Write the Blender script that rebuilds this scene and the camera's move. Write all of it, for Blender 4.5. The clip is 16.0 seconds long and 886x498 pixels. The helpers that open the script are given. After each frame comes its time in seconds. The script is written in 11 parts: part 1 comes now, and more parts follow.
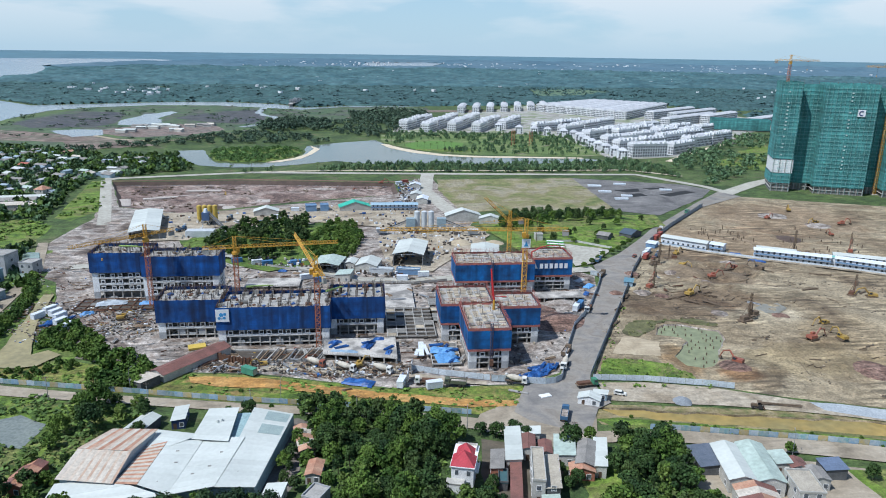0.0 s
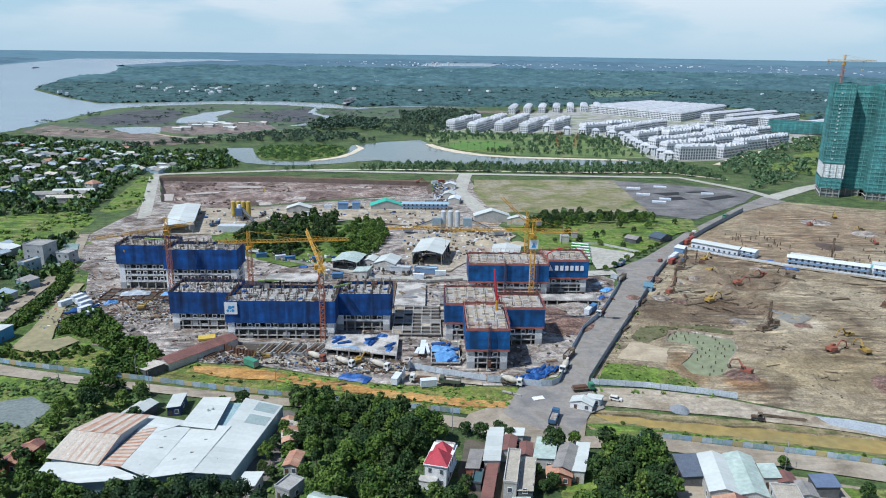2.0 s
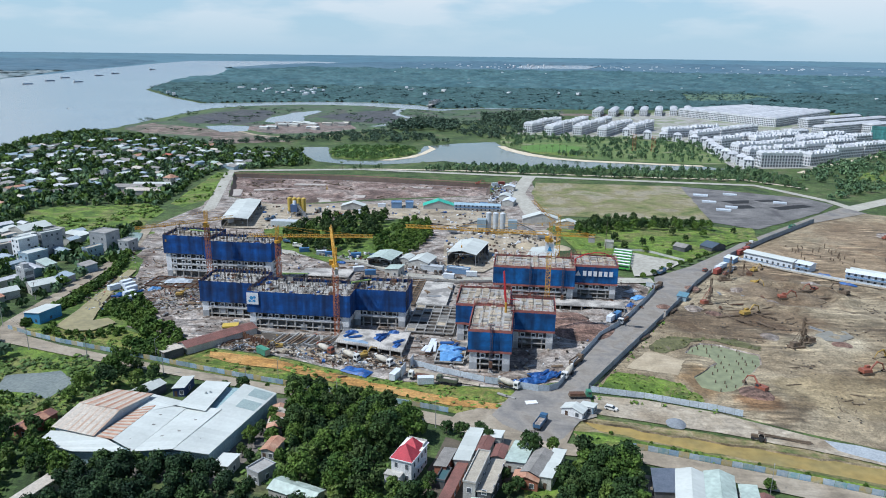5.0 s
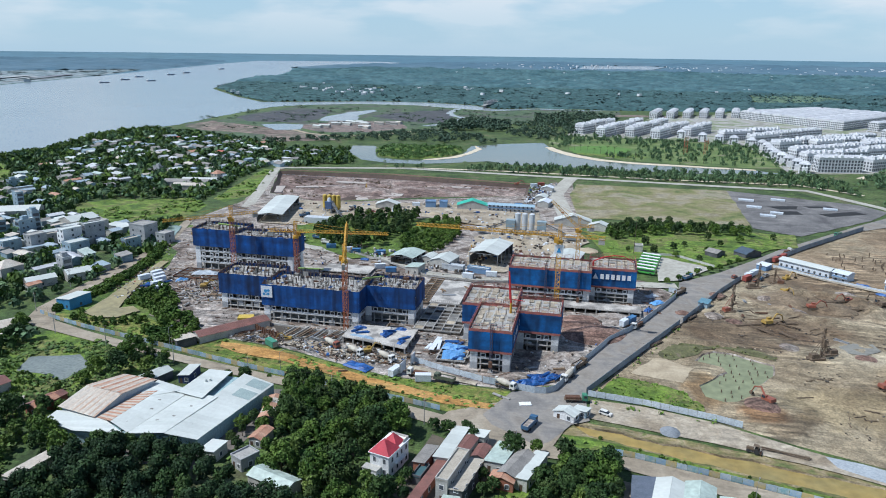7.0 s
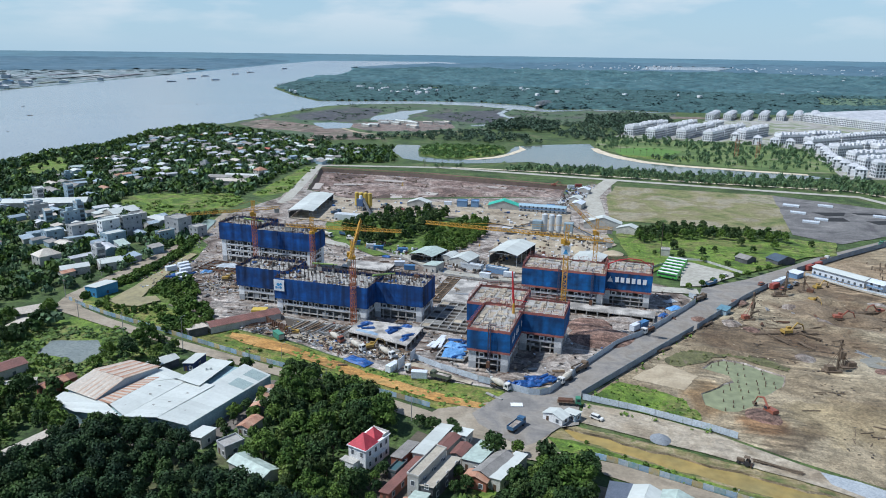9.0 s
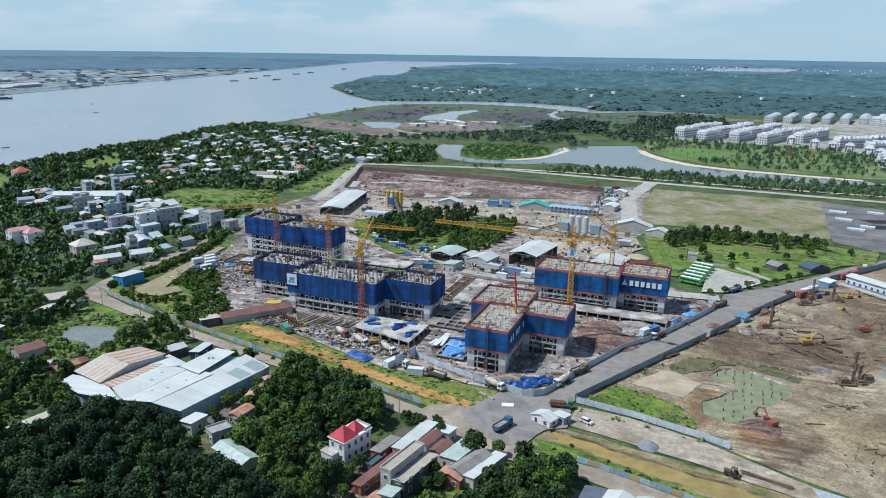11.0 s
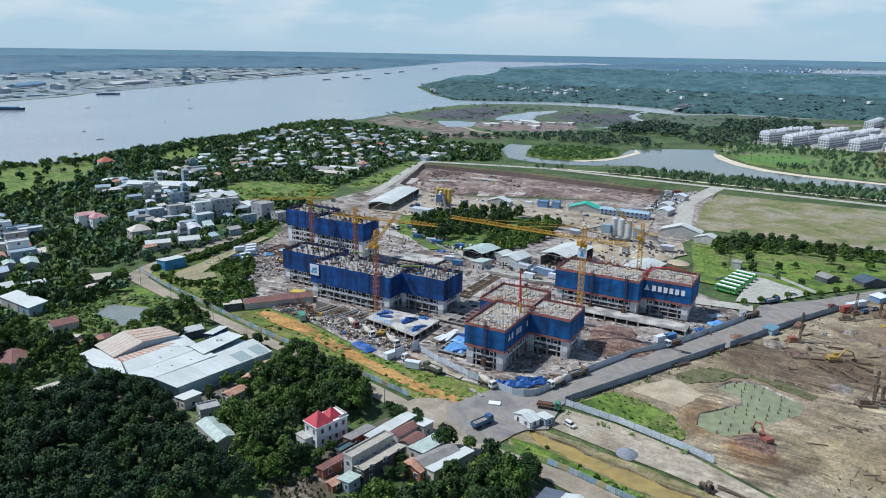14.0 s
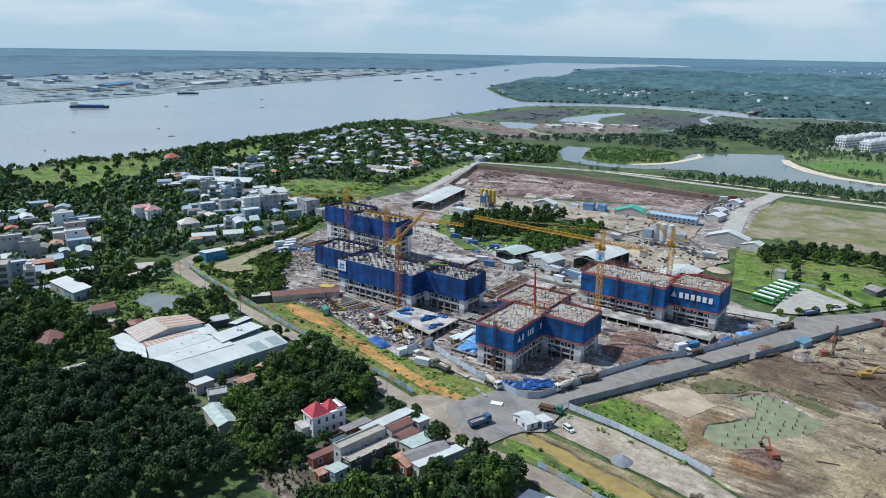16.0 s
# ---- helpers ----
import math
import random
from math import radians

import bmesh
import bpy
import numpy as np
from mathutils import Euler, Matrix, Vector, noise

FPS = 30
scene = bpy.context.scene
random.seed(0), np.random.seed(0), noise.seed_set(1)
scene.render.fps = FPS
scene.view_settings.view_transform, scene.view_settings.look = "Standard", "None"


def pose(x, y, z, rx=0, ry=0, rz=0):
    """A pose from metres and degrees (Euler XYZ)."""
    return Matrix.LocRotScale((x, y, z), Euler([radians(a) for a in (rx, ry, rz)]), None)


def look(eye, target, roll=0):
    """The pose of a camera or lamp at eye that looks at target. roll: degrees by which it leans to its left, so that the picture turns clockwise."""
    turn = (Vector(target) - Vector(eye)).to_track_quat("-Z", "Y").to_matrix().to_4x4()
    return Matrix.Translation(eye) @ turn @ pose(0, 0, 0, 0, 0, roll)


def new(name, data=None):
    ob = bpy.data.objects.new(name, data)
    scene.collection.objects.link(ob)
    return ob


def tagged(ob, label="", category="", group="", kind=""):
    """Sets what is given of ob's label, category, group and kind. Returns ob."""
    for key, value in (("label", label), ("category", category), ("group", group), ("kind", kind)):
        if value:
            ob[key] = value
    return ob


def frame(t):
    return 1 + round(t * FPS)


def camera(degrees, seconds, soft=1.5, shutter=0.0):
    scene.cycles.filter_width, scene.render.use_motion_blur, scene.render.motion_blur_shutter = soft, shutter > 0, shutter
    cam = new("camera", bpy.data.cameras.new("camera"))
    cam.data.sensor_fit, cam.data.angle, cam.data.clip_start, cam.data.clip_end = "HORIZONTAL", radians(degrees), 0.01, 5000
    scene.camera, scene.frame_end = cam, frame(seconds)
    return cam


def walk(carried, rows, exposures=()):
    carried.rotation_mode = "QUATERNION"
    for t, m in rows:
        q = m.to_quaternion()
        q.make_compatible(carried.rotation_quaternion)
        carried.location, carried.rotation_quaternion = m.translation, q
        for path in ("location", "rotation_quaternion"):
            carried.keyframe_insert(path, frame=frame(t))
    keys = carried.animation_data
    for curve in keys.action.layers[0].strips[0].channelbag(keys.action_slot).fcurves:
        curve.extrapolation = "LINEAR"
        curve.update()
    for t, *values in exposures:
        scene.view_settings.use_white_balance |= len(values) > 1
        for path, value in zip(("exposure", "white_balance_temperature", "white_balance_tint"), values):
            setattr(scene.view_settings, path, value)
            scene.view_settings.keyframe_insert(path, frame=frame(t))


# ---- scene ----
cam = camera(64.12, 16.0, soft=1.0)
walk(cam, [
    (0, look((-82.63, -239.03, 120.63), (-72.50, -143.28, 93.62), 0.84)),
    (1.5, look((-65.58, -240.68, 120.52), (-61.62, -144.49, 93.46), 0.82)),
    (4, look((-36.61, -241.81, 120.56), (-43.73, -145.77, 93.61), 0.72)),
    (8, look((8.87, -236.62, 120.34), (-15.38, -143.44, 93.33), 0.75)),
    (11.5, look((46.43, -225.52, 119.54), (8.54, -137.02, 92.49), 0.81)),
    (14, look((72.55, -214.22, 118.74), (25.18, -130.45, 91.58), 0.93)),
    (15.5, look((87.54, -206.18, 118.55), (34.55, -125.85, 91.39), 0.98)),
    (16, look((92.48, -203.41, 118.56), (36.57, -125.06, 91.42), 0.93)),
], exposures=[(0, 0.19, 5850, 8), (16, 0.09, 5850, 8)])

# ---- daylight: high sun from the west, thin cloud ----
SUN_AZ, SUN_EL = radians(243), radians(57)      # azimuth clockwise from +y, elevation


def daylight():
    w = bpy.data.worlds.new("sky")
    scene.world = w
    w.use_nodes = True
    nt = w.node_tree
    nt.nodes.clear()
    add, link = nt.nodes.new, nt.links.new
    out, bg, sky = add("ShaderNodeOutputWorld"), add("ShaderNodeBackground"), add("ShaderNodeTexSky")
    sky.sky_type = "NISHITA"
    sky.sun_disc = False
    sky.sun_elevation, sky.sun_rotation, sky.altitude = SUN_EL, SUN_AZ, 100
    sky.air_density, sky.dust_density, sky.ozone_density = 1.0, 0.0, 3.0
    tc, mp, nz, rp = add("ShaderNodeTexCoord"), add("ShaderNodeMapping"), add("ShaderNodeTexNoise"), add("ShaderNodeValToRGB")
    mp.inputs["Scale"].default_value = (2.1, 2.1, 9.0)
    nz.inputs["Scale"].default_value, nz.inputs["Detail"].default_value, nz.inputs["Roughness"].default_value = 1.9, 7.0, 0.5
    rp.color_ramp.elements[0].position, rp.color_ramp.elements[1].position = 0.455, 0.575
    link(tc.outputs["Generated"], mp.inputs["Vector"])
    link(mp.outputs[0], nz.inputs["Vector"])
    link(nz.outputs["Fac"], rp.inputs[0])
    # moist air whitens the sky low down, clouds gather above it
    sep, low, cl = add("ShaderNodeSeparateXYZ"), add("ShaderNodeMapRange"), add("ShaderNodeMapRange")
    link(tc.outputs["Generated"], sep.inputs[0])
    for n, a, b, c, d in ((low, 0.0, 0.34, 0.9, 0.03), (cl, 0.0, 0.08, 0.05, 0.9)):
        n.inputs["From Min"].default_value, n.inputs["From Max"].default_value = a, b
        n.inputs["To Min"].default_value, n.inputs["To Max"].default_value = c, d
        link(sep.outputs["Z"], n.inputs["Value"])
    haze, cloud, mul = add("ShaderNodeMixRGB"), add("ShaderNodeMixRGB"), add("ShaderNodeMath")
    haze.inputs[2].default_value = (3.6, 5.0, 6.0, 1)
    cloud.inputs[2].default_value = (6.9, 7.0, 7.0, 1)
    mul.operation = "MULTIPLY"
    thin, over = add("ShaderNodeMapRange"), add("ShaderNodeMath")      # clearer overhead
    over.operation = "MULTIPLY"
    thin.inputs["From Min"].default_value, thin.inputs["From Max"].default_value, thin.inputs["To Min"].default_value, thin.inputs["To Max"].default_value = 0.22, 0.55, 1.0, 0.06
    link(sep.outputs["Z"], thin.inputs["Value"])
    link(thin.outputs[0], over.inputs[0])
    link(cl.outputs[0], over.inputs[1])
    link(low.outputs[0], haze.inputs[0])
    link(sky.outputs[0], haze.inputs[1])
    link(rp.outputs[0], mul.inputs[0])
    link(over.outputs[0], mul.inputs[1])
    link(mul.outputs[0], cloud.inputs[0])
    link(haze.outputs[0], cloud.inputs[1])
    link(cloud.outputs[0], bg.inputs[0])
    bg.inputs[1].default_value = 0.105
    link(bg.outputs[0], out.inputs[0])
    s = bpy.data.lights.new("sun", "SUN")
    s.energy, s.angle, s.color = 4.4, radians(0.6), (1.0, 0.96, 0.90)
    d = Vector((math.sin(SUN_AZ) * math.cos(SUN_EL), math.cos(SUN_AZ) * math.cos(SUN_EL), math.sin(SUN_EL)))
    ob = new("sun", s)
    ob.matrix_world = look(tuple(d * 400), (0, 0, 0))


daylight()

# ---- materials ----
MATS = {}


def mat(name, a, b=None, scale=0.5, rough=0.85, bump=0.0, metal=0.0, fine=None, spread=0.0, wave=None, detail=5.0, lo=0.35, hi=0.65, grain=0.19):
    """A surface of two colours mixed by noise of that scale, with finer grain, relief and a shift from piece to piece."""
    if name in MATS:
        return MATS[name]
    m = bpy.data.materials.new(name)
    m.use_nodes = True
    nt = m.node_tree
    p = nt.nodes["Principled BSDF"]
    p.inputs["Roughness"].default_value = rough
    p.inputs["Metallic"].default_value = metal
    b = b or tuple(c * 0.7 for c in a)
    tc = nt.nodes.new("ShaderNodeTexCoord")
    geo = nt.nodes.new("ShaderNodeNewGeometry")
    n1 = nt.nodes.new("ShaderNodeTexNoise")
    n1.inputs["Scale"].default_value = scale
    n1.inputs["Detail"].default_value = detail
    nt.links.new(geo.outputs["Position"], n1.inputs["Vector"])
    r = nt.nodes.new("ShaderNodeValToRGB")
    r.color_ramp.elements[0].position, r.color_ramp.elements[1].position = lo, hi
    r.color_ramp.elements[0].color, r.color_ramp.elements[1].color = (*a, 1), (*b, 1)
    nt.links.new(n1.outputs["Fac"], r.inputs[0])
    n2 = nt.nodes.new("ShaderNodeTexNoise")
    n2.inputs["Scale"].default_value = fine or scale * 9
    n2.inputs["Detail"].default_value = 3.0
    nt.links.new(geo.outputs["Position"], n2.inputs["Vector"])
    r2 = nt.nodes.new("ShaderNodeMapRange")
    r2.inputs["From Min"].default_value, r2.inputs["From Max"].default_value = 0.3, 0.7
    r2.inputs["To Min"].default_value, r2.inputs["To Max"].default_value = 1 - grain, 1 + grain
    nt.links.new(n2.outputs["Fac"], r2.inputs["Value"])
    mul = nt.nodes.new("ShaderNodeVectorMath")
    mul.operation = "SCALE"
    nt.links.new(r.outputs[0], mul.inputs[0])
    nt.links.new(r2.outputs[0], mul.inputs["Scale"])
    last = mul.outputs[0]
    if spread:
        info = nt.nodes.new("ShaderNodeObjectInfo")
        add = nt.nodes.new("ShaderNodeMath")
        add.operation = "ADD"
        fr = nt.nodes.new("ShaderNodeMath")
        fr.operation = "FRACT"
        nt.links.new(info.outputs["Random"], add.inputs[0])
        nt.links.new(geo.outputs["Random Per Island"], add.inputs[1])
        nt.links.new(add.outputs[0], fr.inputs[0])
        mr = nt.nodes.new("ShaderNodeMapRange")
        mr.inputs["To Min"].default_value, mr.inputs["To Max"].default_value = 1 - spread, 1 + spread
        nt.links.new(fr.outputs[0], mr.inputs["Value"])
        m2 = nt.nodes.new("ShaderNodeVectorMath")
        m2.operation = "SCALE"
        nt.links.new(last, m2.inputs[0])
        nt.links.new(mr.outputs[0], m2.inputs["Scale"])
        last = m2.outputs[0]
    nt.links.new(last, p.inputs["Base Color"])
    h = n2.outputs["Fac"]
    if wave:
        wv = nt.nodes.new("ShaderNodeTexWave")
        wv.bands_direction = wave[0]
        wv.inputs["Scale"].default_value = wave[1]
        nt.links.new(tc.outputs["Object"], wv.inputs["Vector"])
        h = wv.outputs["Fac"]
    if bump:
        bp = nt.nodes.new("ShaderNodeBump")
        bp.inputs["Strength"].default_value = bump
        bp.inputs["Distance"].default_value = 0.25
        nt.links.new(h, bp.inputs["Height"])
        nt.links.new(bp.outputs[0], p.inputs["Normal"])
    MATS[name] = m
    return m


def water(name, a, b, rough=0.12, scale=0.05, ripple=0.05):
    m = mat(name, a, b, scale=scale, rough=rough, bump=ripple, fine=0.35)
    m.node_tree.nodes["Principled BSDF"].inputs["IOR"].default_value = 1.33
    return m




def earth(name, tones, scale, tracks=0.5, rough=0.95, bump=0.5, grain=0.27, clods=0.0, zones=()):
    """Bare ground: patches of several tones, wheel tracks that wander, clods and grain; zones are worked-over areas (x, y, rx, ry, tint)."""
    m = bpy.data.materials.new(name)
    m.use_nodes = True
    nt = m.node_tree
    add, link = nt.nodes.new, nt.links.new
    p = nt.nodes["Principled BSDF"]
    p.inputs["Roughness"].default_value = rough
    geo = add("ShaderNodeNewGeometry")

    def noise_at(sc, det, dist=0.0, ro=0.6):
        n = add("ShaderNodeTexNoise")
        n.inputs["Scale"].default_value, n.inputs["Detail"].default_value, n.inputs["Roughness"].default_value, n.inputs["Distortion"].default_value = sc, det, ro, dist
        link(geo.outputs["Position"], n.inputs["Vector"])
        return n

    big = noise_at(scale, 7, 0.6)
    ramp = add("ShaderNodeValToRGB")
    els = ramp.color_ramp.elements
    for i, c in enumerate(tones):
        e = els[i] if i < 2 else els.new(0.5)
        e.color = (*c, 1)
    for i, c in enumerate(tones):
        els[i].position = 0.33 + 0.34 * i / (len(tones) - 1)
    for i, c in enumerate(tones):
        els[i].color = (*c, 1)
    link(big.outputs["Fac"], ramp.inputs[0])
    # wheel tracks: thin streaks that run two ways and come and go
    last_track = None
    for turn, sc in ((0.95, 0.35), (-0.35, 0.28)):
        mp, nz, band, gate, gr = add("ShaderNodeMapping"), add("ShaderNodeTexNoise"), add("ShaderNodeMapRange"), noise_at(0.022 + 0.01 * sc, 2), add("ShaderNodeMapRange")
        mp.inputs["Rotation"].default_value = (0, 0, turn)
        mp.inputs["Scale"].default_value = (0.035, sc * 0.8, 0.2)
        link(geo.outputs["Position"], mp.inputs["Vector"])
        nz.inputs["Scale"].default_value, nz.inputs["Detail"].default_value, nz.inputs["Distortion"].default_value = 1.6, 5.0, 0.5
        link(mp.outputs[0], nz.inputs["Vector"])
        band.inputs["From Min"].default_value, band.inputs["From Max"].default_value, band.inputs["To Min"].default_value, band.inputs["To Max"].default_value = 0.40, 0.60, 1 - 0.55 * tracks, 1 + 0.4 * tracks
        link(nz.outputs["Fac"], band.inputs["Value"])
        gr.inputs["From Min"].default_value, gr.inputs["From Max"].default_value = 0.42, 0.58
        link(gate.outputs["Fac"], gr.inputs["Value"])
        mx = add("ShaderNodeMix")
        mx.inputs["A"].default_value = 1.0
        link(gr.outputs[0], mx.inputs["Factor"])
        link(band.outputs[0], mx.inputs["B"])
        if last_track:
            tr = add("ShaderNodeMath")
            tr.operation = "MULTIPLY"
            link(last_track, tr.inputs[0])
            link(mx.outputs["Result"], tr.inputs[1])
        last_track = mx.outputs["Result"]
    fine = noise_at(1.1, 4)
    fr = add("ShaderNodeMapRange")
    fr.inputs["From Min"].default_value, fr.inputs["From Max"].default_value, fr.inputs["To Min"].default_value, fr.inputs["To Max"].default_value = 0.3, 0.7, 1 - grain, 1 + grain
    link(fine.outputs["Fac"], fr.inputs["Value"])
    m1, m2 = add("ShaderNodeVectorMath"), add("ShaderNodeVectorMath")
    m1.operation = m2.operation = "SCALE"
    link(ramp.outputs[0], m1.inputs[0])
    link(tr.outputs[0], m1.inputs["Scale"])
    link(m1.outputs[0], m2.inputs[0])
    link(fr.outputs[0], m2.inputs["Scale"])
    last = m2.outputs[0]
    if clods:
        for nz, a, b, lo, hi in ((noise_at(scale * 4.5, 7, 0.8, 0.66), 0.40, 0.60, 1 - 0.75 * clods, 1 + 0.6 * clods), (noise_at(0.5, 6, 1.2, 0.7), 0.38, 0.50, 1 - 1.0 * clods, 1.0), (noise_at(0.9, 5, 0.4, 0.7), 0.53, 0.62, 1.0, 1 + 0.7 * clods)):
            mr, sc = add("ShaderNodeMapRange"), add("ShaderNodeVectorMath")
            mr.inputs["From Min"].default_value, mr.inputs["From Max"].default_value, mr.inputs["To Min"].default_value, mr.inputs["To Max"].default_value = a, b, lo, hi
            link(nz.outputs["Fac"], mr.inputs["Value"])
            sc.operation = "SCALE"
            link(last, sc.inputs[0])
            link(mr.outputs[0], sc.inputs["Scale"])
            last = sc.outputs[0]
    for x, y, rx, ry, tint in zones:
        sub, mul, ln, wob, fall, mx = add("ShaderNodeVectorMath"), add("ShaderNodeVectorMath"), add("ShaderNodeVectorMath"), add("ShaderNodeMath"), add("ShaderNodeMapRange"), add("ShaderNodeMix")
        sub.operation, mul.operation, ln.operation, wob.operation = "SUBTRACT", "MULTIPLY", "LENGTH", "MULTIPLY_ADD"
        sub.inputs[1].default_value, mul.inputs[1].default_value, wob.inputs[1].default_value = (x, y, 0), (1 / rx, 1 / ry, 0), 1.6
        link(geo.outputs["Position"], sub.inputs[0])
        link(sub.outputs[0], mul.inputs[0])
        link(mul.outputs[0], ln.inputs[0])
        link(noise_at(0.09, 7, 0.8, 0.65).outputs["Fac"], wob.inputs[0])
        link(ln.outputs["Value"], wob.inputs[2])
        fall.inputs["From Min"].default_value, fall.inputs["From Max"].default_value, fall.inputs["To Min"].default_value, fall.inputs["To Max"].default_value = 1.5, 1.95, 1.0, 0.0
        link(wob.outputs[0], fall.inputs["Value"])
        mx.data_type, mx.blend_type = "RGBA", "MULTIPLY"
        mx.inputs[7].default_value = (*tint, 1)
        link(fall.outputs[0], mx.inputs["Factor"])
        link(last, mx.inputs[6])
        last = mx.outputs[2]
    link(last, p.inputs["Base Color"])
    bp = add("ShaderNodeBump")
    bp.inputs["Strength"].default_value, bp.inputs["Distance"].default_value = bump, 0.4
    rough_h, hm = noise_at(0.3, 6), add("ShaderNodeMath")
    hm.operation = "MULTIPLY_ADD"
    hm.inputs[1].default_value = 2.2
    link(rough_h.outputs["Fac"], hm.inputs[0])
    link(fine.outputs["Fac"], hm.inputs[2])
    link(hm.outputs[0], bp.inputs["Height"])
    link(bp.outputs[0], p.inputs["Normal"])
    MATS[name] = m
    return m


def net_cloth(name, a, b, folds=(0.62, 1.35), storey=0.0):
    """Hung netting: shading of folds that run down put into the colour, darker where floors and seams lie behind."""
    m = mat(name, a, b, 0.3, 0.85, 0.35, fine=1.2)
    nt = m.node_tree
    add, link = nt.nodes.new, nt.links.new
    geo = next(n for n in nt.nodes if n.type == "NEW_GEOMETRY")
    p = nt.nodes["Principled BSDF"]
    last = p.inputs["Base Color"].links[0].from_socket
    # first row paints the light and dark of the folds into the colour
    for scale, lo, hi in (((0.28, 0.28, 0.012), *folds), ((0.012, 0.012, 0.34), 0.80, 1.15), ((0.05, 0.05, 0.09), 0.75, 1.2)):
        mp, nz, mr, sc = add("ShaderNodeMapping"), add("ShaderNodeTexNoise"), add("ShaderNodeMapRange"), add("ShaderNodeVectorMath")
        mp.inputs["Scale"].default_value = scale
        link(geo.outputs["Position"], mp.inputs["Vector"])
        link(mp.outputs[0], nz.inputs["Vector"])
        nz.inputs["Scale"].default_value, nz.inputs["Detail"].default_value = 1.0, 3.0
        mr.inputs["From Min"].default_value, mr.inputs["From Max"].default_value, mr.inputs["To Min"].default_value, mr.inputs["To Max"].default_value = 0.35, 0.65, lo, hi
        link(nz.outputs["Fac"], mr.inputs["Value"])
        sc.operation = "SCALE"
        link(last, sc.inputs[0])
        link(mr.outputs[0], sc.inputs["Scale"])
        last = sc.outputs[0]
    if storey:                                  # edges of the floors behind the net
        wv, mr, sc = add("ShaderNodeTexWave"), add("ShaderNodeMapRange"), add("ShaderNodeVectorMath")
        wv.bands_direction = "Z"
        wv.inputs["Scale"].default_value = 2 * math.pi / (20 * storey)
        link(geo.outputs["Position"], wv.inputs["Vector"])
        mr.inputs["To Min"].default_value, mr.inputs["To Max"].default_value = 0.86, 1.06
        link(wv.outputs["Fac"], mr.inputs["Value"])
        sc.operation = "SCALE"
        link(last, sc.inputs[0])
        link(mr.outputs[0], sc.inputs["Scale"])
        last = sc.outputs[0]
    link(last, p.inputs["Base Color"])
    return m


SOIL = earth("site_soil", ((0.085, 0.066, 0.054), (0.19, 0.152, 0.126), (0.35, 0.318, 0.285), (0.26, 0.215, 0.18), (0.135, 0.108, 0.088)), 0.05, 0.6, clods=0.45)
SOIL2 = earth("clay_soil", ((0.15, 0.112, 0.070), (0.235, 0.185, 0.116), (0.285, 0.232, 0.15), (0.325, 0.27, 0.18), (0.20, 0.154, 0.096)), 0.022, 0.65, bump=0.9, grain=0.3, clods=0.32,
              zones=((66, 80, 30, 22, (0.56, 0.50, 0.47)), (96, 88, 22, 16, (0.64, 0.57, 0.53)), (110, 126, 30, 22, (0.62, 0.56, 0.54)), (44, 16, 8, 14, (0.95, 0.80, 0.64)), (61, 2, 9, 8, (0.62, 0.45, 0.34)), (110, 62, 17, 11, (1.12, 1.16, 1.22)), (96, 12, 30, 18, (0.93, 0.9, 0.8)), (130, 30, 24, 30, (0.94, 0.9, 0.84)), (150, 190, 60, 50, (0.90, 0.82, 0.78)), (230, 260, 60, 60, (0.86, 0.78, 0.75))))
RED_SOIL = earth("red_clay", ((0.085, 0.05, 0.038), (0.17, 0.10, 0.075), (0.24, 0.155, 0.12), (0.14, 0.085, 0.065)), 0.16, 0.6, grain=0.45, clods=0.4)
PALE = earth("pale_yard_concrete", ((0.20, 0.16, 0.11), (0.30, 0.25, 0.18), (0.385, 0.335, 0.258), (0.26, 0.215, 0.15)), 0.05, 0.25, 0.9, 0.2, 0.15, clods=0.22)
SAND = earth("pale_sand", ((0.30, 0.245, 0.1656), (0.38, 0.315, 0.2162), (0.44, 0.37, 0.2622)), 0.08, 0.15, 0.95, 0.2, 0.14)
BEACH = mat("beach_sand", (0.62, 0.54, 0.41), (0.52, 0.44, 0.32), 0.1, 0.95, 0.1)
ROAD = earth("dusty_asphalt", ((0.155, 0.148, 0.14), (0.205, 0.193, 0.178), (0.25, 0.23, 0.202), (0.205, 0.182, 0.154), (0.225, 0.213, 0.196)), 0.07, 0.12, 0.9, 0.03, 0.08, clods=0.07)
ROAD2 = mat("pale_road_concrete", (0.40, 0.385, 0.3312), (0.33, 0.315, 0.2668), 0.05, 0.9, 0.1)
LANE = earth("worn_lane", ((0.1972, 0.1653, 0.1214), (0.29, 0.2451, 0.1822), (0.3596, 0.3135, 0.2429)), 0.07, 0.25, 0.95, 0.2, 0.14)
LAND = earth("green_land", ((0.03, 0.055, 0.016), (0.05, 0.085, 0.022), (0.075, 0.115, 0.03), (0.11, 0.11, 0.055)), 0.03, 0.4, clods=0.4)
GRASS = earth("meadow_grass", ((0.035, 0.07, 0.012), (0.068, 0.118, 0.017), (0.108, 0.168, 0.026), (0.125, 0.145, 0.045)), 0.06, 0.5, clods=0.35)
GRASS2 = earth("bright_grass", ((0.045, 0.085, 0.014), (0.085, 0.145, 0.018), (0.135, 0.205, 0.028), (0.155, 0.165, 0.05), (0.075, 0.13, 0.02)), 0.05, 0.6, clods=0.35)
DRY = earth("dry_meadow", ((0.085, 0.115, 0.035), (0.16, 0.17, 0.06), (0.22, 0.195, 0.105), (0.28, 0.25, 0.18), (0.13, 0.15, 0.05)), 0.03, 0.2, clods=0.2)
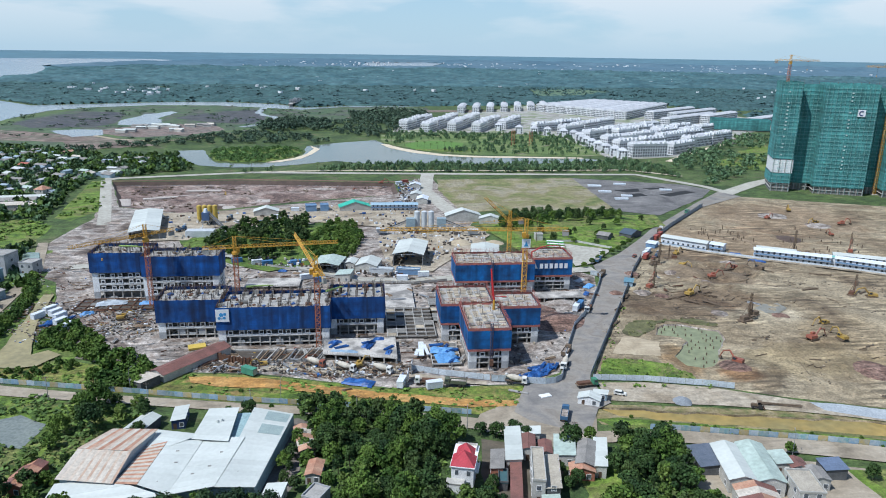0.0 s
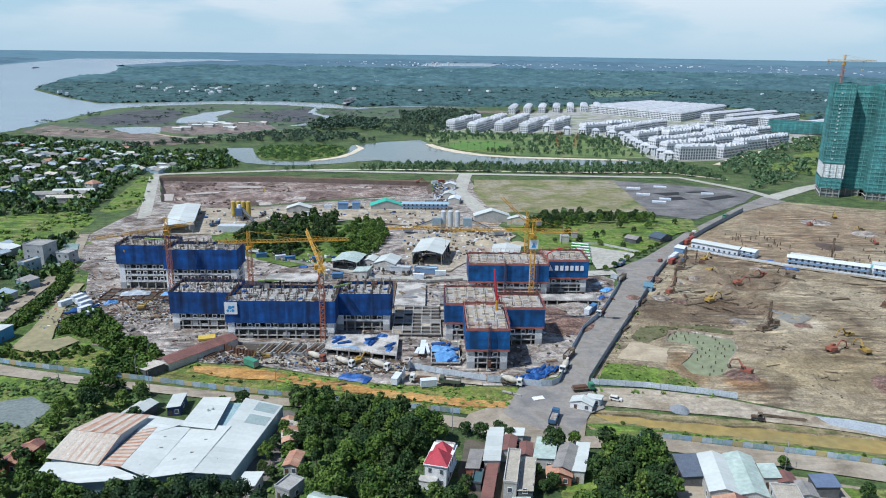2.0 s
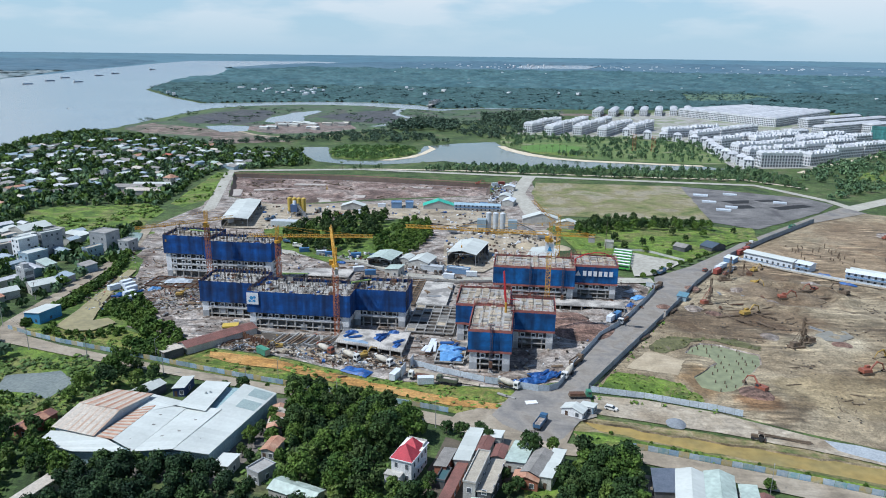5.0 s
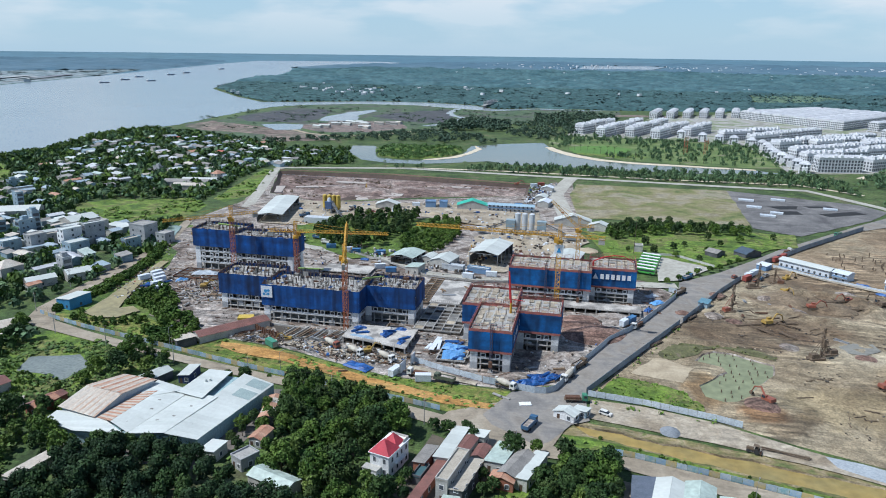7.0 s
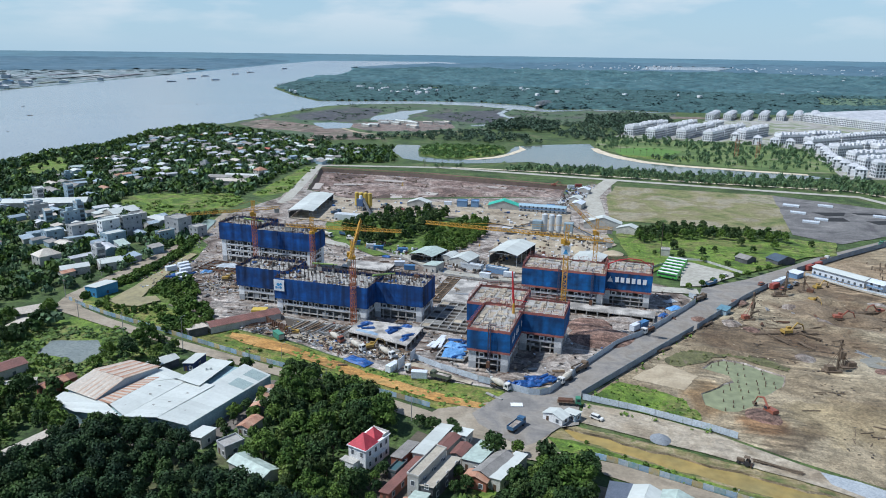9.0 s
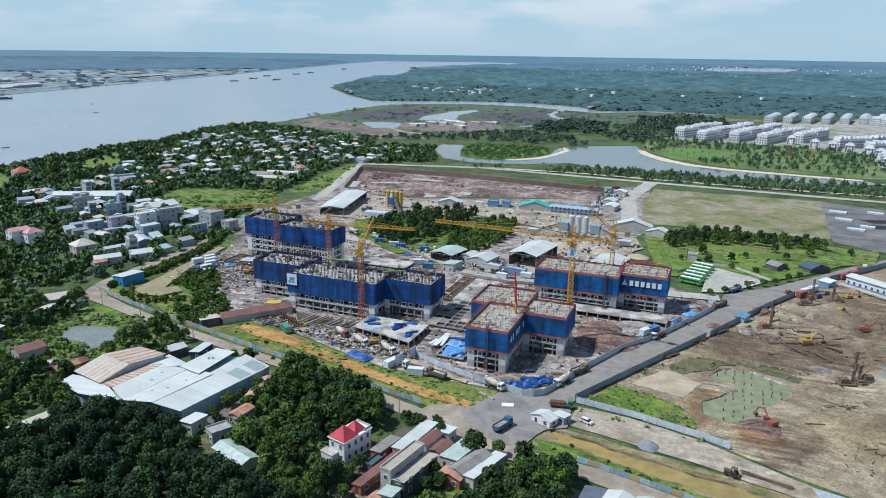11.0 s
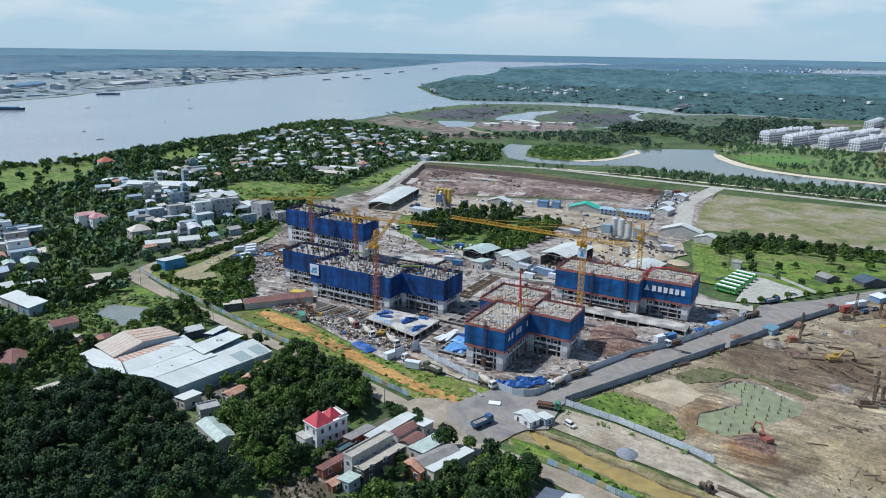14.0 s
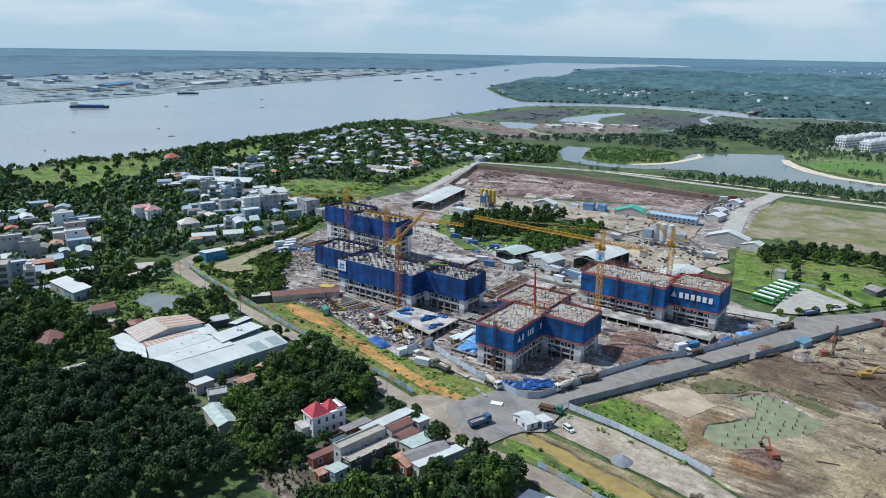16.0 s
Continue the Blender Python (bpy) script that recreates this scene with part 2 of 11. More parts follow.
ORANGE = earth("orange_clay", ((0.26, 0.15, 0.045), (0.38, 0.20, 0.055), (0.46, 0.27, 0.09), (0.17, 0.145, 0.04)), 0.06, 0.5, clods=0.2)
MUDDY = water("muddy_canal_water", (0.35, 0.245, 0.075), (0.23, 0.19, 0.08), 0.5)
PONDW = water("green_pond_water", (0.225, 0.245, 0.14), (0.19, 0.205, 0.12), 0.45)
RIVER = water("river_water", (0.255, 0.285, 0.295), (0.23, 0.257, 0.268), 0.2, 0.004, 0.04)
LAKE = water("lake_water", (0.14, 0.16, 0.14), (0.12, 0.14, 0.12), 0.12)
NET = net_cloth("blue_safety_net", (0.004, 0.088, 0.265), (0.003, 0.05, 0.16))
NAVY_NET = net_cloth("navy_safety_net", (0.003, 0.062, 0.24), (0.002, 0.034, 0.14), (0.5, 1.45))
REDNET = mat("red_safety_net", (0.36, 0.12, 0.095), (0.27, 0.10, 0.09), 0.5, 0.85, 0.3)
CONC = mat("raw_concrete", (0.36, 0.35, 0.325), (0.27, 0.26, 0.24), 0.25, 0.9, 0.15, spread=0.12)
# dark concrete; on the inner walls it carries the shade of the bays
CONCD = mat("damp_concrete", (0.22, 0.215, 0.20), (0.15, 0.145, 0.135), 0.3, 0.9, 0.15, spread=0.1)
FORM = mat("formwork_plywood", (0.40, 0.34, 0.25), (0.29, 0.25, 0.195), 0.4, 0.9, 0.1, spread=0.22)
WHITE = mat("white_paint", (0.74, 0.745, 0.735), (0.64, 0.645, 0.64), 0.3, 0.7, 0.05, spread=0.06)
GREENNET = net_cloth("green_safety_net", (0.075, 0.255, 0.245), (0.05, 0.19, 0.19), (0.8, 1.15), 3.3)

# ---- building blocks of code ----
from mathutils.geometry import delaunay_2d_cdt as delaunay, tessellate_polygon as tessellate


class Geo:
    """Gathers boxes, prisms and tubes into one mesh."""

    def __init__(self, o=(0, 0, 0)):
        self.v, self.f, self.o = [], [], o

    def add(self, vs, fs):
        n = len(self.v)
        self.v.extend(vs)
        self.f.extend([tuple(i + n for i in f) for f in fs])
        return self

    def box(self, x0, y0, z0, x1, y1, z1):
        return self.add([(x0, y0, z0), (x1, y0, z0), (x1, y1, z0), (x0, y1, z0), (x0, y0, z1), (x1, y0, z1), (x1, y1, z1), (x0, y1, z1)],
                        [(0, 3, 2, 1), (4, 5, 6, 7), (0, 1, 5, 4), (1, 2, 6, 5), (2, 3, 7, 6), (3, 0, 4, 7)])

    def mid(self, x, y, z, sx, sy, sz, turn=0.0):
        """A box on z, centred on x and y, turned about z."""
        c, s = math.cos(turn), math.sin(turn)
        q = [(x + c * a * sx / 2 - s * b * sy / 2, y + s * a * sx / 2 + c * b * sy / 2) for a, b in ((-1, -1), (1, -1), (1, 1), (-1, 1))]
        return self.prism(q, z, z + sz)

    def prism(self, poly, z0, z1):
        n = len(poly)
        vs = [(x, y, z0) for x, y in poly] + [(x, y, z1) for x, y in poly]
        fs = [tuple(reversed(range(n))), tuple(range(n, 2 * n))] + [(i, (i + 1) % n, n + (i + 1) % n, n + i) for i in range(n)]
        return self.add(vs, fs)

    def tube(self, p, q, r, r2=None, n=6):
        p, q = Vector(p), Vector(q)
        d = (q - p).normalized()
        u = d.orthogonal().normalized()
        w = d.cross(u)
        vs = []
        for c, rad in ((p, r), (q, r if r2 is None else r2)):
            for i in range(n):
                a = 2 * math.pi * i / n
                vs.append(tuple(c + (u * math.cos(a) + w * math.sin(a)) * rad))
        fs = [(i, (i + 1) % n, n + (i + 1) % n, n + i) for i in range(n)] + [tuple(reversed(range(n))), tuple(range(n, 2 * n))]
        return self.add(vs, fs)

    def bar(self, p, q, w):
        return self.tube(p, q, w * 0.7071, n=4)

    def quad(self, a, b, c, d):
        return self.add([a, b, c, d], [(0, 1, 2, 3)])

    def mesh(self, name, material, smooth=False):
        me = bpy.data.meshes.new(name)
        a, b, c = self.o
        me.from_pydata([(x - a, y - b, z - c) for x, y, z in self.v] if any(self.o) else self.v, [], self.f)
        me.materials.append(material)
        if smooth:
            me.polygons.foreach_set("use_smooth", [True] * len(me.polygons))
        me.update()
        return me


def part(name, geo, material, parent, label=""):
    ob = new(name, geo if isinstance(geo, bpy.types.Mesh) else geo.mesh(name, material))
    ob.parent = parent
    if label:
        tagged(ob, label)
    return ob


def thing(name, label, category, at=(0, 0, 0), turn=0.0, group="", kind=""):
    """An Empty at the base of a thing, that carries its parts."""
    ob = new(name)
    ob.empty_display_size = 0.5
    ob.matrix_basis = pose(*at, 0, 0, math.degrees(turn))
    return tagged(ob, label, category, group, kind)


def solid(name, geo, material, label, category, group="", kind="", smooth=False):
    return tagged(new(name, geo.mesh(name, material, smooth)), label, category, group, kind)


def frayed(poly, step=12.0, amp=1.5, seed=0):
    """The outline with points every step metres, pushed in and out a little."""
    out = []
    for i, (x, y) in enumerate(poly):
        x2, y2 = poly[(i + 1) % len(poly)]
        d = math.hypot(x2 - x, y2 - y)
        n = max(1, int(d / step))
        for k in range(n):
            px, py = x + (x2 - x) * k / n, y + (y2 - y) * k / n
            if k:
                o = noise.noise(Vector((px * 0.11, py * 0.11, seed))) * amp * 2
                px, py = px - (y2 - y) / d * o, py + (x2 - x) / d * o
            out.append((px, py))
    return out


def inside(x, y, poly):
    c = False
    j = len(poly) - 1
    for i in range(len(poly)):
        (xi, yi), (xj, yj) = poly[i], poly[j]
        if (yi > y) != (yj > y) and x < (xj - xi) * (y - yi) / (yj - yi) + xi:
            c = not c
        j = i
    return c


def edge_gap(x, y, poly):
    best = 1e9
    for i in range(len(poly)):
        (x1, y1), (x2, y2) = poly[i - 1], poly[i]
        dx, dy = x2 - x1, y2 - y1
        t = max(0.0, min(1.0, ((x - x1) * dx + (y - y1) * dy) / (dx * dx + dy * dy + 1e-9)))
        best = min(best, math.hypot(x - x1 - t * dx, y - y1 - t * dy))
    return best


def flat(name, poly, z, material, label="", category="", kind="structure", holes=()):
    """A level sheet with an outline and holes."""
    loops = [[Vector((x, y, z)) for x, y in p] for p in (poly, *holes)]
    tris = tessellate(loops)
    me = bpy.data.meshes.new(name)
    me.from_pydata([tuple(v) for lp in loops for v in lp], [], tris)
    me.materials.append(material)
    bm = bmesh.new()
    bm.from_mesh(me)
    bmesh.ops.recalc_face_normals(bm, faces=bm.faces)
    for f in bm.faces:
        if f.normal.z < 0:
            f.normal_flip()
    bm.to_mesh(me)
    bm.free()
    return tagged(new(name, me), label, category, "", kind)


def relief(name, poly, z, material, step=6.0, amp=0.5, scale=0.06, seed=0, label="", category="", kind="structure", shape=None):
    """A sheet of uneven ground inside an outline, sunk at its edge and rolling inside."""
    edge = frayed(poly, step, 0.4, seed)
    pts = [Vector(p) for p in edge]
    x0, x1 = min(p[0] for p in poly), max(p[0] for p in poly)
    y0, y1 = min(p[1] for p in poly), max(p[1] for p in poly)
    rnd = random.Random(seed + 5)
    y = y0
    while y < y1:
        x = x0
        while x < x1:
            px, py = x + rnd.uniform(-0.3, 0.3) * step, y + rnd.uniform(-0.3, 0.3) * step
            if inside(px, py, poly) and edge_gap(px, py, edge) > step * 0.45:
                pts.append(Vector((px, py)))
            x += step
        y += step
    n = len(edge)
    vs, _, fs, *_ = delaunay(pts, [], [list(range(n))], 1, 1e-4)
    out = []
    for v in vs:
        g = min(1.0, edge_gap(v.x, v.y, edge) / (step * 1.5))
        h = noise.fractal(Vector((v.x * scale, v.y * scale, seed)), 0.8, 2.0, 4) * amp
        h = (h + amp * 0.35) * g
        if shape:
            h += shape(v.x, v.y) * g
        out.append((v.x, v.y, z + max(h, 0.03 * g)))
    me = bpy.data.meshes.new(name)
    me.from_pydata(out, [], [tuple(f) for f in fs])
    me.materials.append(material)
    me.polygons.foreach_set("use_smooth", [True] * len(me.polygons))
    me.update()
    return tagged(new(name, me), label, category, "", kind)


FLAT_TO = 2500.0


def bend(x, y, lift=0.0):
    """Land past 2.5 km is drawn in and raised, so that it keeps its bearing and its height under the horizon within 4.6 km."""
    dx, dy = x, y + 220
    d = math.hypot(dx, dy)
    if d <= FLAT_TO:
        return (x, y, lift)
    r = FLAT_TO + 2100 * (1 - FLAT_TO / d) / (1 - FLAT_TO / 20000)
    return (dx * r / d, dy * r / d - 220, 118.5 * (1 - r / d) + lift * (1 + (d - FLAT_TO) / 900))


def bent_sheet(name, poly, lift, material, step, label, category, kind="structure"):
    """A wide sheet with a grid of points inside its outline, bent with the land."""
    edge = frayed(poly, step, 0.0)
    pts = [Vector(q) for q in edge]
    x0, x1 = min(q[0] for q in poly), max(q[0] for q in poly)
    y0, y1 = min(q[1] for q in poly), max(q[1] for q in poly)
    y = y0
    while y < y1:
        x = x0
        while x < x1:
            if inside(x, y, poly) and edge_gap(x, y, edge) > step * 0.3:
                pts.append(Vector((x, y)))
            x += step
        y += step
    vs, _, fs, *_ = delaunay(pts, [], [list(range(len(edge)))], 1, 1e-3)
    me = bpy.data.meshes.new(name)
    fs = [tuple(f) for f in fs if inside(sum(vs[i].x for i in f) / len(f), sum(vs[i].y for i in f) / len(f), edge)]
    me.from_pydata([bend(v.x, v.y, lift) for v in vs], [], fs)
    me.materials.append(material)
    me.polygons.foreach_set("use_smooth", [True] * len(me.polygons))
    me.update()
    return tagged(new(name, me), label, category, "", kind)


def strip(line, w):
    """An outline w metres wide along a line of points."""
    a, b = [], []
    for i, (x, y) in enumerate(line):
        p, q = line[max(0, i - 1)], line[min(len(line) - 1, i + 1)]
        d = math.hypot(q[0] - p[0], q[1] - p[1])
        nx, ny = -(q[1] - p[1]) / d * w / 2, (q[0] - p[0]) / d * w / 2
        a.append((x + nx, y + ny))
        b.append((x - nx, y - ny))
    return a + b[::-1]

# ---- ground, water, roads ----
RIVER_NEAR = [(-690, -900), (-640, -300), (-645, 100), (-653, 173), (-627, 246), (-640, 325), (-658, 387), (-650, 480), (-698, 631), (-682, 736), (-664, 800),
              (-676, 930), (-684, 1056), (-690, 1190), (-640, 1275), (-540, 1345), (-400, 1348), (-310, 1300), (-220, 1250), (-140, 1330), (20, 1330)]
RIVER_FAR = [(40, 1352), (-130, 1362), (-220, 1300), (-290, 1400), (-400, 1450), (-537, 1440), (-678, 1365), (-775, 1320), (-933, 1489), (-1163, 1781), (-1250, 2000),
             (-1365, 2314), (-1400, 2799), (-1700, 3600), (-2081, 4405), (-2111, 5241), (-1700, 6400), (-2300, 7200), (-3400, 6600), (-3000, 5200), (-2740, 4390), (-2450, 3500), (-2130, 2600), (-1830, 1660), (-1700, 1260), (-1570, 900),
             (-1500, 800), (-1451, 620), (-1400, 0), (-1450, -900)]
PIT = [(-318, 431), (-200, 437), (-60, 421), (-58, 366), (-100, 352), (-140, 338), (-222, 297), (-277, 322)]
PILE_POND = [(43, 43), (47, 51), (52, 55), (60, 54), (66, 50), (74, 46), (72, 36), (64, 25), (59, 15), (54, 9.5), (49, 8), (43, 11), (42, 20), (48, 27), (54, 35), (53, 39), (48, 41)]
CANAL_E = [(-5, -19.5), (8, -22), (21, -25), (47, -29.5), (73, -33.5), (100, -41), (180, -62), (300, -95), (300, -105), (178, -72), (97, -51), (86, -47), (67, -42.5), (43, -37), (18, -31), (2, -27)]
POND_W = [(-231, 29), (-222, 25), (-212, 27), (-207, 37), (-214, 42), (-219, 38), (-223, 48), (-228, 62), (-233, 80), (-240, 112), (-245, 112), (-239, 80), (-235, 55)]
POND_S = [(-214, -30), (-219, -18), (-201, -11), (-190, -18), (-191, -33), (-200, -30)]
LAKE_MAIN = [(-163, 678), (-130, 712), (-103, 729), (-74, 748), (-62, 700), (-52, 660), (-30, 625), (0, 598), (40, 584), (100, 580), (168, 574), (190, 560), (166, 548), (100, 534), (26, 534),
             (-44, 539), (-85, 534), (-121, 556), (-160, 530), (-192, 514), (-225, 512), (-262, 526), (-300, 586), (-312, 640), (-284, 646), (-266, 590), (-250, 548), (-215, 536),
             (-190, 545), (-163, 580), (-160, 620)]


def ring(r, n=96, cx=0.0, cy=-200.0):
    return [(cx + r * math.cos(2 * math.pi * i / n), cy + r * math.sin(2 * math.pi * i / n)) for i in range(n)]


def pit(name, poly, depth, material, floor_material, label, inset=4.0, amp=0.4, step=7.0):
    """A dug hollow with sloping sides under a hole in the ground."""
    cx, cy = sum(p[0] for p in poly) / len(poly), sum(p[1] for p in poly) / len(poly)
    low = []
    for x, y in poly:
        d = math.hypot(x - cx, y - cy)
        low.append((x + (cx - x) * inset / d, y + (cy - y) * inset / d))
    n = len(poly)
    g = Geo().add([(x, y, 0.0) for x, y in poly] + [(x, y, -depth) for x, y in low], [(i, (i + 1) % n, n + (i + 1) % n, n + i) for i in range(n)])
    solid(name + "_bank", g, material, label + " banks", "bank", kind="structure")
    return low


pit_line = frayed(PIT, 14, 0.8, 3)
pile_line = frayed(PILE_POND, 4, 0.5, 4)
canal_line = frayed(CANAL_E, 4, 0.9, 5)


def plain():
    """One sheet: level and holed near by, rings of bent land out to the horizon."""
    ob = flat("ground", ring(FLAT_TO, 96, 0.0, -220.0), 0.0, LAND, "green tropical plain reaching to the horizon", "ground", holes=(pit_line, pile_line, canal_line))
    bm = bmesh.new()
    bm.from_mesh(ob.data)
    last = None
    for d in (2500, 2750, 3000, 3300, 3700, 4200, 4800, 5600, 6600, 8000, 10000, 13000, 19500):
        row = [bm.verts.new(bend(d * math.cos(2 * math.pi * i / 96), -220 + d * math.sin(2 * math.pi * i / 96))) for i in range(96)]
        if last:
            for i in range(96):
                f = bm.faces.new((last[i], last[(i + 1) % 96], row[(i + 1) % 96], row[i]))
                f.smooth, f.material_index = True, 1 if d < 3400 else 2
        last = row
    bmesh.ops.remove_doubles(bm, verts=bm.verts, dist=0.01)
    bm.to_mesh(ob.data)
    bm.free()
    # haze over the far rings is put into these bluer, paler colours
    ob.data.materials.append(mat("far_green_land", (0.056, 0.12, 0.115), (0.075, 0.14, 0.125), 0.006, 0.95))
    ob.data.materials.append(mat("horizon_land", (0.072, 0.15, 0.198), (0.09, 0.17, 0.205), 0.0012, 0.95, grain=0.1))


plain()

low = pit("excavation", pit_line, 3.6, mat("pit_wall_soil", (0.10, 0.07, 0.055), (0.065, 0.048, 0.04), 0.2, 0.95, 0.5), RED_SOIL, "steep dark earth excavation", 3.5)
relief("excavation_floor", low, -3.65, earth("pit_floor_clay", ((0.085, 0.058, 0.05), (0.16, 0.11, 0.092), (0.215, 0.155, 0.13), (0.32, 0.26, 0.225), (0.13, 0.09, 0.075)), 0.03, 0.6, grain=0.4, clods=0.5), 4.0, 2.0, 0.05, 7,
       "reddish clay floor of the excavation with heaps", "ground",
       shape=lambda x, y: 3.2 * math.exp(-((x + 205) / 26) ** 2 - ((y - 360) / 18) ** 2) + 3.6 * math.exp(-((x + 95) / 22) ** 2 - ((y - 378) / 16) ** 2) + 2.5 * math.exp(-((x + 150) / 26) ** 2 - ((y - 375) / 12) ** 2))
low = pit("pile_pond", pile_line, 1.2, SOIL, SOIL, "muddy pond", 1.5)
flat("pond_water", [(x, y) for x, y in pile_line], -0.5, PONDW, "murky green water in the pile pit", "pond")
low = pit("canal", canal_line, 1.5, SOIL2, SOIL2, "muddy canal", 1.0)
flat("canal_bank_strip", frayed([(-8, -17), (20, -21), (47, -25.5), (74, -30), (102, -37), (180, -57), (300, -90), (300, -112), (178, -80), (96, -57), (64, -47), (16, -35.5), (-6, -32)], 6, 0.6, 61), 0.012, earth("canal_bank_weeds", ((0.07, 0.10, 0.025), (0.12, 0.13, 0.045), (0.20, 0.165, 0.075), (0.27, 0.22, 0.13), (0.10, 0.13, 0.03)), 0.12, 0.4), "ochre clay and weeds along the canal", "bank", holes=(canal_line,))
flat("canal_water", canal_line, -0.7, MUDDY, "yellow brown water in the roadside canal", "canal")

near_bank = frayed(RIVER_NEAR, 30, 4, 1)
bent_sheet("river", near_bank[:near_bank.index(RIVER_NEAR[-1])] + RIVER_FAR, 0.25, RIVER, 170, "broad pale grey brown river", "river")
flat("lake", frayed(LAKE_MAIN, 12, 1.5, 2), 0.2, LAKE, "calm grey green park lake", "lake")
relief("pond_bank", [(-246, 30), (-242, 60), (-250, 108), (-258, 132), (-246, 128), (-238, 108), (-226, 70), (-214, 50), (-200, 40), (-204, 26), (-222, 20)], 0.06, GRASS, 3.0, 0.3, 0.1, 49, "grassy bank round the pond", "bank")
flat("pond_by_the_lane", frayed(POND_W, 5, 0.5, 6), 0.9, mat("pond_brown", (0.29, 0.25, 0.13), (0.24, 0.21, 0.11), 0.05, 0.55), "brown pond beside the lane", "pond")
STRIP_GRASS = earth("weedy_strip", ((0.06, 0.11, 0.014), (0.105, 0.165, 0.02), (0.15, 0.185, 0.032), (0.19, 0.175, 0.05), (0.085, 0.145, 0.018), (0.25, 0.18, 0.06)), 0.07, 0.5, clods=0.35)
flat("fish_pond", frayed(POND_S, 4, 0.6, 8), 0.14, mat("pond_grey", (0.20, 0.22, 0.19), (0.16, 0.18, 0.16), 0.1, 0.2), "grey fish pond in a garden", "pond")

# the beach along the park's edge
flat("beach", frayed([(-68, 700), (-55, 660), (-30, 622), (0, 596), (40, 582), (100, 577), (168, 571), (168, 580), (100, 588), (42, 595), (8, 608), (-20, 634), (-44, 668), (-60, 704)], 9, 1.0, 9), 0.32, BEACH, "pale sand beach round the park lake", "beach")
flat("island_beach", frayed([(-160, 690), (-152, 655), (-158, 610), (-168, 580), (-196, 545), (-180, 549), (-160, 574), (-150, 610), (-144, 655)], 8, 1.0, 10), 0.32, BEACH, "pale sand beach on the wooded spit", "beach")
flat("park_lawn", frayed([(-30, 690), (35, 680), (60, 640), (20, 626), (-25, 645)], 8, 1.5, 11), 0.16, GRASS2, "bright mown lawn in the park", "lawn")

# large ground sheets, from wide to small
flat("polder", frayed([(-676, 905), (-686, 1056), (-690, 1180), (-640, 1265), (-540, 1335), (-400, 1340), (-310, 1290), (-220, 1240), (-140, 1320), (40, 1320), (20, 1150), (-150, 1000), (-260, 850), (-400, 720), (-450, 655), (-560, 720), (-640, 780)], 40, 10, 12), 0.10,
     earth("polder_grass", ((0.04, 0.075, 0.045), (0.06, 0.105, 0.05), (0.085, 0.125, 0.06), (0.075, 0.085, 0.07), (0.12, 0.115, 0.09)), 0.02, 0.4, clods=0.3), "half filled dark polder with earthworks", "ground")
POLDER_MUD = earth("polder_mud", ((0.035, 0.042, 0.05), (0.06, 0.065, 0.075), (0.09, 0.088, 0.092), (0.05, 0.062, 0.06), (0.13, 0.115, 0.11)), 0.03, 0.5, clods=0.4)
flat("west_mud", frayed([(-640, 940), (-645, 1020), (-638, 1100), (-599, 1180), (-539, 1165), (-512, 1060), (-492, 967), (-503, 905), (-588, 888)], 22, 8, 141), 0.14, POLDER_MUD, "dark wet mud in the western polder", "ground")
flat("east_mud", frayed([(-411, 1115), (-365, 1205), (-305, 1250), (-271, 1109), (-262, 950), (-332, 978), (-415, 1044)], 22, 8, 142), 0.14, POLDER_MUD, "dark wet mud in the eastern polder", "ground")
flat("earthworks", frayed([(-484, 862), (-456, 905), (-411, 965), (-328, 932), (-300, 868), (-339, 798), (-405, 776), (-456, 803)], 18, 6, 143), 0.15, earth("red_earthworks", ((0.09, 0.075, 0.07), (0.17, 0.125, 0.105), (0.24, 0.185, 0.16), (0.10, 0.10, 0.085), (0.30, 0.26, 0.235)), 0.03, 0.5, clods=0.45), "reddish earthworks inside the ring dyke", "ground")
DYKE = earth("grassy_dyke", ((0.05, 0.085, 0.035), (0.085, 0.13, 0.045), (0.11, 0.15, 0.06)), 0.05, 0.3)
flat("outer_dyke", frayed(strip([(-660, 900), (-672, 1046), (-664, 1222), (-636, 1300), (-545, 1350), (-420, 1352)], 26), 20, 4, 144), 0.19, DYKE, "grassy dyke along the river bend", "dyke")
flat("ring_dyke", frayed(strip([(-500, 880), (-474, 823), (-425, 774), (-375, 752), (-334, 766), (-296, 838), (-270, 895)], 15), 14, 3, 145), 0.19, DYKE, "curved grassy dyke round the earthworks", "dyke")
flat("dyke_track", strip([(-470, 800), (-420, 752), (-370, 734), (-325, 750), (-284, 830)], 7), 0.21, SAND, "pale track beside the ring dyke", "track")
flat("polder_pool", frayed([(-479, 940), (-497, 1035), (-493, 1130), (-462, 1195), (-444, 1168), (-448, 1070), (-421, 981), (-437, 922)], 20, 6, 13), 0.22, RIVER, "pale pool in the polder", "pool")
flat("polder_channel", frayed([(-545, 850), (-514, 872), (-478, 868), (-452, 800), (-487, 776), (-520, 815)], 14, 4, 23), 0.23, RIVER, "winding pale channel in the polder", "channel")
flat("polder_inlet", frayed(strip([(-300, 1290), (-296, 1174), (-270, 1109), (-244, 1064), (-250, 973), (-284, 912)], 13), 16, 4, 24), 0.23, RIVER, "winding pale inlet in the polder", "channel")
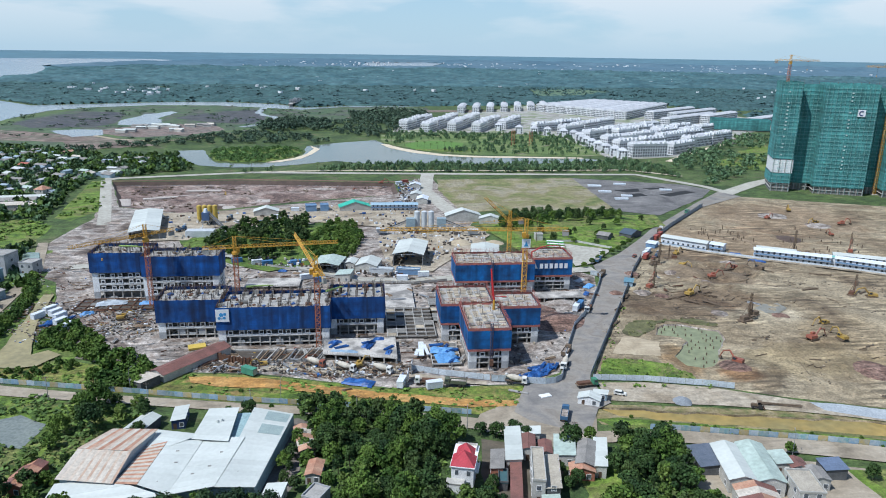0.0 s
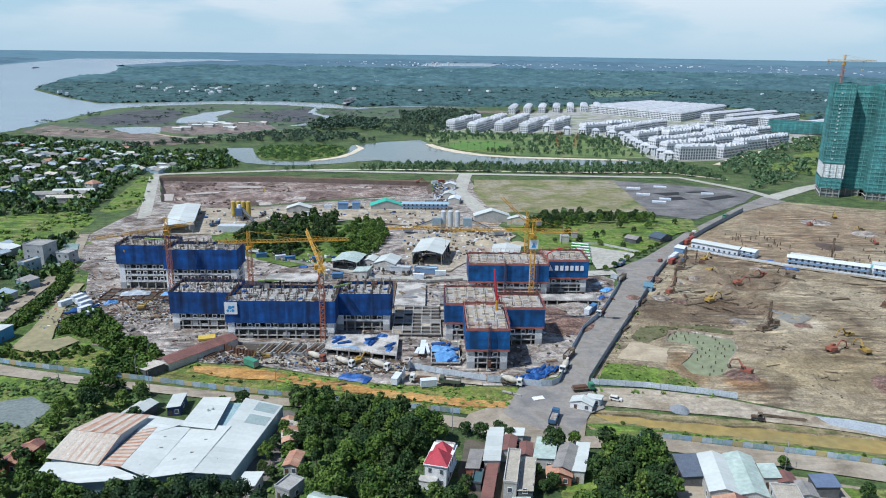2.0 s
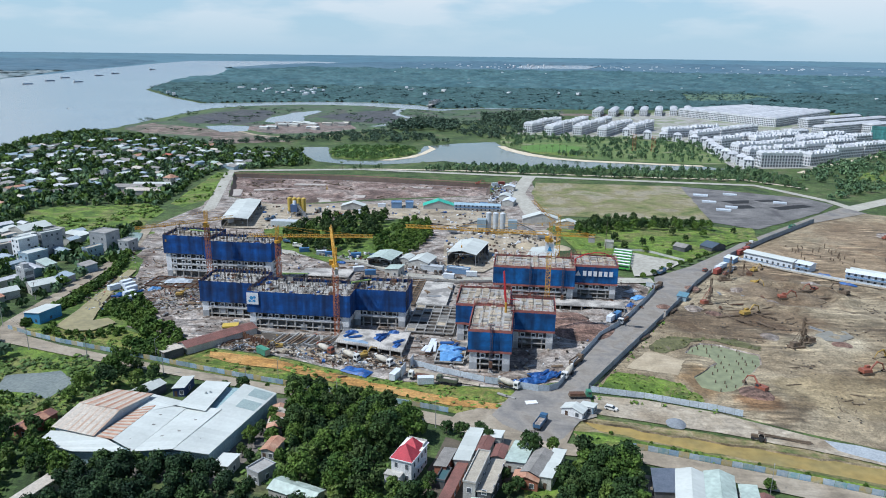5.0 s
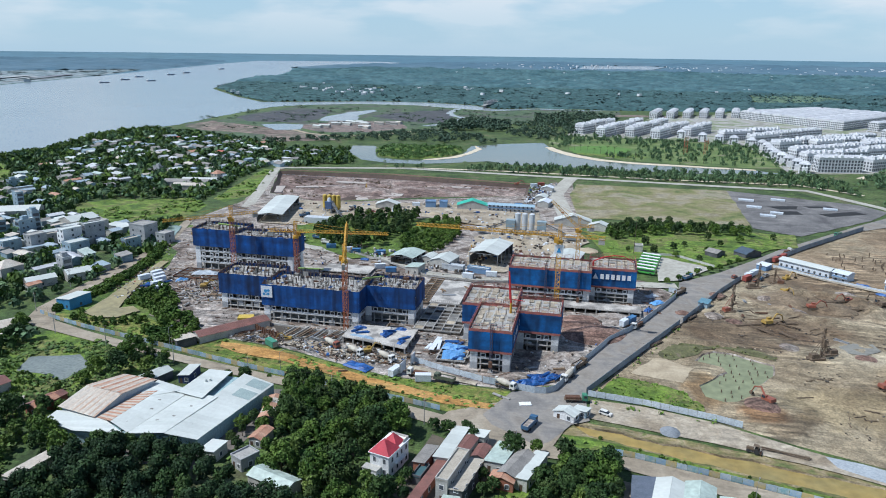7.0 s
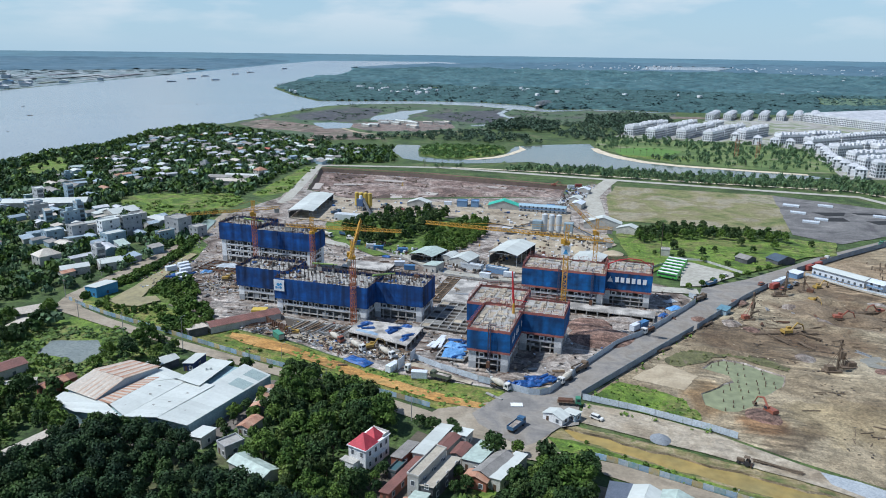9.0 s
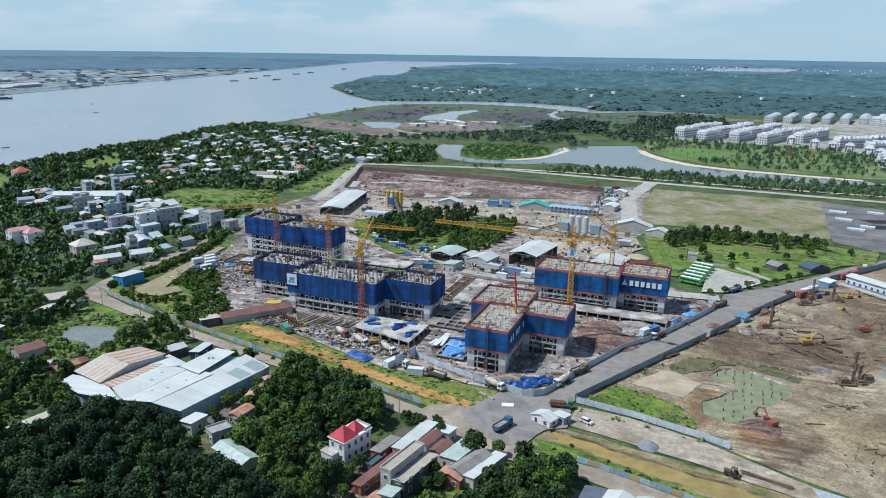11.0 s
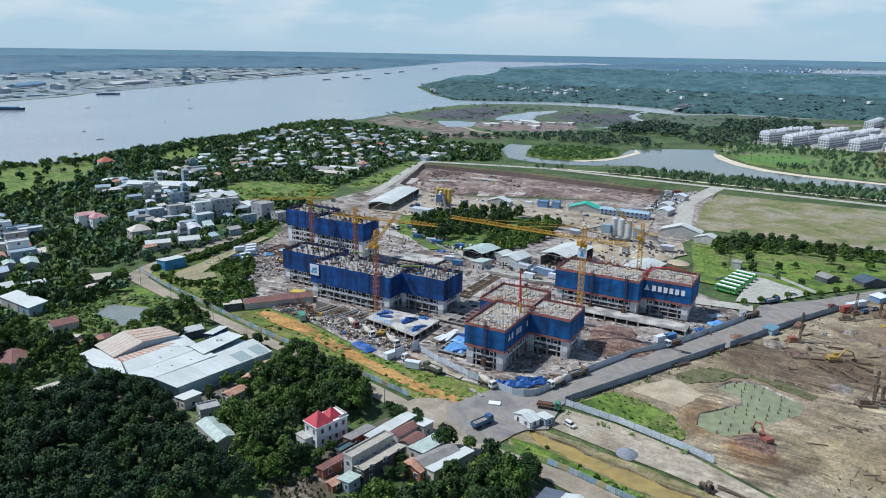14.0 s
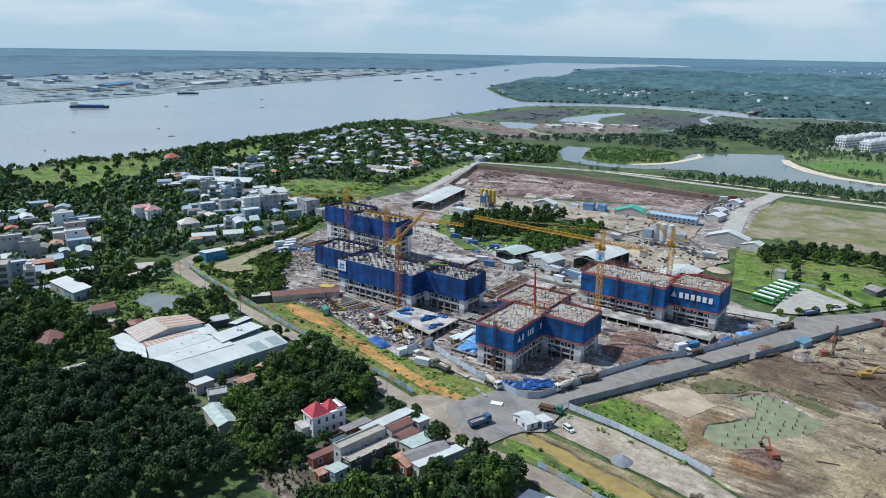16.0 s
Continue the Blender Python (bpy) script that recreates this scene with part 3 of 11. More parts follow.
flat("brown_bank", frayed([(-650, 880), (-642, 780), (-592, 745), (-476, 722), (-450, 657), (-392, 662), (-345, 690), (-385, 726), (-464, 788), (-540, 822), (-600, 850)], 20, 6, 14), 0.18, earth("bare_brown_earth", ((0.10, 0.08, 0.065), (0.175, 0.13, 0.105), (0.245, 0.19, 0.155), (0.10, 0.105, 0.07), (0.19, 0.14, 0.115)), 0.02, 0.6, clods=0.35), "bare reddish brown earth by the river", "ground")
flat("brown_field", frayed([(-90, 1180), (10, 1200), (160, 1230), (170, 1265), (0, 1250), (-90, 1215)], 25, 6, 15), 0.18, MATS["bare_brown_earth"], "bare brown field before the villas", "field")
flat("village_meadow", frayed([(-405, 241), (-380, 262), (-330, 280), (-302, 262), (-293, 215), (-305, 185), (-332, 180), (-370, 200)], 10, 2, 16), 0.05, GRASS2, "overgrown green meadow in the village", "meadow")
flat("pit_apron", frayed([(-285, 215), (-250, 160), (-236, 216), (-246, 296), (-222, 296), (-277, 321), (-319, 432), (-330, 440), (-292, 318), (-282, 285)], 10, 1, 50), 0.05, SOIL, "bare brown earth beside the excavation", "ground")
flat("pit_road", strip([(-268, 262), (-284, 312), (-326, 438), (-322, 446)], 9), 0.24, ROAD2, "pale strip of road along the excavation", "road")
flat("ditch_water", frayed([(-290, 192), (-280, 190), (-269, 163), (-262, 130), (-268, 130), (-276, 158)], 8, 0.5, 51), 0.9, mat("teal_ditch_water", (0.25, 0.32, 0.27), (0.20, 0.26, 0.22), 0.1, 0.2), "pale green water in a ditch", "ditch")
relief("ditch_bank", [(-297, 196), (-276, 198), (-262, 165), (-254, 126), (-270, 124), (-282, 156)], 0.06, GRASS, 4.0, 0.3, 0.1, 52, "grassy banks of the ditch", "bank")
flat("pit_meadow", frayed([(-338, 436), (-322, 432), (-283, 318), (-295, 275), (-310, 285)], 10, 1, 17), 0.06, GRASS2, "bright grass strip beside the excavation", "meadow")
relief("building_site", [(-203, 36), (-214, 52), (-227, 74), (-238, 110), (-248, 134), (-268, 150), (-285, 200), (-280, 280), (-225, 292), (-60, 366), (-40, 440), (-22, 440), (-8, 260), (-35, 175), (30, 145), (42, 128), (36, 104), (23, 76), (9, 53), (-2, 28), (-10, 8), (-25, 0), (-54, -1), (-76, 0), (-96, 6), (-125, 15), (-154, 19), (-190, 30)],
       0.03, SOIL, 7.0, 0.45, 0.05, 21, "uneven brown and grey earth of the building site", "ground")
relief("south_strip", [(-248, 23), (-218, 14), (-185, 6), (-131, -7), (-66, -18.5), (-48, -22), (-26, -22), (-22, -14), (-27, -2), (-54, -1), (-76, -1), (-96, 5), (-125, 14), (-154, 18), (-190, 28), (-225, 40)],
       0.04, STRIP_GRASS, 4.0, 0.3, 0.08, 22, "grassy strip along the lane", "verge")
relief("clay_track", [(-152, 14), (-138, 13), (-123, 10.5), (-102, 3.2), (-75, -5), (-51, -11), (-30, -14), (-30, -18), (-49, -17.5), (-73, -11.5), (-99, -4), (-118, 2), (-140, 5), (-150, 9)],
       0.44, ORANGE, 3.0, 0.12, 0.1, 25, "orange clay track in the grass", "track")
RIDGES = ((36, 60, 4, 1.5), (44, 62, 4, 1.8), (53, 60, 4, 1.7), (62, 58, 4, 1.5), (71, 55, 4, 1.3), (79, 46, 3.5, 1.2), (80, 36, 3.5, 1.1), (76, 22, 3.5, 1.2), (70, 12, 3, 1.3), (50, 78, 6, 1.0), (60, 84, 5, 1.2), (112, 104, 7, 1.2), (126, 96, 6, 1.0), (98, 148, 7, 1.3), (140, 120, 8, 1.1), (120, 40, 9, 0.7), (135, 60, 8, 0.8))


SAND_PAD = [(17, 24), (20.5, 31), (28.3, 41.6), (34.5, 38.5), (41.8, 34.6), (38.8, 27), (36, 20), (27, 21.5)]
GRASS_PATCH = [(4, 2), (8, 12), (13, 19), (19, 18), (27, 16), (35, 12.5), (40, 5), (41.5, -1), (37, -5.6), (27, -3.6), (14, 0)]
WEEDY = [(29, 44), (31, 50), (35, 58), (40, 60), (52, 61), (66, 60), (77, 54), (76, 49), (66, 53), (56, 58), (48, 55), (41, 46), (35, 41)]
LAID = (SAND_PAD, GRASS_PATCH, WEEDY)


def east_ground():
    """The churned clay field east of the road, cut round the pile pond."""
    poly = [(1.5, 3), (14, 29), (41, 83), (67, 136), (99, 194), (133, 239), (188, 306), (236, 348), (300, 320), (420, 270), (560, 120), (520, -140), (300, -88), (180, -54), (100, -29), (68, -18), (44, -7), (20, -1)]
    edge = frayed(poly, 9, 0.3, 26)
    hole = pile_line
    pts = [Vector(p) for p in edge] + [Vector(p) for p in hole]
    rnd = random.Random(4)
    y = -140
    while y < 350:
        x = 0
        while x < 560:
            st = 2.4 if x < 150 and y < 170 else 4.0 if x < 180 else 10.0
            px, py = x + rnd.uniform(-1.1, 1.1), y + rnd.uniform(-1.1, 1.1)
            if inside(px, py, poly) and edge_gap(px, py, edge) > 3 and not inside(px, py, hole) and edge_gap(px, py, hole) > 1.5:
                pts.append(Vector((px, py)))
            x += st
        y += 2.4 if y < 170 else 6.0
    n, m = len(edge), len(hole)
    vs, _, fs, *_ = delaunay(pts, [(n + i, n + (i + 1) % m) for i in range(m)], [list(range(n))], 1, 1e-4)
    out = []
    for v in vs:
        g = min(1.0, edge_gap(v.x, v.y, edge) / 12) * min(1.0, edge_gap(v.x, v.y, hole) / 6)
        h = noise.fractal(Vector((v.x * 0.05, v.y * 0.05, 3)), 0.6, 2.2, 6) * 1.0 + 0.35
        h += 0.5 * max(0.0, noise.noise(Vector((v.x * 0.02, v.y * 0.02, 8)))) * abs(noise.noise(Vector((v.x * 0.25, v.y * 0.25, 5))))
        for rx, ry, rr, rh in RIDGES:
            h += rh * math.exp(-((v.x - rx) ** 2 + (v.y - ry) ** 2) / rr ** 2) * (1 + 0.7 * noise.noise(Vector((v.x * 0.3, v.y * 0.3, rx))))
        d = math.hypot((v.x - 114) / 1.1, v.y - 124)               # thrown-up rim of the dug basin
        h += 2.1 * math.exp(-((d - 21) / 3.2) ** 2) * (0.7 + 0.8 * noise.noise(Vector((v.x * 0.12, v.y * 0.12, 2)))) * (0.45 if v.y < 112 else 1.0)
        if d < 17:
            h = h * 0.25 - 0.6
        if any(inside(v.x, v.y, p) for p in LAID):
            h = 0.02
        out.append((v.x, v.y, 0.05 + max(h, -0.03) * g))
    keep = []
    for f in fs:
        c = sum((vs[i] for i in f), Vector((0, 0))) / len(f)
        if not inside(c.x, c.y, hole):
            keep.append(tuple(f))
    me = bpy.data.meshes.new("clay_field")
    me.from_pydata(out, [], keep)
    me.materials.append(SOIL2)
    me.polygons.foreach_set("use_smooth", [True] * len(me.polygons))
    tagged(new("clay_field", me), "churned brown clay field with vehicle tracks", "ground", "", "structure")


east_ground()
flat("clay_puddle", frayed([(103, 64), (105, 71), (112, 76), (120, 77), (121, 70), (113, 63)], 3, 0.8, 48), 0.9, mat("grey_puddle", (0.24, 0.23, 0.19), (0.19, 0.18, 0.15), 0.1, 0.45), "shallow grey puddle on the clay", "puddle")
relief("sand_pad", frayed(SAND_PAD, 2.5, 0.7, 131), 0.3, SAND, 3.0, 0.2, 0.1, 31, "level pad of pale sand", "ground")
relief("grass_patch", frayed(GRASS_PATCH, 2.0, 0.9, 132), 0.5, GRASS2, 2.5, 0.5, 0.15, 32, "green grass patch behind the hoarding", "grass")
relief("weedy_bank", frayed(WEEDY, 2.0, 1.0, 133), 0.3, earth("weedy_clay", ((0.055, 0.05, 0.03), (0.09, 0.09, 0.04), (0.13, 0.13, 0.055), (0.15, 0.12, 0.085)), 0.15, 0.5), 2.5, 1.3, 0.15, 33, "weeds on the bank of the pond", "grass")
relief("verge_east", [(-8, -28), (2, -28), (18, -32.5), (43, -38.5), (67, -44), (97, -53), (178, -74), (300, -108), (300, -118), (180, -84), (98, -62), (80, -52), (64, -48), (40, -42), (16, -37), (-2, -35)],
       0.06, GRASS2, 4.0, 0.4, 0.1, 34, "grass verge between canal and fence", "verge")

# roads
MAIN_L = [(-26, -2), (-17, 0), (-10, 6), (0, 33), (9, 54), (23, 76), (36, 105), (44, 123), (47, 147), (71, 171), (94, 201), (116, 232), (138, 258), (193, 323), (232, 366)]
MAIN_R = [(2, -18), (0, 0), (1, 4), (14, 28), (41, 82), (67, 135), (80, 158), (99, 193), (133, 238), (188, 303), (243, 345)]
flat("main_road", MAIN_L + MAIN_R[::-1] + [(-4, -22), (-10, -34), (-14, -38), (-30, -28), (-34, -22)], 0.45, ROAD, "dusty grey asphalt road through the building sites", "road")
flat("far_road", strip([(232, 355), (250, 372), (290, 407), (340, 440), (420, 480)], 14), 0.4, ROAD2, "pale road behind the field", "road")
flat("far_road_north", strip([(240, 360), (232, 392), (215, 420), (190, 460), (120, 462), (-40, 470), (-200, 480), (-330, 446)], 9), 0.36, ROAD2, "pale road along the park", "road")
flat("inner_road", strip([(-20, 290), (-34, 380), (-28, 440), (-24, 470)], 13), 0.38, ROAD2, "pale dusty road past the excavation", "road")
flat("site_road", strip([(-250, 160), (-190, 168), (-120, 150), (-90, 128), (-60, 124), (-40, 128), (45, 140)], 9), 0.62, ROAD2, "pale concrete site road", "road")
flat("junction_dirt", [(-46, -22.5), (-30, -12), (-24, -2), (-15, -2), (-6, -26), (-10, -40), (-24, -46), (-50, -32)], 0.40, LANE, "trodden dirt at the crossing", "ground")
flat("lane", [(-18, -38), (-33, -30), (-50, -24.5), (-66, -20.5), (-131, -8), (-185, 3), (-216, 11), (-237, 18), (-247, 30), (-252, 63), (-257, 111), (-262, 150), (-285, 215),
              (-291, 214), (-269, 150), (-264, 111), (-260, 63), (-257, 30), (-250, 14), (-241, 10), (-208, 2), (-178, -4), (-129, -14.5), (-95, -20), (-68, -27), (-50, -32), (-33, -39), (-22, -45)],
     0.42, LANE, "dusty worn lane beside the fence", "lane")
flat("house_yard", frayed([(10, -50), (40, -56), (66, -64), (62, -96), (12, -98)], 6, 0.8, 53), 0.05, LANE, "trodden dirt yard between the houses", "yard")
flat("yard_grass", frayed([(-26, -52), (-14, -46), (-8, -62), (-14, -84), (-24, -92), (-30, -88), (-22, -70)], 5, 0.8, 54), 0.06, GRASS2, "bright grass beside the houses", "grass")
flat("corner_grass", frayed([(60, -64), (84, -66), (120, -78), (120, -120), (62, -108)], 6, 1, 55), 0.07, GRASS2, "rough grass beyond the houses", "grass")
flat("nursery_yard", frayed([(-61, -82), (-58.5, -77.4), (-45, -76.4), (-33, -84), (-38, -93), (-50, -92)], 4, 0.8, 62), 0.05, earth("nursery_soil", ((0.04, 0.045, 0.024), (0.085, 0.07, 0.045), (0.15, 0.12, 0.085), (0.24, 0.21, 0.165), (0.06, 0.06, 0.035)), 0.2, 0.3, grain=0.4), "rubble and bare soil of the plant nursery", "yard")
flat("garden_ground", frayed([(-240, -60), (-240, -12), (-236, 4), (-224, 10.5), (-205, 3), (-176, -6), (-160, -14), (-172, -36), (-178, -62), (-206, -66)], 6, 1.0, 151), 0.05, GRASS2, "bright green garden plots beside the lane", "garden")
flat("house_court", frayed([(-48, -38), (-30, -44), (-24, -54), (-40, -84), (-52, -72), (-50, -52)], 5, 0.6, 56), 0.04, mat("shaded_dirt", (0.12, 0.10, 0.075), (0.07, 0.065, 0.045), 0.25, 0.95, 0.3, fine=1.0), "trodden dirt between the houses", "yard")
flat("factory_yard", frayed([(-160, -36), (-134, -24), (-108, -20), (-100, -26), (-106, -60), (-112, -74), (-150, -76), (-172, -62)], 6, 0.8, 57), 0.04, mat("dark_yard", (0.11, 0.10, 0.09), (0.16, 0.14, 0.12), 0.1, 0.95, 0.2), "dark paved yard round the factory", "yard")
flat("lane_east", [(-20, -44), (-14, -37), (-2, -37), (16, -38), (40, -43.5), (64, -49), (82, -54), (180, -86), (300, -120), (300, -130), (178, -95), (75, -62), (58, -57), (36, -51), (9, -44), (-8, -44)],
     0.43, LANE, "dusty lane running east past the houses", "lane")
flat("hard_shoulder", frayed([(1.5, -16), (2, -2), (20, -3), (44, -9), (68, -20), (100, -31), (180, -56), (300, -88), (300, -95), (180, -62), (92, -38), (74, -31.5), (50, -25), (24, -20)], 8, 0.5, 35), 0.32, PALE, "pale gravel and concrete track", "track")
flat("wet_gravel", frayed([(74, -23), (84, -25), (100, -31), (150, -47), (150, -53), (100, -40), (84, -33), (76, -29)], 6, 0.6, 36), 0.36, mat("blue_grey_gravel", (0.36, 0.39, 0.41), (0.30, 0.33, 0.35), 0.2, 0.9), "blue grey gravel on the track", "gravel")
flat("batching_yard", frayed([(-236, 216), (-246, 296), (-225, 296), (-150, 308), (-62, 330), (-42, 300), (-36, 250), (-60, 240), (-140, 268), (-190, 250), (-200, 215)], 10, 1, 37), 0.75, PALE, "pale dusty yard of the concrete plant", "yard")
flat("plant_yard", frayed([(-75, 175), (-78, 215), (-55, 240), (-10, 245), (-2, 220), (-20, 178), (-34, 165), (-48, 140), (-70, 140)], 8, 1, 38), 0.75, PALE, "pale dusty yard round the silos", "yard")
flat("bus_park", [(36, 146), (38, 194), (49, 196), (68, 178), (48, 150)], 0.7, ROAD2, "grey parking yard", "yard")
flat("mid_meadow", frayed([(-205, 215), (-187, 232), (-150, 252), (-112, 262), (-95, 245), (-92, 200), (-105, 165), (-140, 145), (-190, 178)], 8, 1.5, 39), 0.72, GRASS, "green overgrown plot amid the site", "meadow")
flat("east_meadow", frayed([(-5, 250), (5, 258), (53, 275), (136, 276), (130, 240), (112, 232), (90, 202), (70, 180), (36, 198), (22, 168), (12, 170), (2, 215)], 8, 1, 40), 0.72, GRASS2, "bright green overgrown plot beside the road", "meadow")
flat("dry_field", frayed([(-18, 436), (120, 442), (112, 300), (-12, 292), (-22, 380)], 10, 1, 41), 0.2, DRY, "dry grassy field with bare patches", "field")
flat("model_yard", frayed([(117, 440), (216, 402), (230, 376), (205, 340), (140, 275), (112, 292)], 10, 1, 42), 0.3, earth("grey_slab", ((0.085, 0.08, 0.08), (0.14, 0.135, 0.13), (0.21, 0.20, 0.19)), 0.05, 0.3, 0.9, 0.2), "grey slab of a sunken structure", "yard")

# ---- the netted apartment buildings ----
RUST = mat("rusty_steel", (0.17, 0.085, 0.05), (0.11, 0.06, 0.04), 0.8, 0.7, 0.1, 0.3)
REBAR = mat("rebar_steel", (0.13, 0.11, 0.095), (0.09, 0.075, 0.065), 1.0, 0.6, 0.0, 0.5)
FRAMEW = mat("white_window_reveal", (0.70, 0.705, 0.70), (0.60, 0.60, 0.60), 0.5, 0.6)
PANE = mat("unglazed_dark_window", (0.022, 0.03, 0.042), (0.03, 0.035, 0.045), 0.5, 0.25)
BLOCKW = mat("grey_blockwork", (0.37, 0.38, 0.385), (0.28, 0.29, 0.295), 0.3, 0.9, 0.1)
PLASTER = mat("pale_plaster", (0.62, 0.625, 0.615), (0.50, 0.505, 0.50), 0.2, 0.85, 0.05)
TARP = mat("blue_tarpaulin", (0.03, 0.125, 0.36), (0.015, 0.055, 0.20), 0.5, 0.5, 0.6, fine=1.5)
TIMBER_D = mat("dark_site_timber", (0.16, 0.11, 0.075), (0.10, 0.075, 0.055), 0.8, 0.9, spread=0.3)
SIGNW = mat("white_sign_print", (0.68, 0.70, 0.72), (0.62, 0.64, 0.66), 0.5, 0.7)
SIGNB = mat("blue_sign_print", (0.05, 0.27, 0.52), (0.04, 0.22, 0.45), 0.5, 0.7)


def net_side(a, b, z0, z1, out, o, seed, sag=0.22):
    """A hanging net between two plan points, with folds, 4 cm thick."""
    (x0, y0), (x1, y1) = a, b
    d = math.hypot(x1 - x0, y1 - y0)
    n, k = max(2, int(d / 1.1)), 8
    ux, uy = (x1 - x0) / d, (y1 - y0) / d
    g = Geo(o)
    vs = []
    for t in (0.0, 0.04):
        for j in range(k + 1):
            for i in range(n + 1):
                s, h = d * i / n, z0 + (z1 - z0) * j / k
                f = noise.noise(Vector((s * 0.45 + seed, h * 0.12, seed))) * sag + noise.noise(Vector((s * 1.3, h * 0.05, seed + 9))) * sag * 0.5
                f *= 0.35 + 0.65 * math.sin(math.pi * (j / k)) if 0 < j < k else 0.3
                e = 0.0 if 0 < i < n else 0.0
                px = x0 + ux * s + uy * out * (f + t + e)
                py = y0 + uy * s - ux * out * (f + t + e)
                vs.append((px, py, h + (noise.noise(Vector((s * 0.5, seed, 3))) * 0.35 if j == k else 0)))
    m = (n + 1) * (k + 1)
    fs = []
    for j in range(k):
        for i in range(n):
            p = j * (n + 1) + i
            fs.append((p, p + 1, p + n + 2, p + n + 1))
            fs.append((m + p, m + p + n + 1, m + p + n + 2, m + p + 1))
    return g.add(vs, fs)


def window_meshes():
    f = Geo()
    f.box(-1.05, -0.16, -0.95, -0.72, 0.1, 0.95).box(0.72, -0.16, -0.95, 1.05, 0.1, 0.95).box(-0.72, -0.16, 0.62, 0.72, 0.1, 0.95).box(-0.72, -0.16, -0.95, 0.72, 0.1, -0.6)
    p = Geo().box(-0.72, -0.02, -0.6, 0.72, 0.02, 0.62)
    p.box(-0.03, -0.06, -0.6, 0.03, -0.02, 0.62)
    return f.mesh("frame", FRAMEW), p.mesh("pane", PANE)


WIN_FRAME, WIN_PANE = window_meshes()


def window_at(x, y, z, turn, parent, base):
    w = part("window", WIN_FRAME, None, parent)
    w.matrix_basis = pose(x - base[0], y - base[1], z, 0, 0, turn)
    part("pane", WIN_PANE, None, w)


def wing(parent, base, box, zn, zt, floors, rows, red, seed, style, corner=WHITE, skip=""):
    """One wing: slabs, columns, infill, windows, hung nets and the deck being shuttered. rows: levels with window rows; skip: sides joined to another wing."""
    x0, y0, x1, y1 = box
    rnd = random.Random(seed)
    o = (base[0], base[1], 0)
    deck = zt - 1.3
    levels = list(floors) + [deck]
    for z in levels:
        part("floor_slab", Geo(o).box(x0 - 0.1, y0 - 0.1, z - 0.28, x1 + 0.1, y1 + 0.1, z), CONC, parent)
    nx, ny = max(2, round((x1 - x0) / 4.1)), max(2, round((y1 - y0) / 4.1))
    for i in range(nx + 1):
        for j in range(ny + 1):
            if 0 < i < nx and 0 < j:
                continue
            cx, cy = x0 + 0.35 + (x1 - x0 - 0.7) * i / nx, y0 + 0.35 + (y1 - y0 - 0.7) * j / ny
            part("column", Geo(o).box(cx - 0.28, cy - 0.28, floors[0] - 2.5, cx + 0.28, cy + 0.28, zn + 0.6), CONC, parent)
    # set-back inner walls of the open floors; darker concrete stands in for bay shade
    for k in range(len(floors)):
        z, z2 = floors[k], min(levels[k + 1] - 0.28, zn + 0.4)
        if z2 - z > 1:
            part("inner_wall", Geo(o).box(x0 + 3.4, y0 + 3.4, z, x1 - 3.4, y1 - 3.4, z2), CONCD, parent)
    sides = {"s": ((x0, y0), (x1, y0), 0), "e": ((x1, y0), (x1, y1), 90), "n": ((x1, y1), (x0, y1), 180), "w": ((x0, y1), (x0, y0), 270)}
    for key, (a, b, turn) in sides.items():
        if key in skip:
            continue
        d = math.hypot(b[0] - a[0], b[1] - a[1])
        ux, uy = (b[0] - a[0]) / d, (b[1] - a[1]) / d
        nxn, nyn = uy, -ux
        # pale corner piers
        for s0, s1 in ((0.0, 2.9), (d - 2.9, d)):
            q = [(a[0] + ux * s + nxn * t, a[1] + uy * s + nyn * t) for s, t in ((s0, -0.25), (s1, -0.25), (s1, 0.12), (s0, 0.12))]
            low_z = rows[0] - 1.6 if len(rows) == 1 else floors[1] - 0.4
            part("corner_pier", Geo(o).prism(q, low_z, zn + 0.6), corner, parent)
            part("pier_base", Geo(o).prism(q, floors[0], low_z), BLOCKW, parent)
        # window rows
        bays = max(2, round((d - 5.8) / 4.1))
        for z in rows:
            q = [(a[0] + ux * t + nxn * v, a[1] + uy * t + nyn * v) for t, v in ((2.9, -0.1), (d - 2.9, -0.1), (d - 2.9, 0.03), (2.9, 0.03))]
            part("spandrel_wall", Geo(o).prism(q, z, z + 0.9), PLASTER, parent)
            for i in range(bays):
                s = 2.9 + (d - 5.8) * (i + 0.5) / bays
                px, py = a[0] + ux * s, a[1] + uy * s
                window_at(px + ux * (0.55 if i % 2 else -0.2), py + uy * (0.55 if i % 2 else -0.2), z + 1.6, turn, parent, base)
        # block infill in lower bays
        for z in floors[:-1] if len(rows) < 2 else floors[:1]:
            if z in rows:
                continue
            for i in range(bays):
                if rnd.random() < 0.3:
                    s = 2.9 + (d - 5.8) * (i + 0.5) / bays
                    h = rnd.choice((0.9, 1.1, 2.6))
                    q = [(a[0] + ux * (s + t) + nxn * v, a[1] + uy * (s + t) + nyn * v) for t, v in ((-1.5, -0.45), (1.5, -0.45), (1.5, -0.3), (-1.5, -0.3))]
                    part("block_infill", Geo(o).prism(q, z, z + h), BLOCKW, parent)
        # nets
        off = 0.75
        p, q = (a[0] + (nxn - ux) * off, a[1] + (nyn - uy) * off), (b[0] + (nxn + ux) * off, b[1] + (nyn + uy) * off)
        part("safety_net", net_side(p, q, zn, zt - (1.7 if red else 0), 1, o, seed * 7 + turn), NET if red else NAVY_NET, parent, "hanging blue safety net")
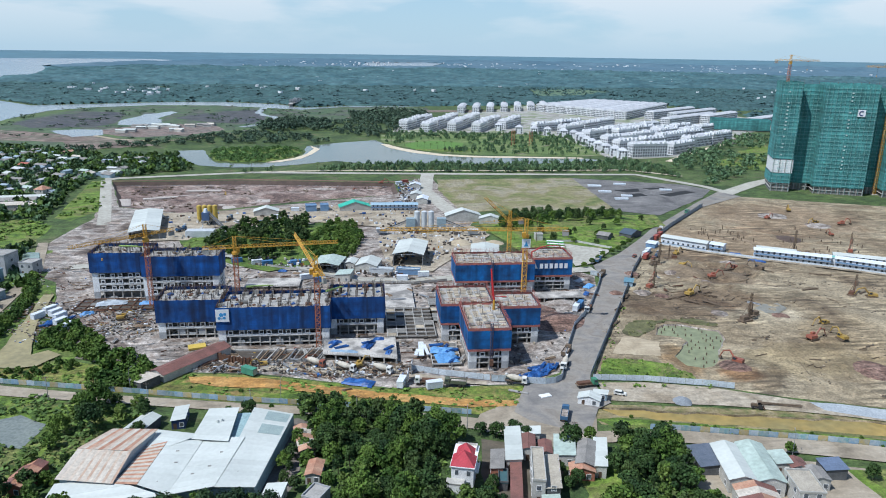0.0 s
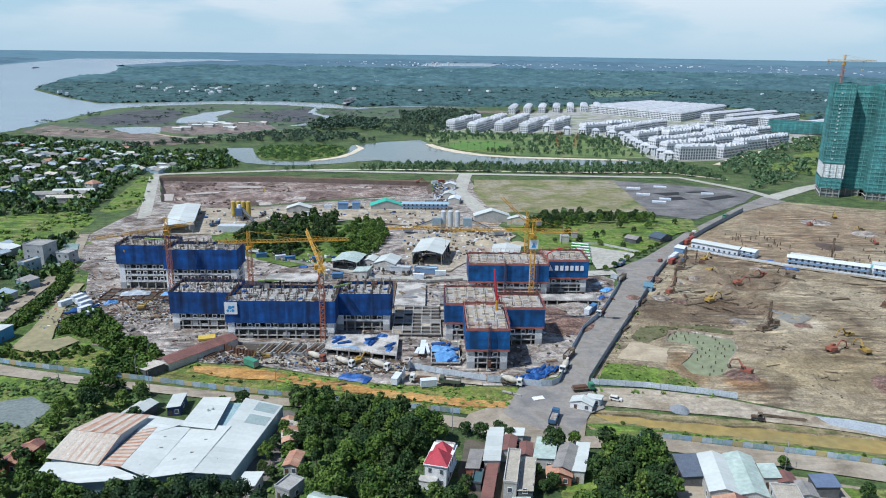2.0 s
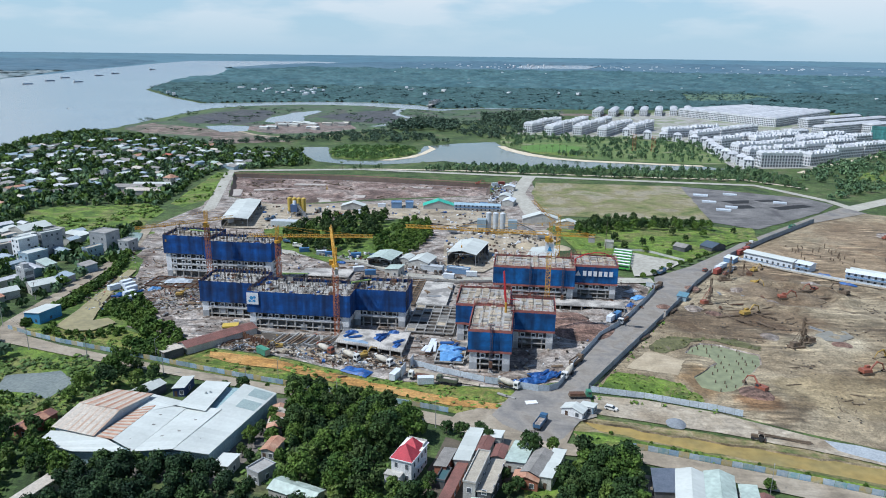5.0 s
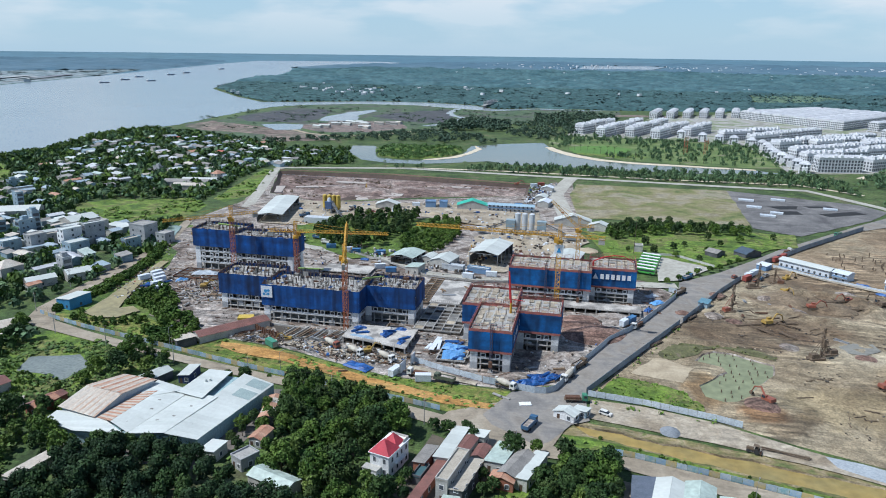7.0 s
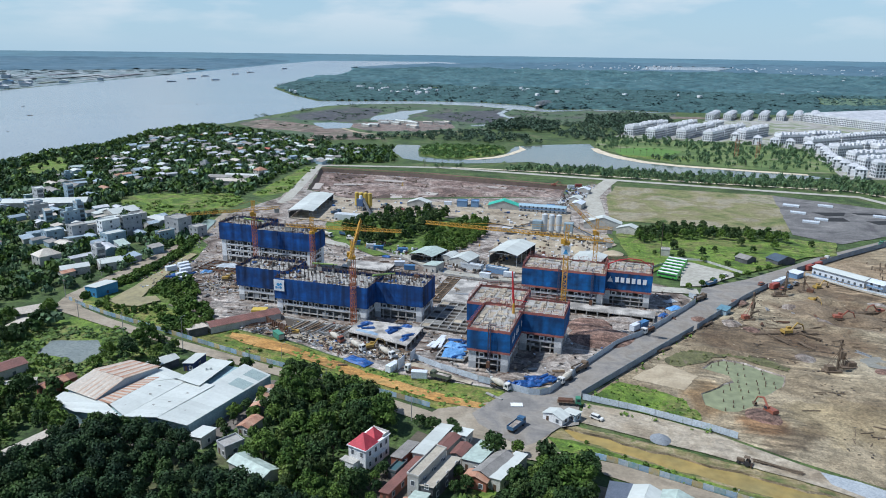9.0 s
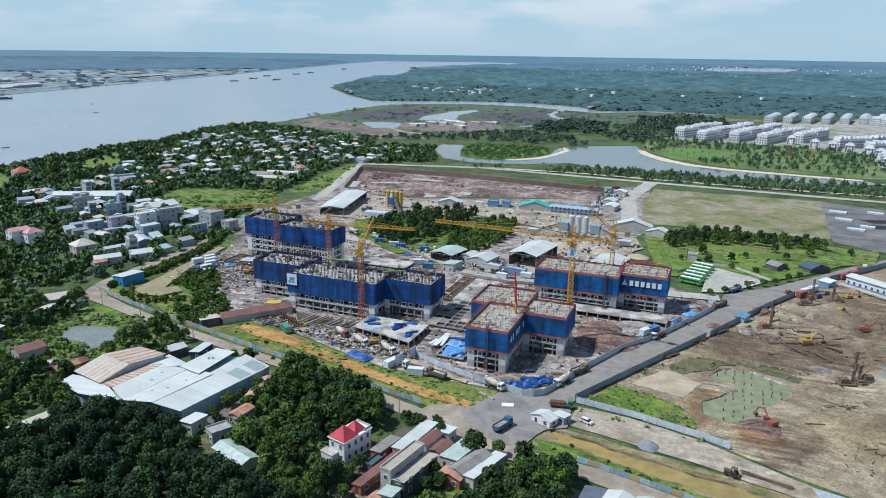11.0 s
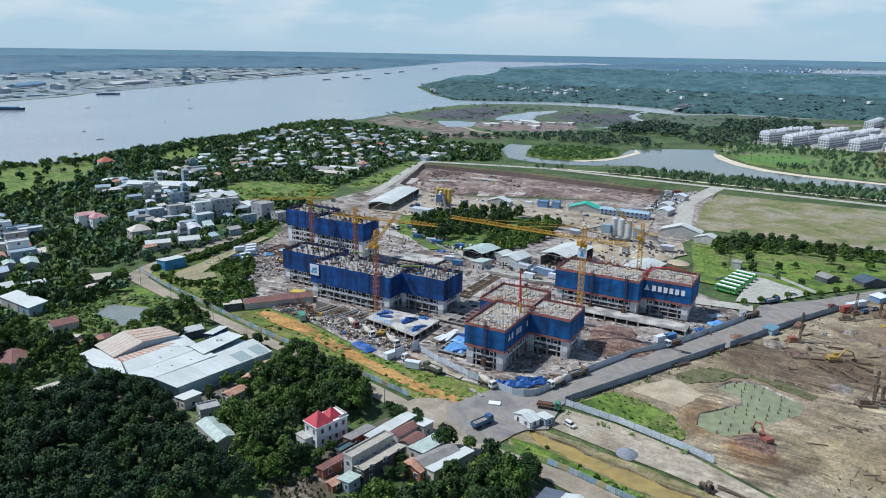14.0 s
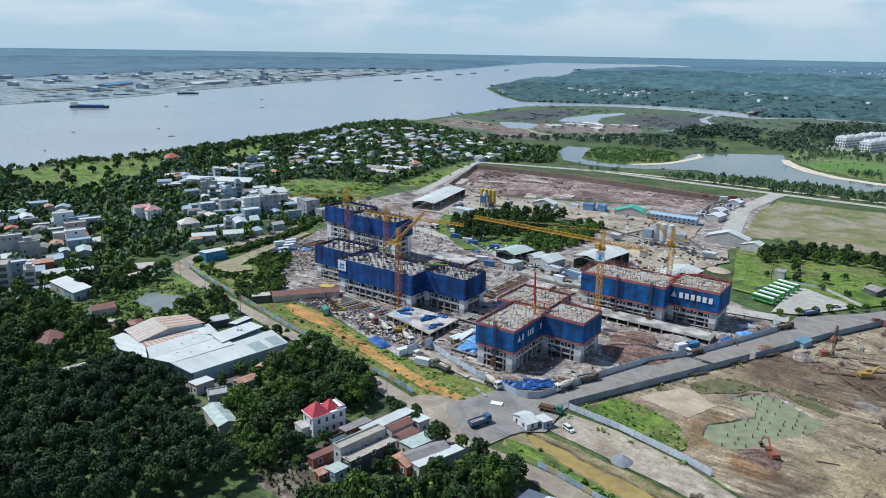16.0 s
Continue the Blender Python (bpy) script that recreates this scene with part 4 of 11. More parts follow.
        if red:
            part("red_net_band", net_side(p, q, zn - 0.95, zn - 0.02, 1, o, seed + turn, 0.15), REDNET, parent, "faded red net band")
            part("red_net_band", net_side(p, q, zt - 1.68, zt - 0.5, 1, o, seed + turn + 3, 0.15), REDNET, parent, "faded red net band")
        # scaffold poles behind the top edge
        rail = Geo(o)
        m = int(d / 2.4)
        for i in range(m + 1):
            s = d * i / m
            rail.tube((a[0] + ux * s + nxn * 0.5, a[1] + uy * s + nyn * 0.5, deck - 0.5), (a[0] + ux * s + nxn * 0.5, a[1] + uy * s + nyn * 0.5, zt + (1.7 if red else 0.7)), 0.05, n=4)
        for h in (0.1, 0.55, 1.2, 1.9) if red else (0.1, 0.55, 0.95):
            rail.tube((a[0] + nxn * 0.5, a[1] + nyn * 0.5, zt + h - 0.3), (b[0] + nxn * 0.5, b[1] + nyn * 0.5, zt + h - 0.3), 0.045, n=4)
        part("guard_rail", rail, REDNET if red else RUST, parent)
    # deck: plywood shutters, wall stubs, starter bars
    if style == "form":
        px, n = x0 + 0.5, 0
        while px < x1 - 1.6:
            py = y0 + 0.5
            while py < y1 - 1.2:
                w, l = rnd.uniform(1.6, 2.9), rnd.uniform(1.4, 3.0)
                if rnd.random() < 0.86:
                    h = rnd.choice((0.05, 0.08, 0.12, 0.2, 0.45))
                    part("plywood_shutter", Geo(o).mid(px + w / 2, py + l / 2, deck, w, l, h, rnd.uniform(-0.05, 0.05)), rnd.choice((FORM, FORM, FORM, FORM, FORM, CONC, CONCD)), parent)
                py += l + rnd.choice((0.12, 0.2, 0.5))
            px += 3.05
    bars = Geo(o)
    for i in range(nx + 1):
        for j in range(ny + 1):
            cx, cy = x0 + 0.5 + (x1 - x0 - 1) * i / nx, y0 + 0.5 + (y1 - y0 - 1) * j / ny
            hh = rnd.uniform(1.4, 3.0) if style == "bars" else rnd.uniform(0.6, 2.2)
            if style == "bars" and rnd.random() < 0.4:
                part("wall_stub", Geo(o).mid(cx + rnd.uniform(-1, 1), cy, deck, rnd.choice((0.3, 0.3, 2.6)), rnd.choice((0.3, 0.3, 2.2)), hh * rnd.uniform(0.3, 0.8)), rnd.choice((CONC, CONCD, RUST, FORM)), parent)
            for _ in range(9 if style == "bars" else 3):
                bx, by = cx + rnd.uniform(-0.5, 0.5), cy + rnd.uniform(-0.5, 0.5)
                bars.tube((bx, by, deck), (bx + rnd.uniform(-0.1, 0.1), by, deck + hh + rnd.uniform(0.5, 1.4)), 0.05, n=3)
    tagged(part("starter_steel", bars, REBAR, parent), kind="stuff")
    if style == "bars":
        for _ in range(int((x1 - x0) * (y1 - y0) / 22)):
            px, py = rnd.uniform(x0 + 1, x1 - 1.5), rnd.uniform(y0 + 1, y1 - 1.5)
            part("shutter_panel", Geo(o).mid(px, py, deck, rnd.uniform(0.7, 2.2), rnd.uniform(0.4, 2.0), rnd.uniform(0.1, 0.8), rnd.uniform(0, 3)), rnd.choice((FORM, CONC, CONCD, TARP, RUST, TIMBER_D)), parent)


def site_building(label, wings, **kw):
    bx, by = wings[0][0][0], wings[0][0][1]
    root = thing("apartment_building", label, "building", (bx, by, 0), group="buildings under construction")
    for i, (box, skip) in enumerate(wings):
        wing(root, (bx, by), box, skip=skip, seed=kw["seed"] + i, **{k: v for k, v in kw.items() if k != "seed"})
    return root


b_v = site_building("unfinished concrete apartment building wrapped in blue and red nets", [((-44.9, 13.8, -29.3, 42), ""), ((-29.3, 37.5, -12.1, 53.4), "w"), ((-52.7, 42, -31, 64), "")],
                    zn=8.7, zt=18, floors=(-0.2, 2.7, 5.6, 8.5), rows=(4.7,), red=True, seed=11, style="form", corner=PLASTER)
b_d = site_building("unfinished long apartment building with blue nets and red bands", [((-39.7, 97.7, -0.8, 116), ""), ((-0.8, 105.2, 20.8, 123), "")],
                    zn=8.8, zt=18.9, floors=(1.0, 3.3, 6.0, 8.7), rows=(4.9,), red=True, seed=21, style="form", corner=PLASTER)
b_j = site_building("unfinished concrete apartment building wrapped in dark blue nets", [((-173.1, 53, -146, 70), ""), ((-146, 42.6, -100.7, 62), ""), ((-100.7, 52.6, -77.6, 68.6), "")],
                    zn=7.6, zt=17.6, floors=(-1.0, 1.7, 4.6, 7.5), rows=(4.6,), red=False, seed=31, style="bars")
b_l = site_building("taller unfinished apartment building with white window rows under blue nets", [((-218.6, 106.6, -192, 123), ""), ((-192, 99, -156.8, 113), "")],
                    zn=13.6, zt=23.7, floors=(0.2, 4.0, 7.2, 10.4, 13.5), rows=(4.0, 7.2, 10.4), red=False, seed=41, style="bars")


def banner_marks():
    """Contractors' marks on the nets, as plain shapes."""
    o = (-39.7, 97.7, 0)
    y = 105.2 - 1.12
    for i in range(6):                      # row of plain bars in place of lettering
        x = 4.2 + i * 2.6
        part("banner_bar", Geo(o).box(x, y - 0.05, 12.6, x + 1.7, y, 15.2), SIGNW, b_d, "white printed bar on the blue net")
    t = Geo(o).add([(0.4, y - 0.05, 12.6), (3.2, y - 0.05, 12.6), (1.8, y - 0.05, 15.4), (0.4, y, 12.6), (3.2, y, 12.6), (1.8, y, 15.4)], [(0, 1, 2), (5, 4, 3), (0, 3, 4, 1), (1, 4, 5, 2), (2, 5, 3, 0)])
    part("banner_triangle", t, SIGNW, b_d, "white printed triangle on the blue net")
    o = (-44.9, 13.8, 0)
    x = -29.3 + 1.12
    for yy, w in ((18.5, 1.3), (23.0, 1.0), (24.8, 1.0), (26.6, 1.0), (33.0, 1.1)):
        part("banner_bar", Geo(o).box(x, yy, 12.2, x + 0.05, yy + w, 14.6), SIGNW, b_v, "white printed bar on the blue net")
    t = Geo(o).add([(x + q, yy, zz) for q in (0, 0.05) for yy, zz in ((15.2, 12.2), (17.6, 12.2), (16.4, 14.8))], [(0, 2, 1), (3, 4, 5), (0, 1, 4, 3), (1, 2, 5, 4), (2, 0, 3, 5)])
    part("banner_triangle", t, SIGNW, b_v, "white printed triangle on the blue net")
    o = (-173.1, 53, 0)
    y = 42.6 - 1.15
    part("sign_board", Geo(o).box(-146.6, y - 0.1, 11.6, -141.2, y, 17.0), SIGNW, b_j, "square white sign board")
    m = Geo(o)
    for cx, cz, h in ((-145.2, 13.2, 1.0), (-144.3, 14.6, 1.4), (-143.1, 13.3, 1.0), (-142.9, 14.9, 1.0), (-144.1, 13.0, 0.5)):
        m.tube((cx, y - 0.1, cz), (cx, y - 0.16, cz), h * 0.62, n=14)
    part("sign_mark", m, SIGNB, b_j, "blue round mark on the sign")


banner_marks()

# ---- trees ----
BARK = mat("grey_brown_bark", (0.12, 0.09, 0.065), (0.08, 0.06, 0.045), 2.0, 0.9, 0.3)
LEAF = mat("dark_green_leaves", (0.016, 0.041, 0.012), (0.05, 0.09, 0.022), 0.13, 0.75, spread=0.45, detail=2)
GROVE_LEAF = mat("deep_green_leaves", (0.010, 0.028, 0.012), (0.034, 0.066, 0.022), 0.13, 0.75, spread=0.45, detail=2)
LEAF2 = mat("fresh_green_leaves", (0.038, 0.082, 0.014), (0.10, 0.16, 0.026), 0.13, 0.75, spread=0.4, detail=2)
LEAF3 = mat("olive_green_leaves", (0.020, 0.045, 0.014), (0.06, 0.094, 0.025), 0.13, 0.75, spread=0.4, detail=2)
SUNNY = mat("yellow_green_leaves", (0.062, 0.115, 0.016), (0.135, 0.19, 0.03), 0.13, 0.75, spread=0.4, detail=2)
PALML = mat("palm_fronds", (0.055, 0.10, 0.028), (0.075, 0.115, 0.03), 0.3, 0.6, spread=0.3)
# slightly blued canopy: haze of the middle distance is in the colour
WOODS = mat("woodland_canopy", (0.034, 0.068, 0.042), (0.062, 0.102, 0.056), 0.05, 0.85, spread=0.4)
for _m in (LEAF, GROVE_LEAF, LEAF2, LEAF3, PALML):
    _m.node_tree.nodes["Principled BSDF"].inputs["Specular IOR Level"].default_value = 0.25


def cards(rng, n, lobes, size, level=0.0):
    """n leaf sprays as bent quads on the outside of the lobes: arrays of 4 corners each."""
    lob = np.array(lobes)
    pick = rng.choice(len(lob), n, p=lob[:, 3] ** 2 / (lob[:, 3] ** 2).sum())
    d = rng.normal(size=(n, 3))
    d[:, 2] = np.abs(d[:, 2]) * 0.95 - 0.25
    d /= np.linalg.norm(d, axis=1)[:, None]
    c = lob[pick, :3] + d * lob[pick, 3:4] * rng.uniform(0.62, 1.2, (n, 1))
    nrm = d * (1 - level) + rng.normal(size=(n, 3)) * 0.45 * (1 - level) + np.array((0, 0, level))
    nrm /= np.linalg.norm(nrm, axis=1)[:, None]
    a = np.cross(nrm, rng.normal(size=(n, 3)))
    a /= np.linalg.norm(a, axis=1)[:, None]
    b = np.cross(nrm, a)
    s = size * rng.uniform(0.6, 1.25, (n, 1))
    bend = nrm * s * rng.uniform(-0.25, 0.1, (n, 1))
    return np.stack([c - a * s - b * s * 0.55, c + a * s * 0.35 - b * s + bend, c + a * s + b * s * 0.5, c - a * s * 0.3 + b * s + bend], 1)


def quads_mesh(name, q, material):
    """A mesh of loose quads from an array (n, 4, 3)."""
    n = len(q)
    me = bpy.data.meshes.new(name)
    me.vertices.add(4 * n)
    me.vertices.foreach_set("co", q.reshape(-1).astype(np.float32))
    me.loops.add(4 * n)
    me.loops.foreach_set("vertex_index", np.arange(4 * n, dtype=np.int32))
    me.polygons.add(n)
    me.polygons.foreach_set("loop_start", np.arange(0, 4 * n, 4, dtype=np.int32))
    me.materials.append(material)
    me.update(calc_edges=True)
    return me


def tree_meshes(seed, h, r, n, material, size=0.55, tall=1.0, bare=0.35, egg=False):
    """Trunk with limbs, and a crown of uneven lobes."""
    rng = np.random.default_rng(seed)
    g = Geo()
    top = h * 0.62
    lean = rng.uniform(-0.3, 0.3, 2)
    g.tube((0, 0, -0.3), (lean[0] * 0.5, lean[1] * 0.5, h * bare), 0.045 * h * 0.5, 0.03 * h * 0.5, 7)
    g.tube((lean[0] * 0.5, lean[1] * 0.5, h * bare), (lean[0], lean[1], top), 0.03 * h * 0.5, 0.012 * h * 0.5, 6)
    lobes = [(lean[0], lean[1], h - r * tall * 0.85, r * 0.6)]
    if egg:                                     # one rounded head on a slim stem
        lobes = [(lean[0], lean[1], h - r * (0.85 + 0.42 * k), r * (0.85 - 0.06 * k * k)) for k in range(4)]
    m = 9 if egg else 19
    for i in range(m):
        a = 2.4 * i + rng.uniform(-0.5, 0.5)
        k = (i + 0.5) / m                       # from the top of the crown down to its skirt
        d = r * min(0.82, 0.25 + 0.75 * math.sqrt(k)) * rng.uniform(0.75, 1.12)
        z = h - r * tall * (0.25 + 1.35 * k) + rng.uniform(-0.12, 0.12) * r
        p = (math.cos(a) * d + lean[0], math.sin(a) * d + lean[1], z)
        lobes.append((*p, r * rng.uniform(0.20, 0.38)))
        if i % 3 == 2:
            g.tube((lean[0] * 0.5, lean[1] * 0.5, h * bare), (p[0] * 0.9, p[1] * 0.9, p[2] - 0.2), 0.012 * h, 0.005 * h, 5)
    return g.mesh("trunk", BARK), quads_mesh("crown", cards(rng, n, lobes, size), material)


def palm_meshes(seed, h, n=13, length=3.2):
    rng = np.random.default_rng(seed)
    g = Geo()
    bend = rng.uniform(-0.8, 0.8, 2)
    pts = [(bend[0] * t * t, bend[1] * t * t, h * t) for t in (0, 0.33, 0.66, 1.0)]
    for i in range(3):
        g.tube(pts[i], pts[i + 1], 0.2 - 0.03 * i, 0.17 - 0.03 * i, 6)
    q = []
    tip = Vector(pts[-1])
    for i in range(n):
        a = 2 * math.pi * i / n + rng.uniform(-0.2, 0.2)
        up = rng.uniform(-0.1, 0.9)
        d = Vector((math.cos(a), math.sin(a), 0))
        side = Vector((-d.y, d.x, 0))
        last = tip
        for k in range(1, 5):
            t = k / 4
            p = tip + d * length * t * (1 - 0.12 * t) + Vector((0, 0, length * (up * t - (0.55 + up * 0.6) * t * t)))
            w0, w1 = 0.42 * math.sin(math.pi * min(0.95, (k - 1) / 4 + 0.12)), 0.42 * math.sin(math.pi * min(0.95, t + 0.02)) + 0.03
            dr = Vector((0, 0, -0.22))
            q.append([last, last + side * w0 + dr * w0, p + side * w1 + dr * w1, p])
            q.append([last, p, p - side * w1 + dr * w1, last - side * w0 + dr * w0])
            last = p
    return g.mesh("trunk", BARK), quads_mesh("crown", np.array([[tuple(v) for v in f] for f in q]), PALML)


TREES = [tree_meshes(1, 8.5, 3.4, 1250, LEAF, 0.34), tree_meshes(2, 10.0, 4.2, 1600, LEAF, 0.36), tree_meshes(3, 7.0, 2.7, 950, LEAF2, 0.33), tree_meshes(4, 9.0, 3.0, 1150, LEAF3, 0.33, tall=1.25),
         tree_meshes(5, 6.0, 3.0, 950, LEAF2, 0.34, tall=0.8), tree_meshes(6, 11.0, 4.8, 1800, LEAF2, 0.37), tree_meshes(7, 7.5, 2.4, 900, SUNNY, 0.33, tall=1.3), tree_meshes(8, 9.5, 2.2, 850, LEAF, 0.32, tall=1.6)]
PLOT_TREES = [tree_meshes(41, 8.5, 3.0, 420, LEAF2, 0.5, tall=1.2), tree_meshes(42, 10.0, 3.4, 500, LEAF3, 0.52, tall=1.3), tree_meshes(43, 7.0, 2.6, 320, LEAF3, 0.48), tree_meshes(44, 9.0, 2.8, 400, LEAF, 0.48, tall=1.3)]
SCRUB_TREES = [tree_meshes(45, 4.5, 2.4, 300, LEAF2, 0.45, tall=0.9, bare=0.15), tree_meshes(46, 5.5, 2.2, 300, LEAF2, 0.45, tall=1.1, bare=0.2), tree_meshes(47, 3.6, 2.6, 280, LEAF2, 0.45, tall=0.7, bare=0.1)]
SLIM = [tree_meshes(11, 10.5, 2.7, 1050, GROVE_LEAF, 0.29, 1.3, 0.45, True), tree_meshes(12, 9.0, 2.4, 900, GROVE_LEAF, 0.29, 1.3, 0.45, True), tree_meshes(13, 11.5, 2.9, 1150, GROVE_LEAF, 0.29, 1.3, 0.45, True), tree_meshes(14, 9.6, 2.5, 950, LEAF, 0.29, 1.2, 0.45, True)]
BUSHES = [tree_meshes(21, 3.2, 1.9, 300, LEAF2, 0.42, 0.8, 0.15), tree_meshes(22, 2.4, 1.6, 240, LEAF2, 0.4, 0.8, 0.15)]
PALMS = [palm_meshes(31, 8.5), palm_meshes(32, 6.5, 12, 2.9), palm_meshes(33, 10.5, 14, 3.4)]
TREE_WORDS = {"grove": "slender dark green plantation tree in a dense grove", "garden": "broad leafy green tree among the houses", "site": "leafy green tree on the overgrown plot", "bush": "low bushy green shrub on the verge",
              "palm": "tall palm with drooping green fronds", "row": "leafy street tree beside the parking yard"}
TAKEN = []


def one_tree(kind, x, y, s, turn, meshes, z=0.0, word="garden"):
    t = thing(kind, TREE_WORDS[word], "tree" if kind != "shrub" else "shrub", (x, y, z), turn, group=word + " trees")
    t.scale = (s, s, s * random.uniform(0.9, 1.12))
    for nm, me in zip(("trunk", "crown"), meshes):
        new_part = new(nm, me)
        new_part.parent = t
    return t


JOINED = {}


def crown_array(me):
    co = np.empty(len(me.vertices) * 3, np.float32)
    me.vertices.foreach_get("co", co)
    return co.reshape(-1, 4, 3)


def plant(poly, gap, kinds, word, seed, scale=(0.8, 1.15), kind="tree", avoid=(), most=400, single=40):
    """Trees of these meshes over an outline, no closer than gap metres; the southernmost are things, the rest are joined."""
    rnd = random.Random(seed)
    x0, x1 = min(p[0] for p in poly), max(p[0] for p in poly)
    y0, y1 = min(p[1] for p in poly), max(p[1] for p in poly)
    put = []
    for _ in range(int((x1 - x0) * (y1 - y0) / gap / gap * 6)):
        x, y = rnd.uniform(x0, x1), rnd.uniform(y0, y1)
        if len(put) >= most or not inside(x, y, poly) or any(abs(x - a) < gap and abs(y - b) < gap and (x - a) ** 2 + (y - b) ** 2 < gap * gap for a, b in put + TAKEN):
            continue
        if any(c[0] < x < c[2] and c[1] < y < c[3] for c in avoid):
            continue
        put.append((x, y))
    TAKEN.extend(put)
    for i, (x, y) in enumerate(sorted(put, key=lambda p: p[1])):
        meshes, s, turn = rnd.choice(kinds), rnd.uniform(*scale), rnd.uniform(0, 6.28)
        if i < single:
            one_tree(kind, x, y, s, turn, meshes, word=word)
        else:
            JOINED.setdefault((word, meshes[1].materials[0].name), []).append((meshes[1], x, y, s, turn))


def join_trees():
    """The trees past those that stand as things, one mesh for each kind of plot and leaf."""
    for (word, leaf), rows in JOINED.items():
        out = []
        for me, x, y, s, turn in rows:
            q = crown_array(me)
            c, d = math.cos(turn), math.sin(turn)
            out.append(np.stack([(q[..., 0] * c - q[..., 1] * d) * s + x, (q[..., 0] * d + q[..., 1] * c) * s + y, q[..., 2] * s], -1))
        tagged(new(word + "_trees", quads_mesh(word + "_trees", np.concatenate(out), MATS[leaf])), {"grove": "dense canopy of the dark plantation grove", "garden": "leafy crowns of trees among the houses", "site": "leafy crowns on the overgrown plot", "bush": "low shrubs on the verge"}[word], "trees", "", "stuff")


def canopy(name, spots, n, h, r, size, material, label, seed, category="woods", level=0.0):
    """Many far trees as one mesh: at each spot a small uneven crown of n sprays."""
    rng = np.random.default_rng(seed)
    tpl = []
    for k in range(5):
        lobes = [(0, 0, 0.62, 0.42)] + [(math.cos(a) * 0.55, math.sin(a) * 0.55, rng.uniform(0.3, 0.62), rng.uniform(0.28, 0.44)) for a in rng.uniform(0, 6.28, 6)]
        tpl.append(cards(rng, n, lobes, size, level))
    out = []
    for i, (x, y) in enumerate(spots):
        q = tpl[i % 5].copy()
        a = rng.uniform(0, 6.28)
        c, s = math.cos(a), math.sin(a)
        rr = r * rng.uniform(0.55, 1.5)
        hh = h * rng.uniform(0.7, 1.1) * (0.55 + 0.5 * rr / r)
        qx, qy = q[..., 0] * c - q[..., 1] * s, q[..., 0] * s + q[..., 1] * c
        bx, by, bz = bend(x, y)
        out.append(np.stack([qx * rr + bx, qy * rr + by, q[..., 2] * hh + bz], -1))
    return tagged(new(name, quads_mesh(name, np.concatenate(out), material)), label, category, "", "stuff")


def canopy_sheet(name, poly, step, h, material, label, seed, without=(), gaps=0.0, lump=0.02):
    """Far woods as one closed roof of crowns: a jittered grid of uneven tops that comes down to the ground at its edge and in clearings."""
    rng = np.random.default_rng(seed)
    x0, x1 = min(p[0] for p in poly), max(p[0] for p in poly)
    y0, y1 = min(p[1] for p in poly), max(p[1] for p in poly)
    nx, ny = int((x1 - x0) / step) + 2, int((y1 - y0) / step) + 2
    gx = x0 + (np.arange(nx)[None, :] + rng.uniform(-0.35, 0.35, (ny, nx))) * step
    gy = y0 + (np.arange(ny)[:, None] + rng.uniform(-0.35, 0.35, (ny, nx))) * step

    def mask(p):
        m = np.zeros((ny, nx), bool)
        for (ax, ay), (bx, by) in zip(p, p[1:] + p[:1]):
            if ay != by:
                m ^= ((gy < ay) != (gy < by)) & (gx < ax + (bx - ax) * (gy - ay) / (by - ay))
        return m

    ok = mask(list(poly))
    for w in without:
        ok &= ~mask(list(w))
    up = rng.uniform(0.5, 1.1, (ny, nx))
    ids, co, top = -np.ones((ny, nx), int), [], []
    core = ok.copy()
    core[1:-1, 1:-1] &= ok[:-2, 1:-1] & ok[2:, 1:-1] & ok[1:-1, :-2] & ok[1:-1, 2:]
    inner = core.copy()
    inner[1:-1, 1:-1] &= core[:-2, 1:-1] & core[2:, 1:-1] & core[1:-1, :-2] & core[1:-1, 2:]
    for j, i in zip(*np.nonzero(ok)):
        x, y = float(gx[j, i]), float(gy[j, i])
        k = noise.noise(Vector((x * lump, y * lump, seed)))
        z = h * float(up[j, i]) * (0.75 + 0.5 * k) * (1.0 if inner[j, i] else 0.55) if core[j, i] and not (gaps and noise.noise(Vector((x * lump * 0.25, y * lump * 0.45, seed + 4))) < gaps - 0.6) else -0.2
        bx, by, bz = bend(x, y)
        ids[j, i] = len(co)
        co.append((bx, by, bz + z))
    a, b, c, d = ids[:-1, :-1], ids[:-1, 1:], ids[1:, 1:], ids[1:, :-1]
    q = np.stack([a, b, c, d], -1)[(a >= 0) & (b >= 0) & (c >= 0) & (d >= 0)]
    tri = np.concatenate([q[:, (0, 1, 2)], q[:, (0, 2, 3)]])
    me = bpy.data.meshes.new(name)
    me.from_pydata(co, [], tri.tolist())
    me.materials.append(material)
    me.polygons.foreach_set("use_smooth", [True] * len(me.polygons))
    me.update()
    return tagged(new(name, me), label, "woods", "", "stuff")


def spots_in(polys, gap, seed, without=(), keep=1.0, clump=0.0):
    rnd = random.Random(seed)
    got = []
    for poly in polys:
        x0, x1 = min(p[0] for p in poly), max(p[0] for p in poly)
        y0, y1 = min(p[1] for p in poly), max(p[1] for p in poly)
        y = y0
        while y < y1:
            x = x0
            while x < x1:
                px, py = x + rnd.uniform(-0.5, 0.5) * gap, y + rnd.uniform(-0.5, 0.5) * gap
                ok = rnd.random() < keep and (not clump or noise.noise(Vector((px * clump, py * clump, seed))) > -0.05)
                if ok and inside(px, py, poly) and not any(inside(px, py, w) for w in without):
                    got.append((px, py))
                x += gap
            y += gap
    return got

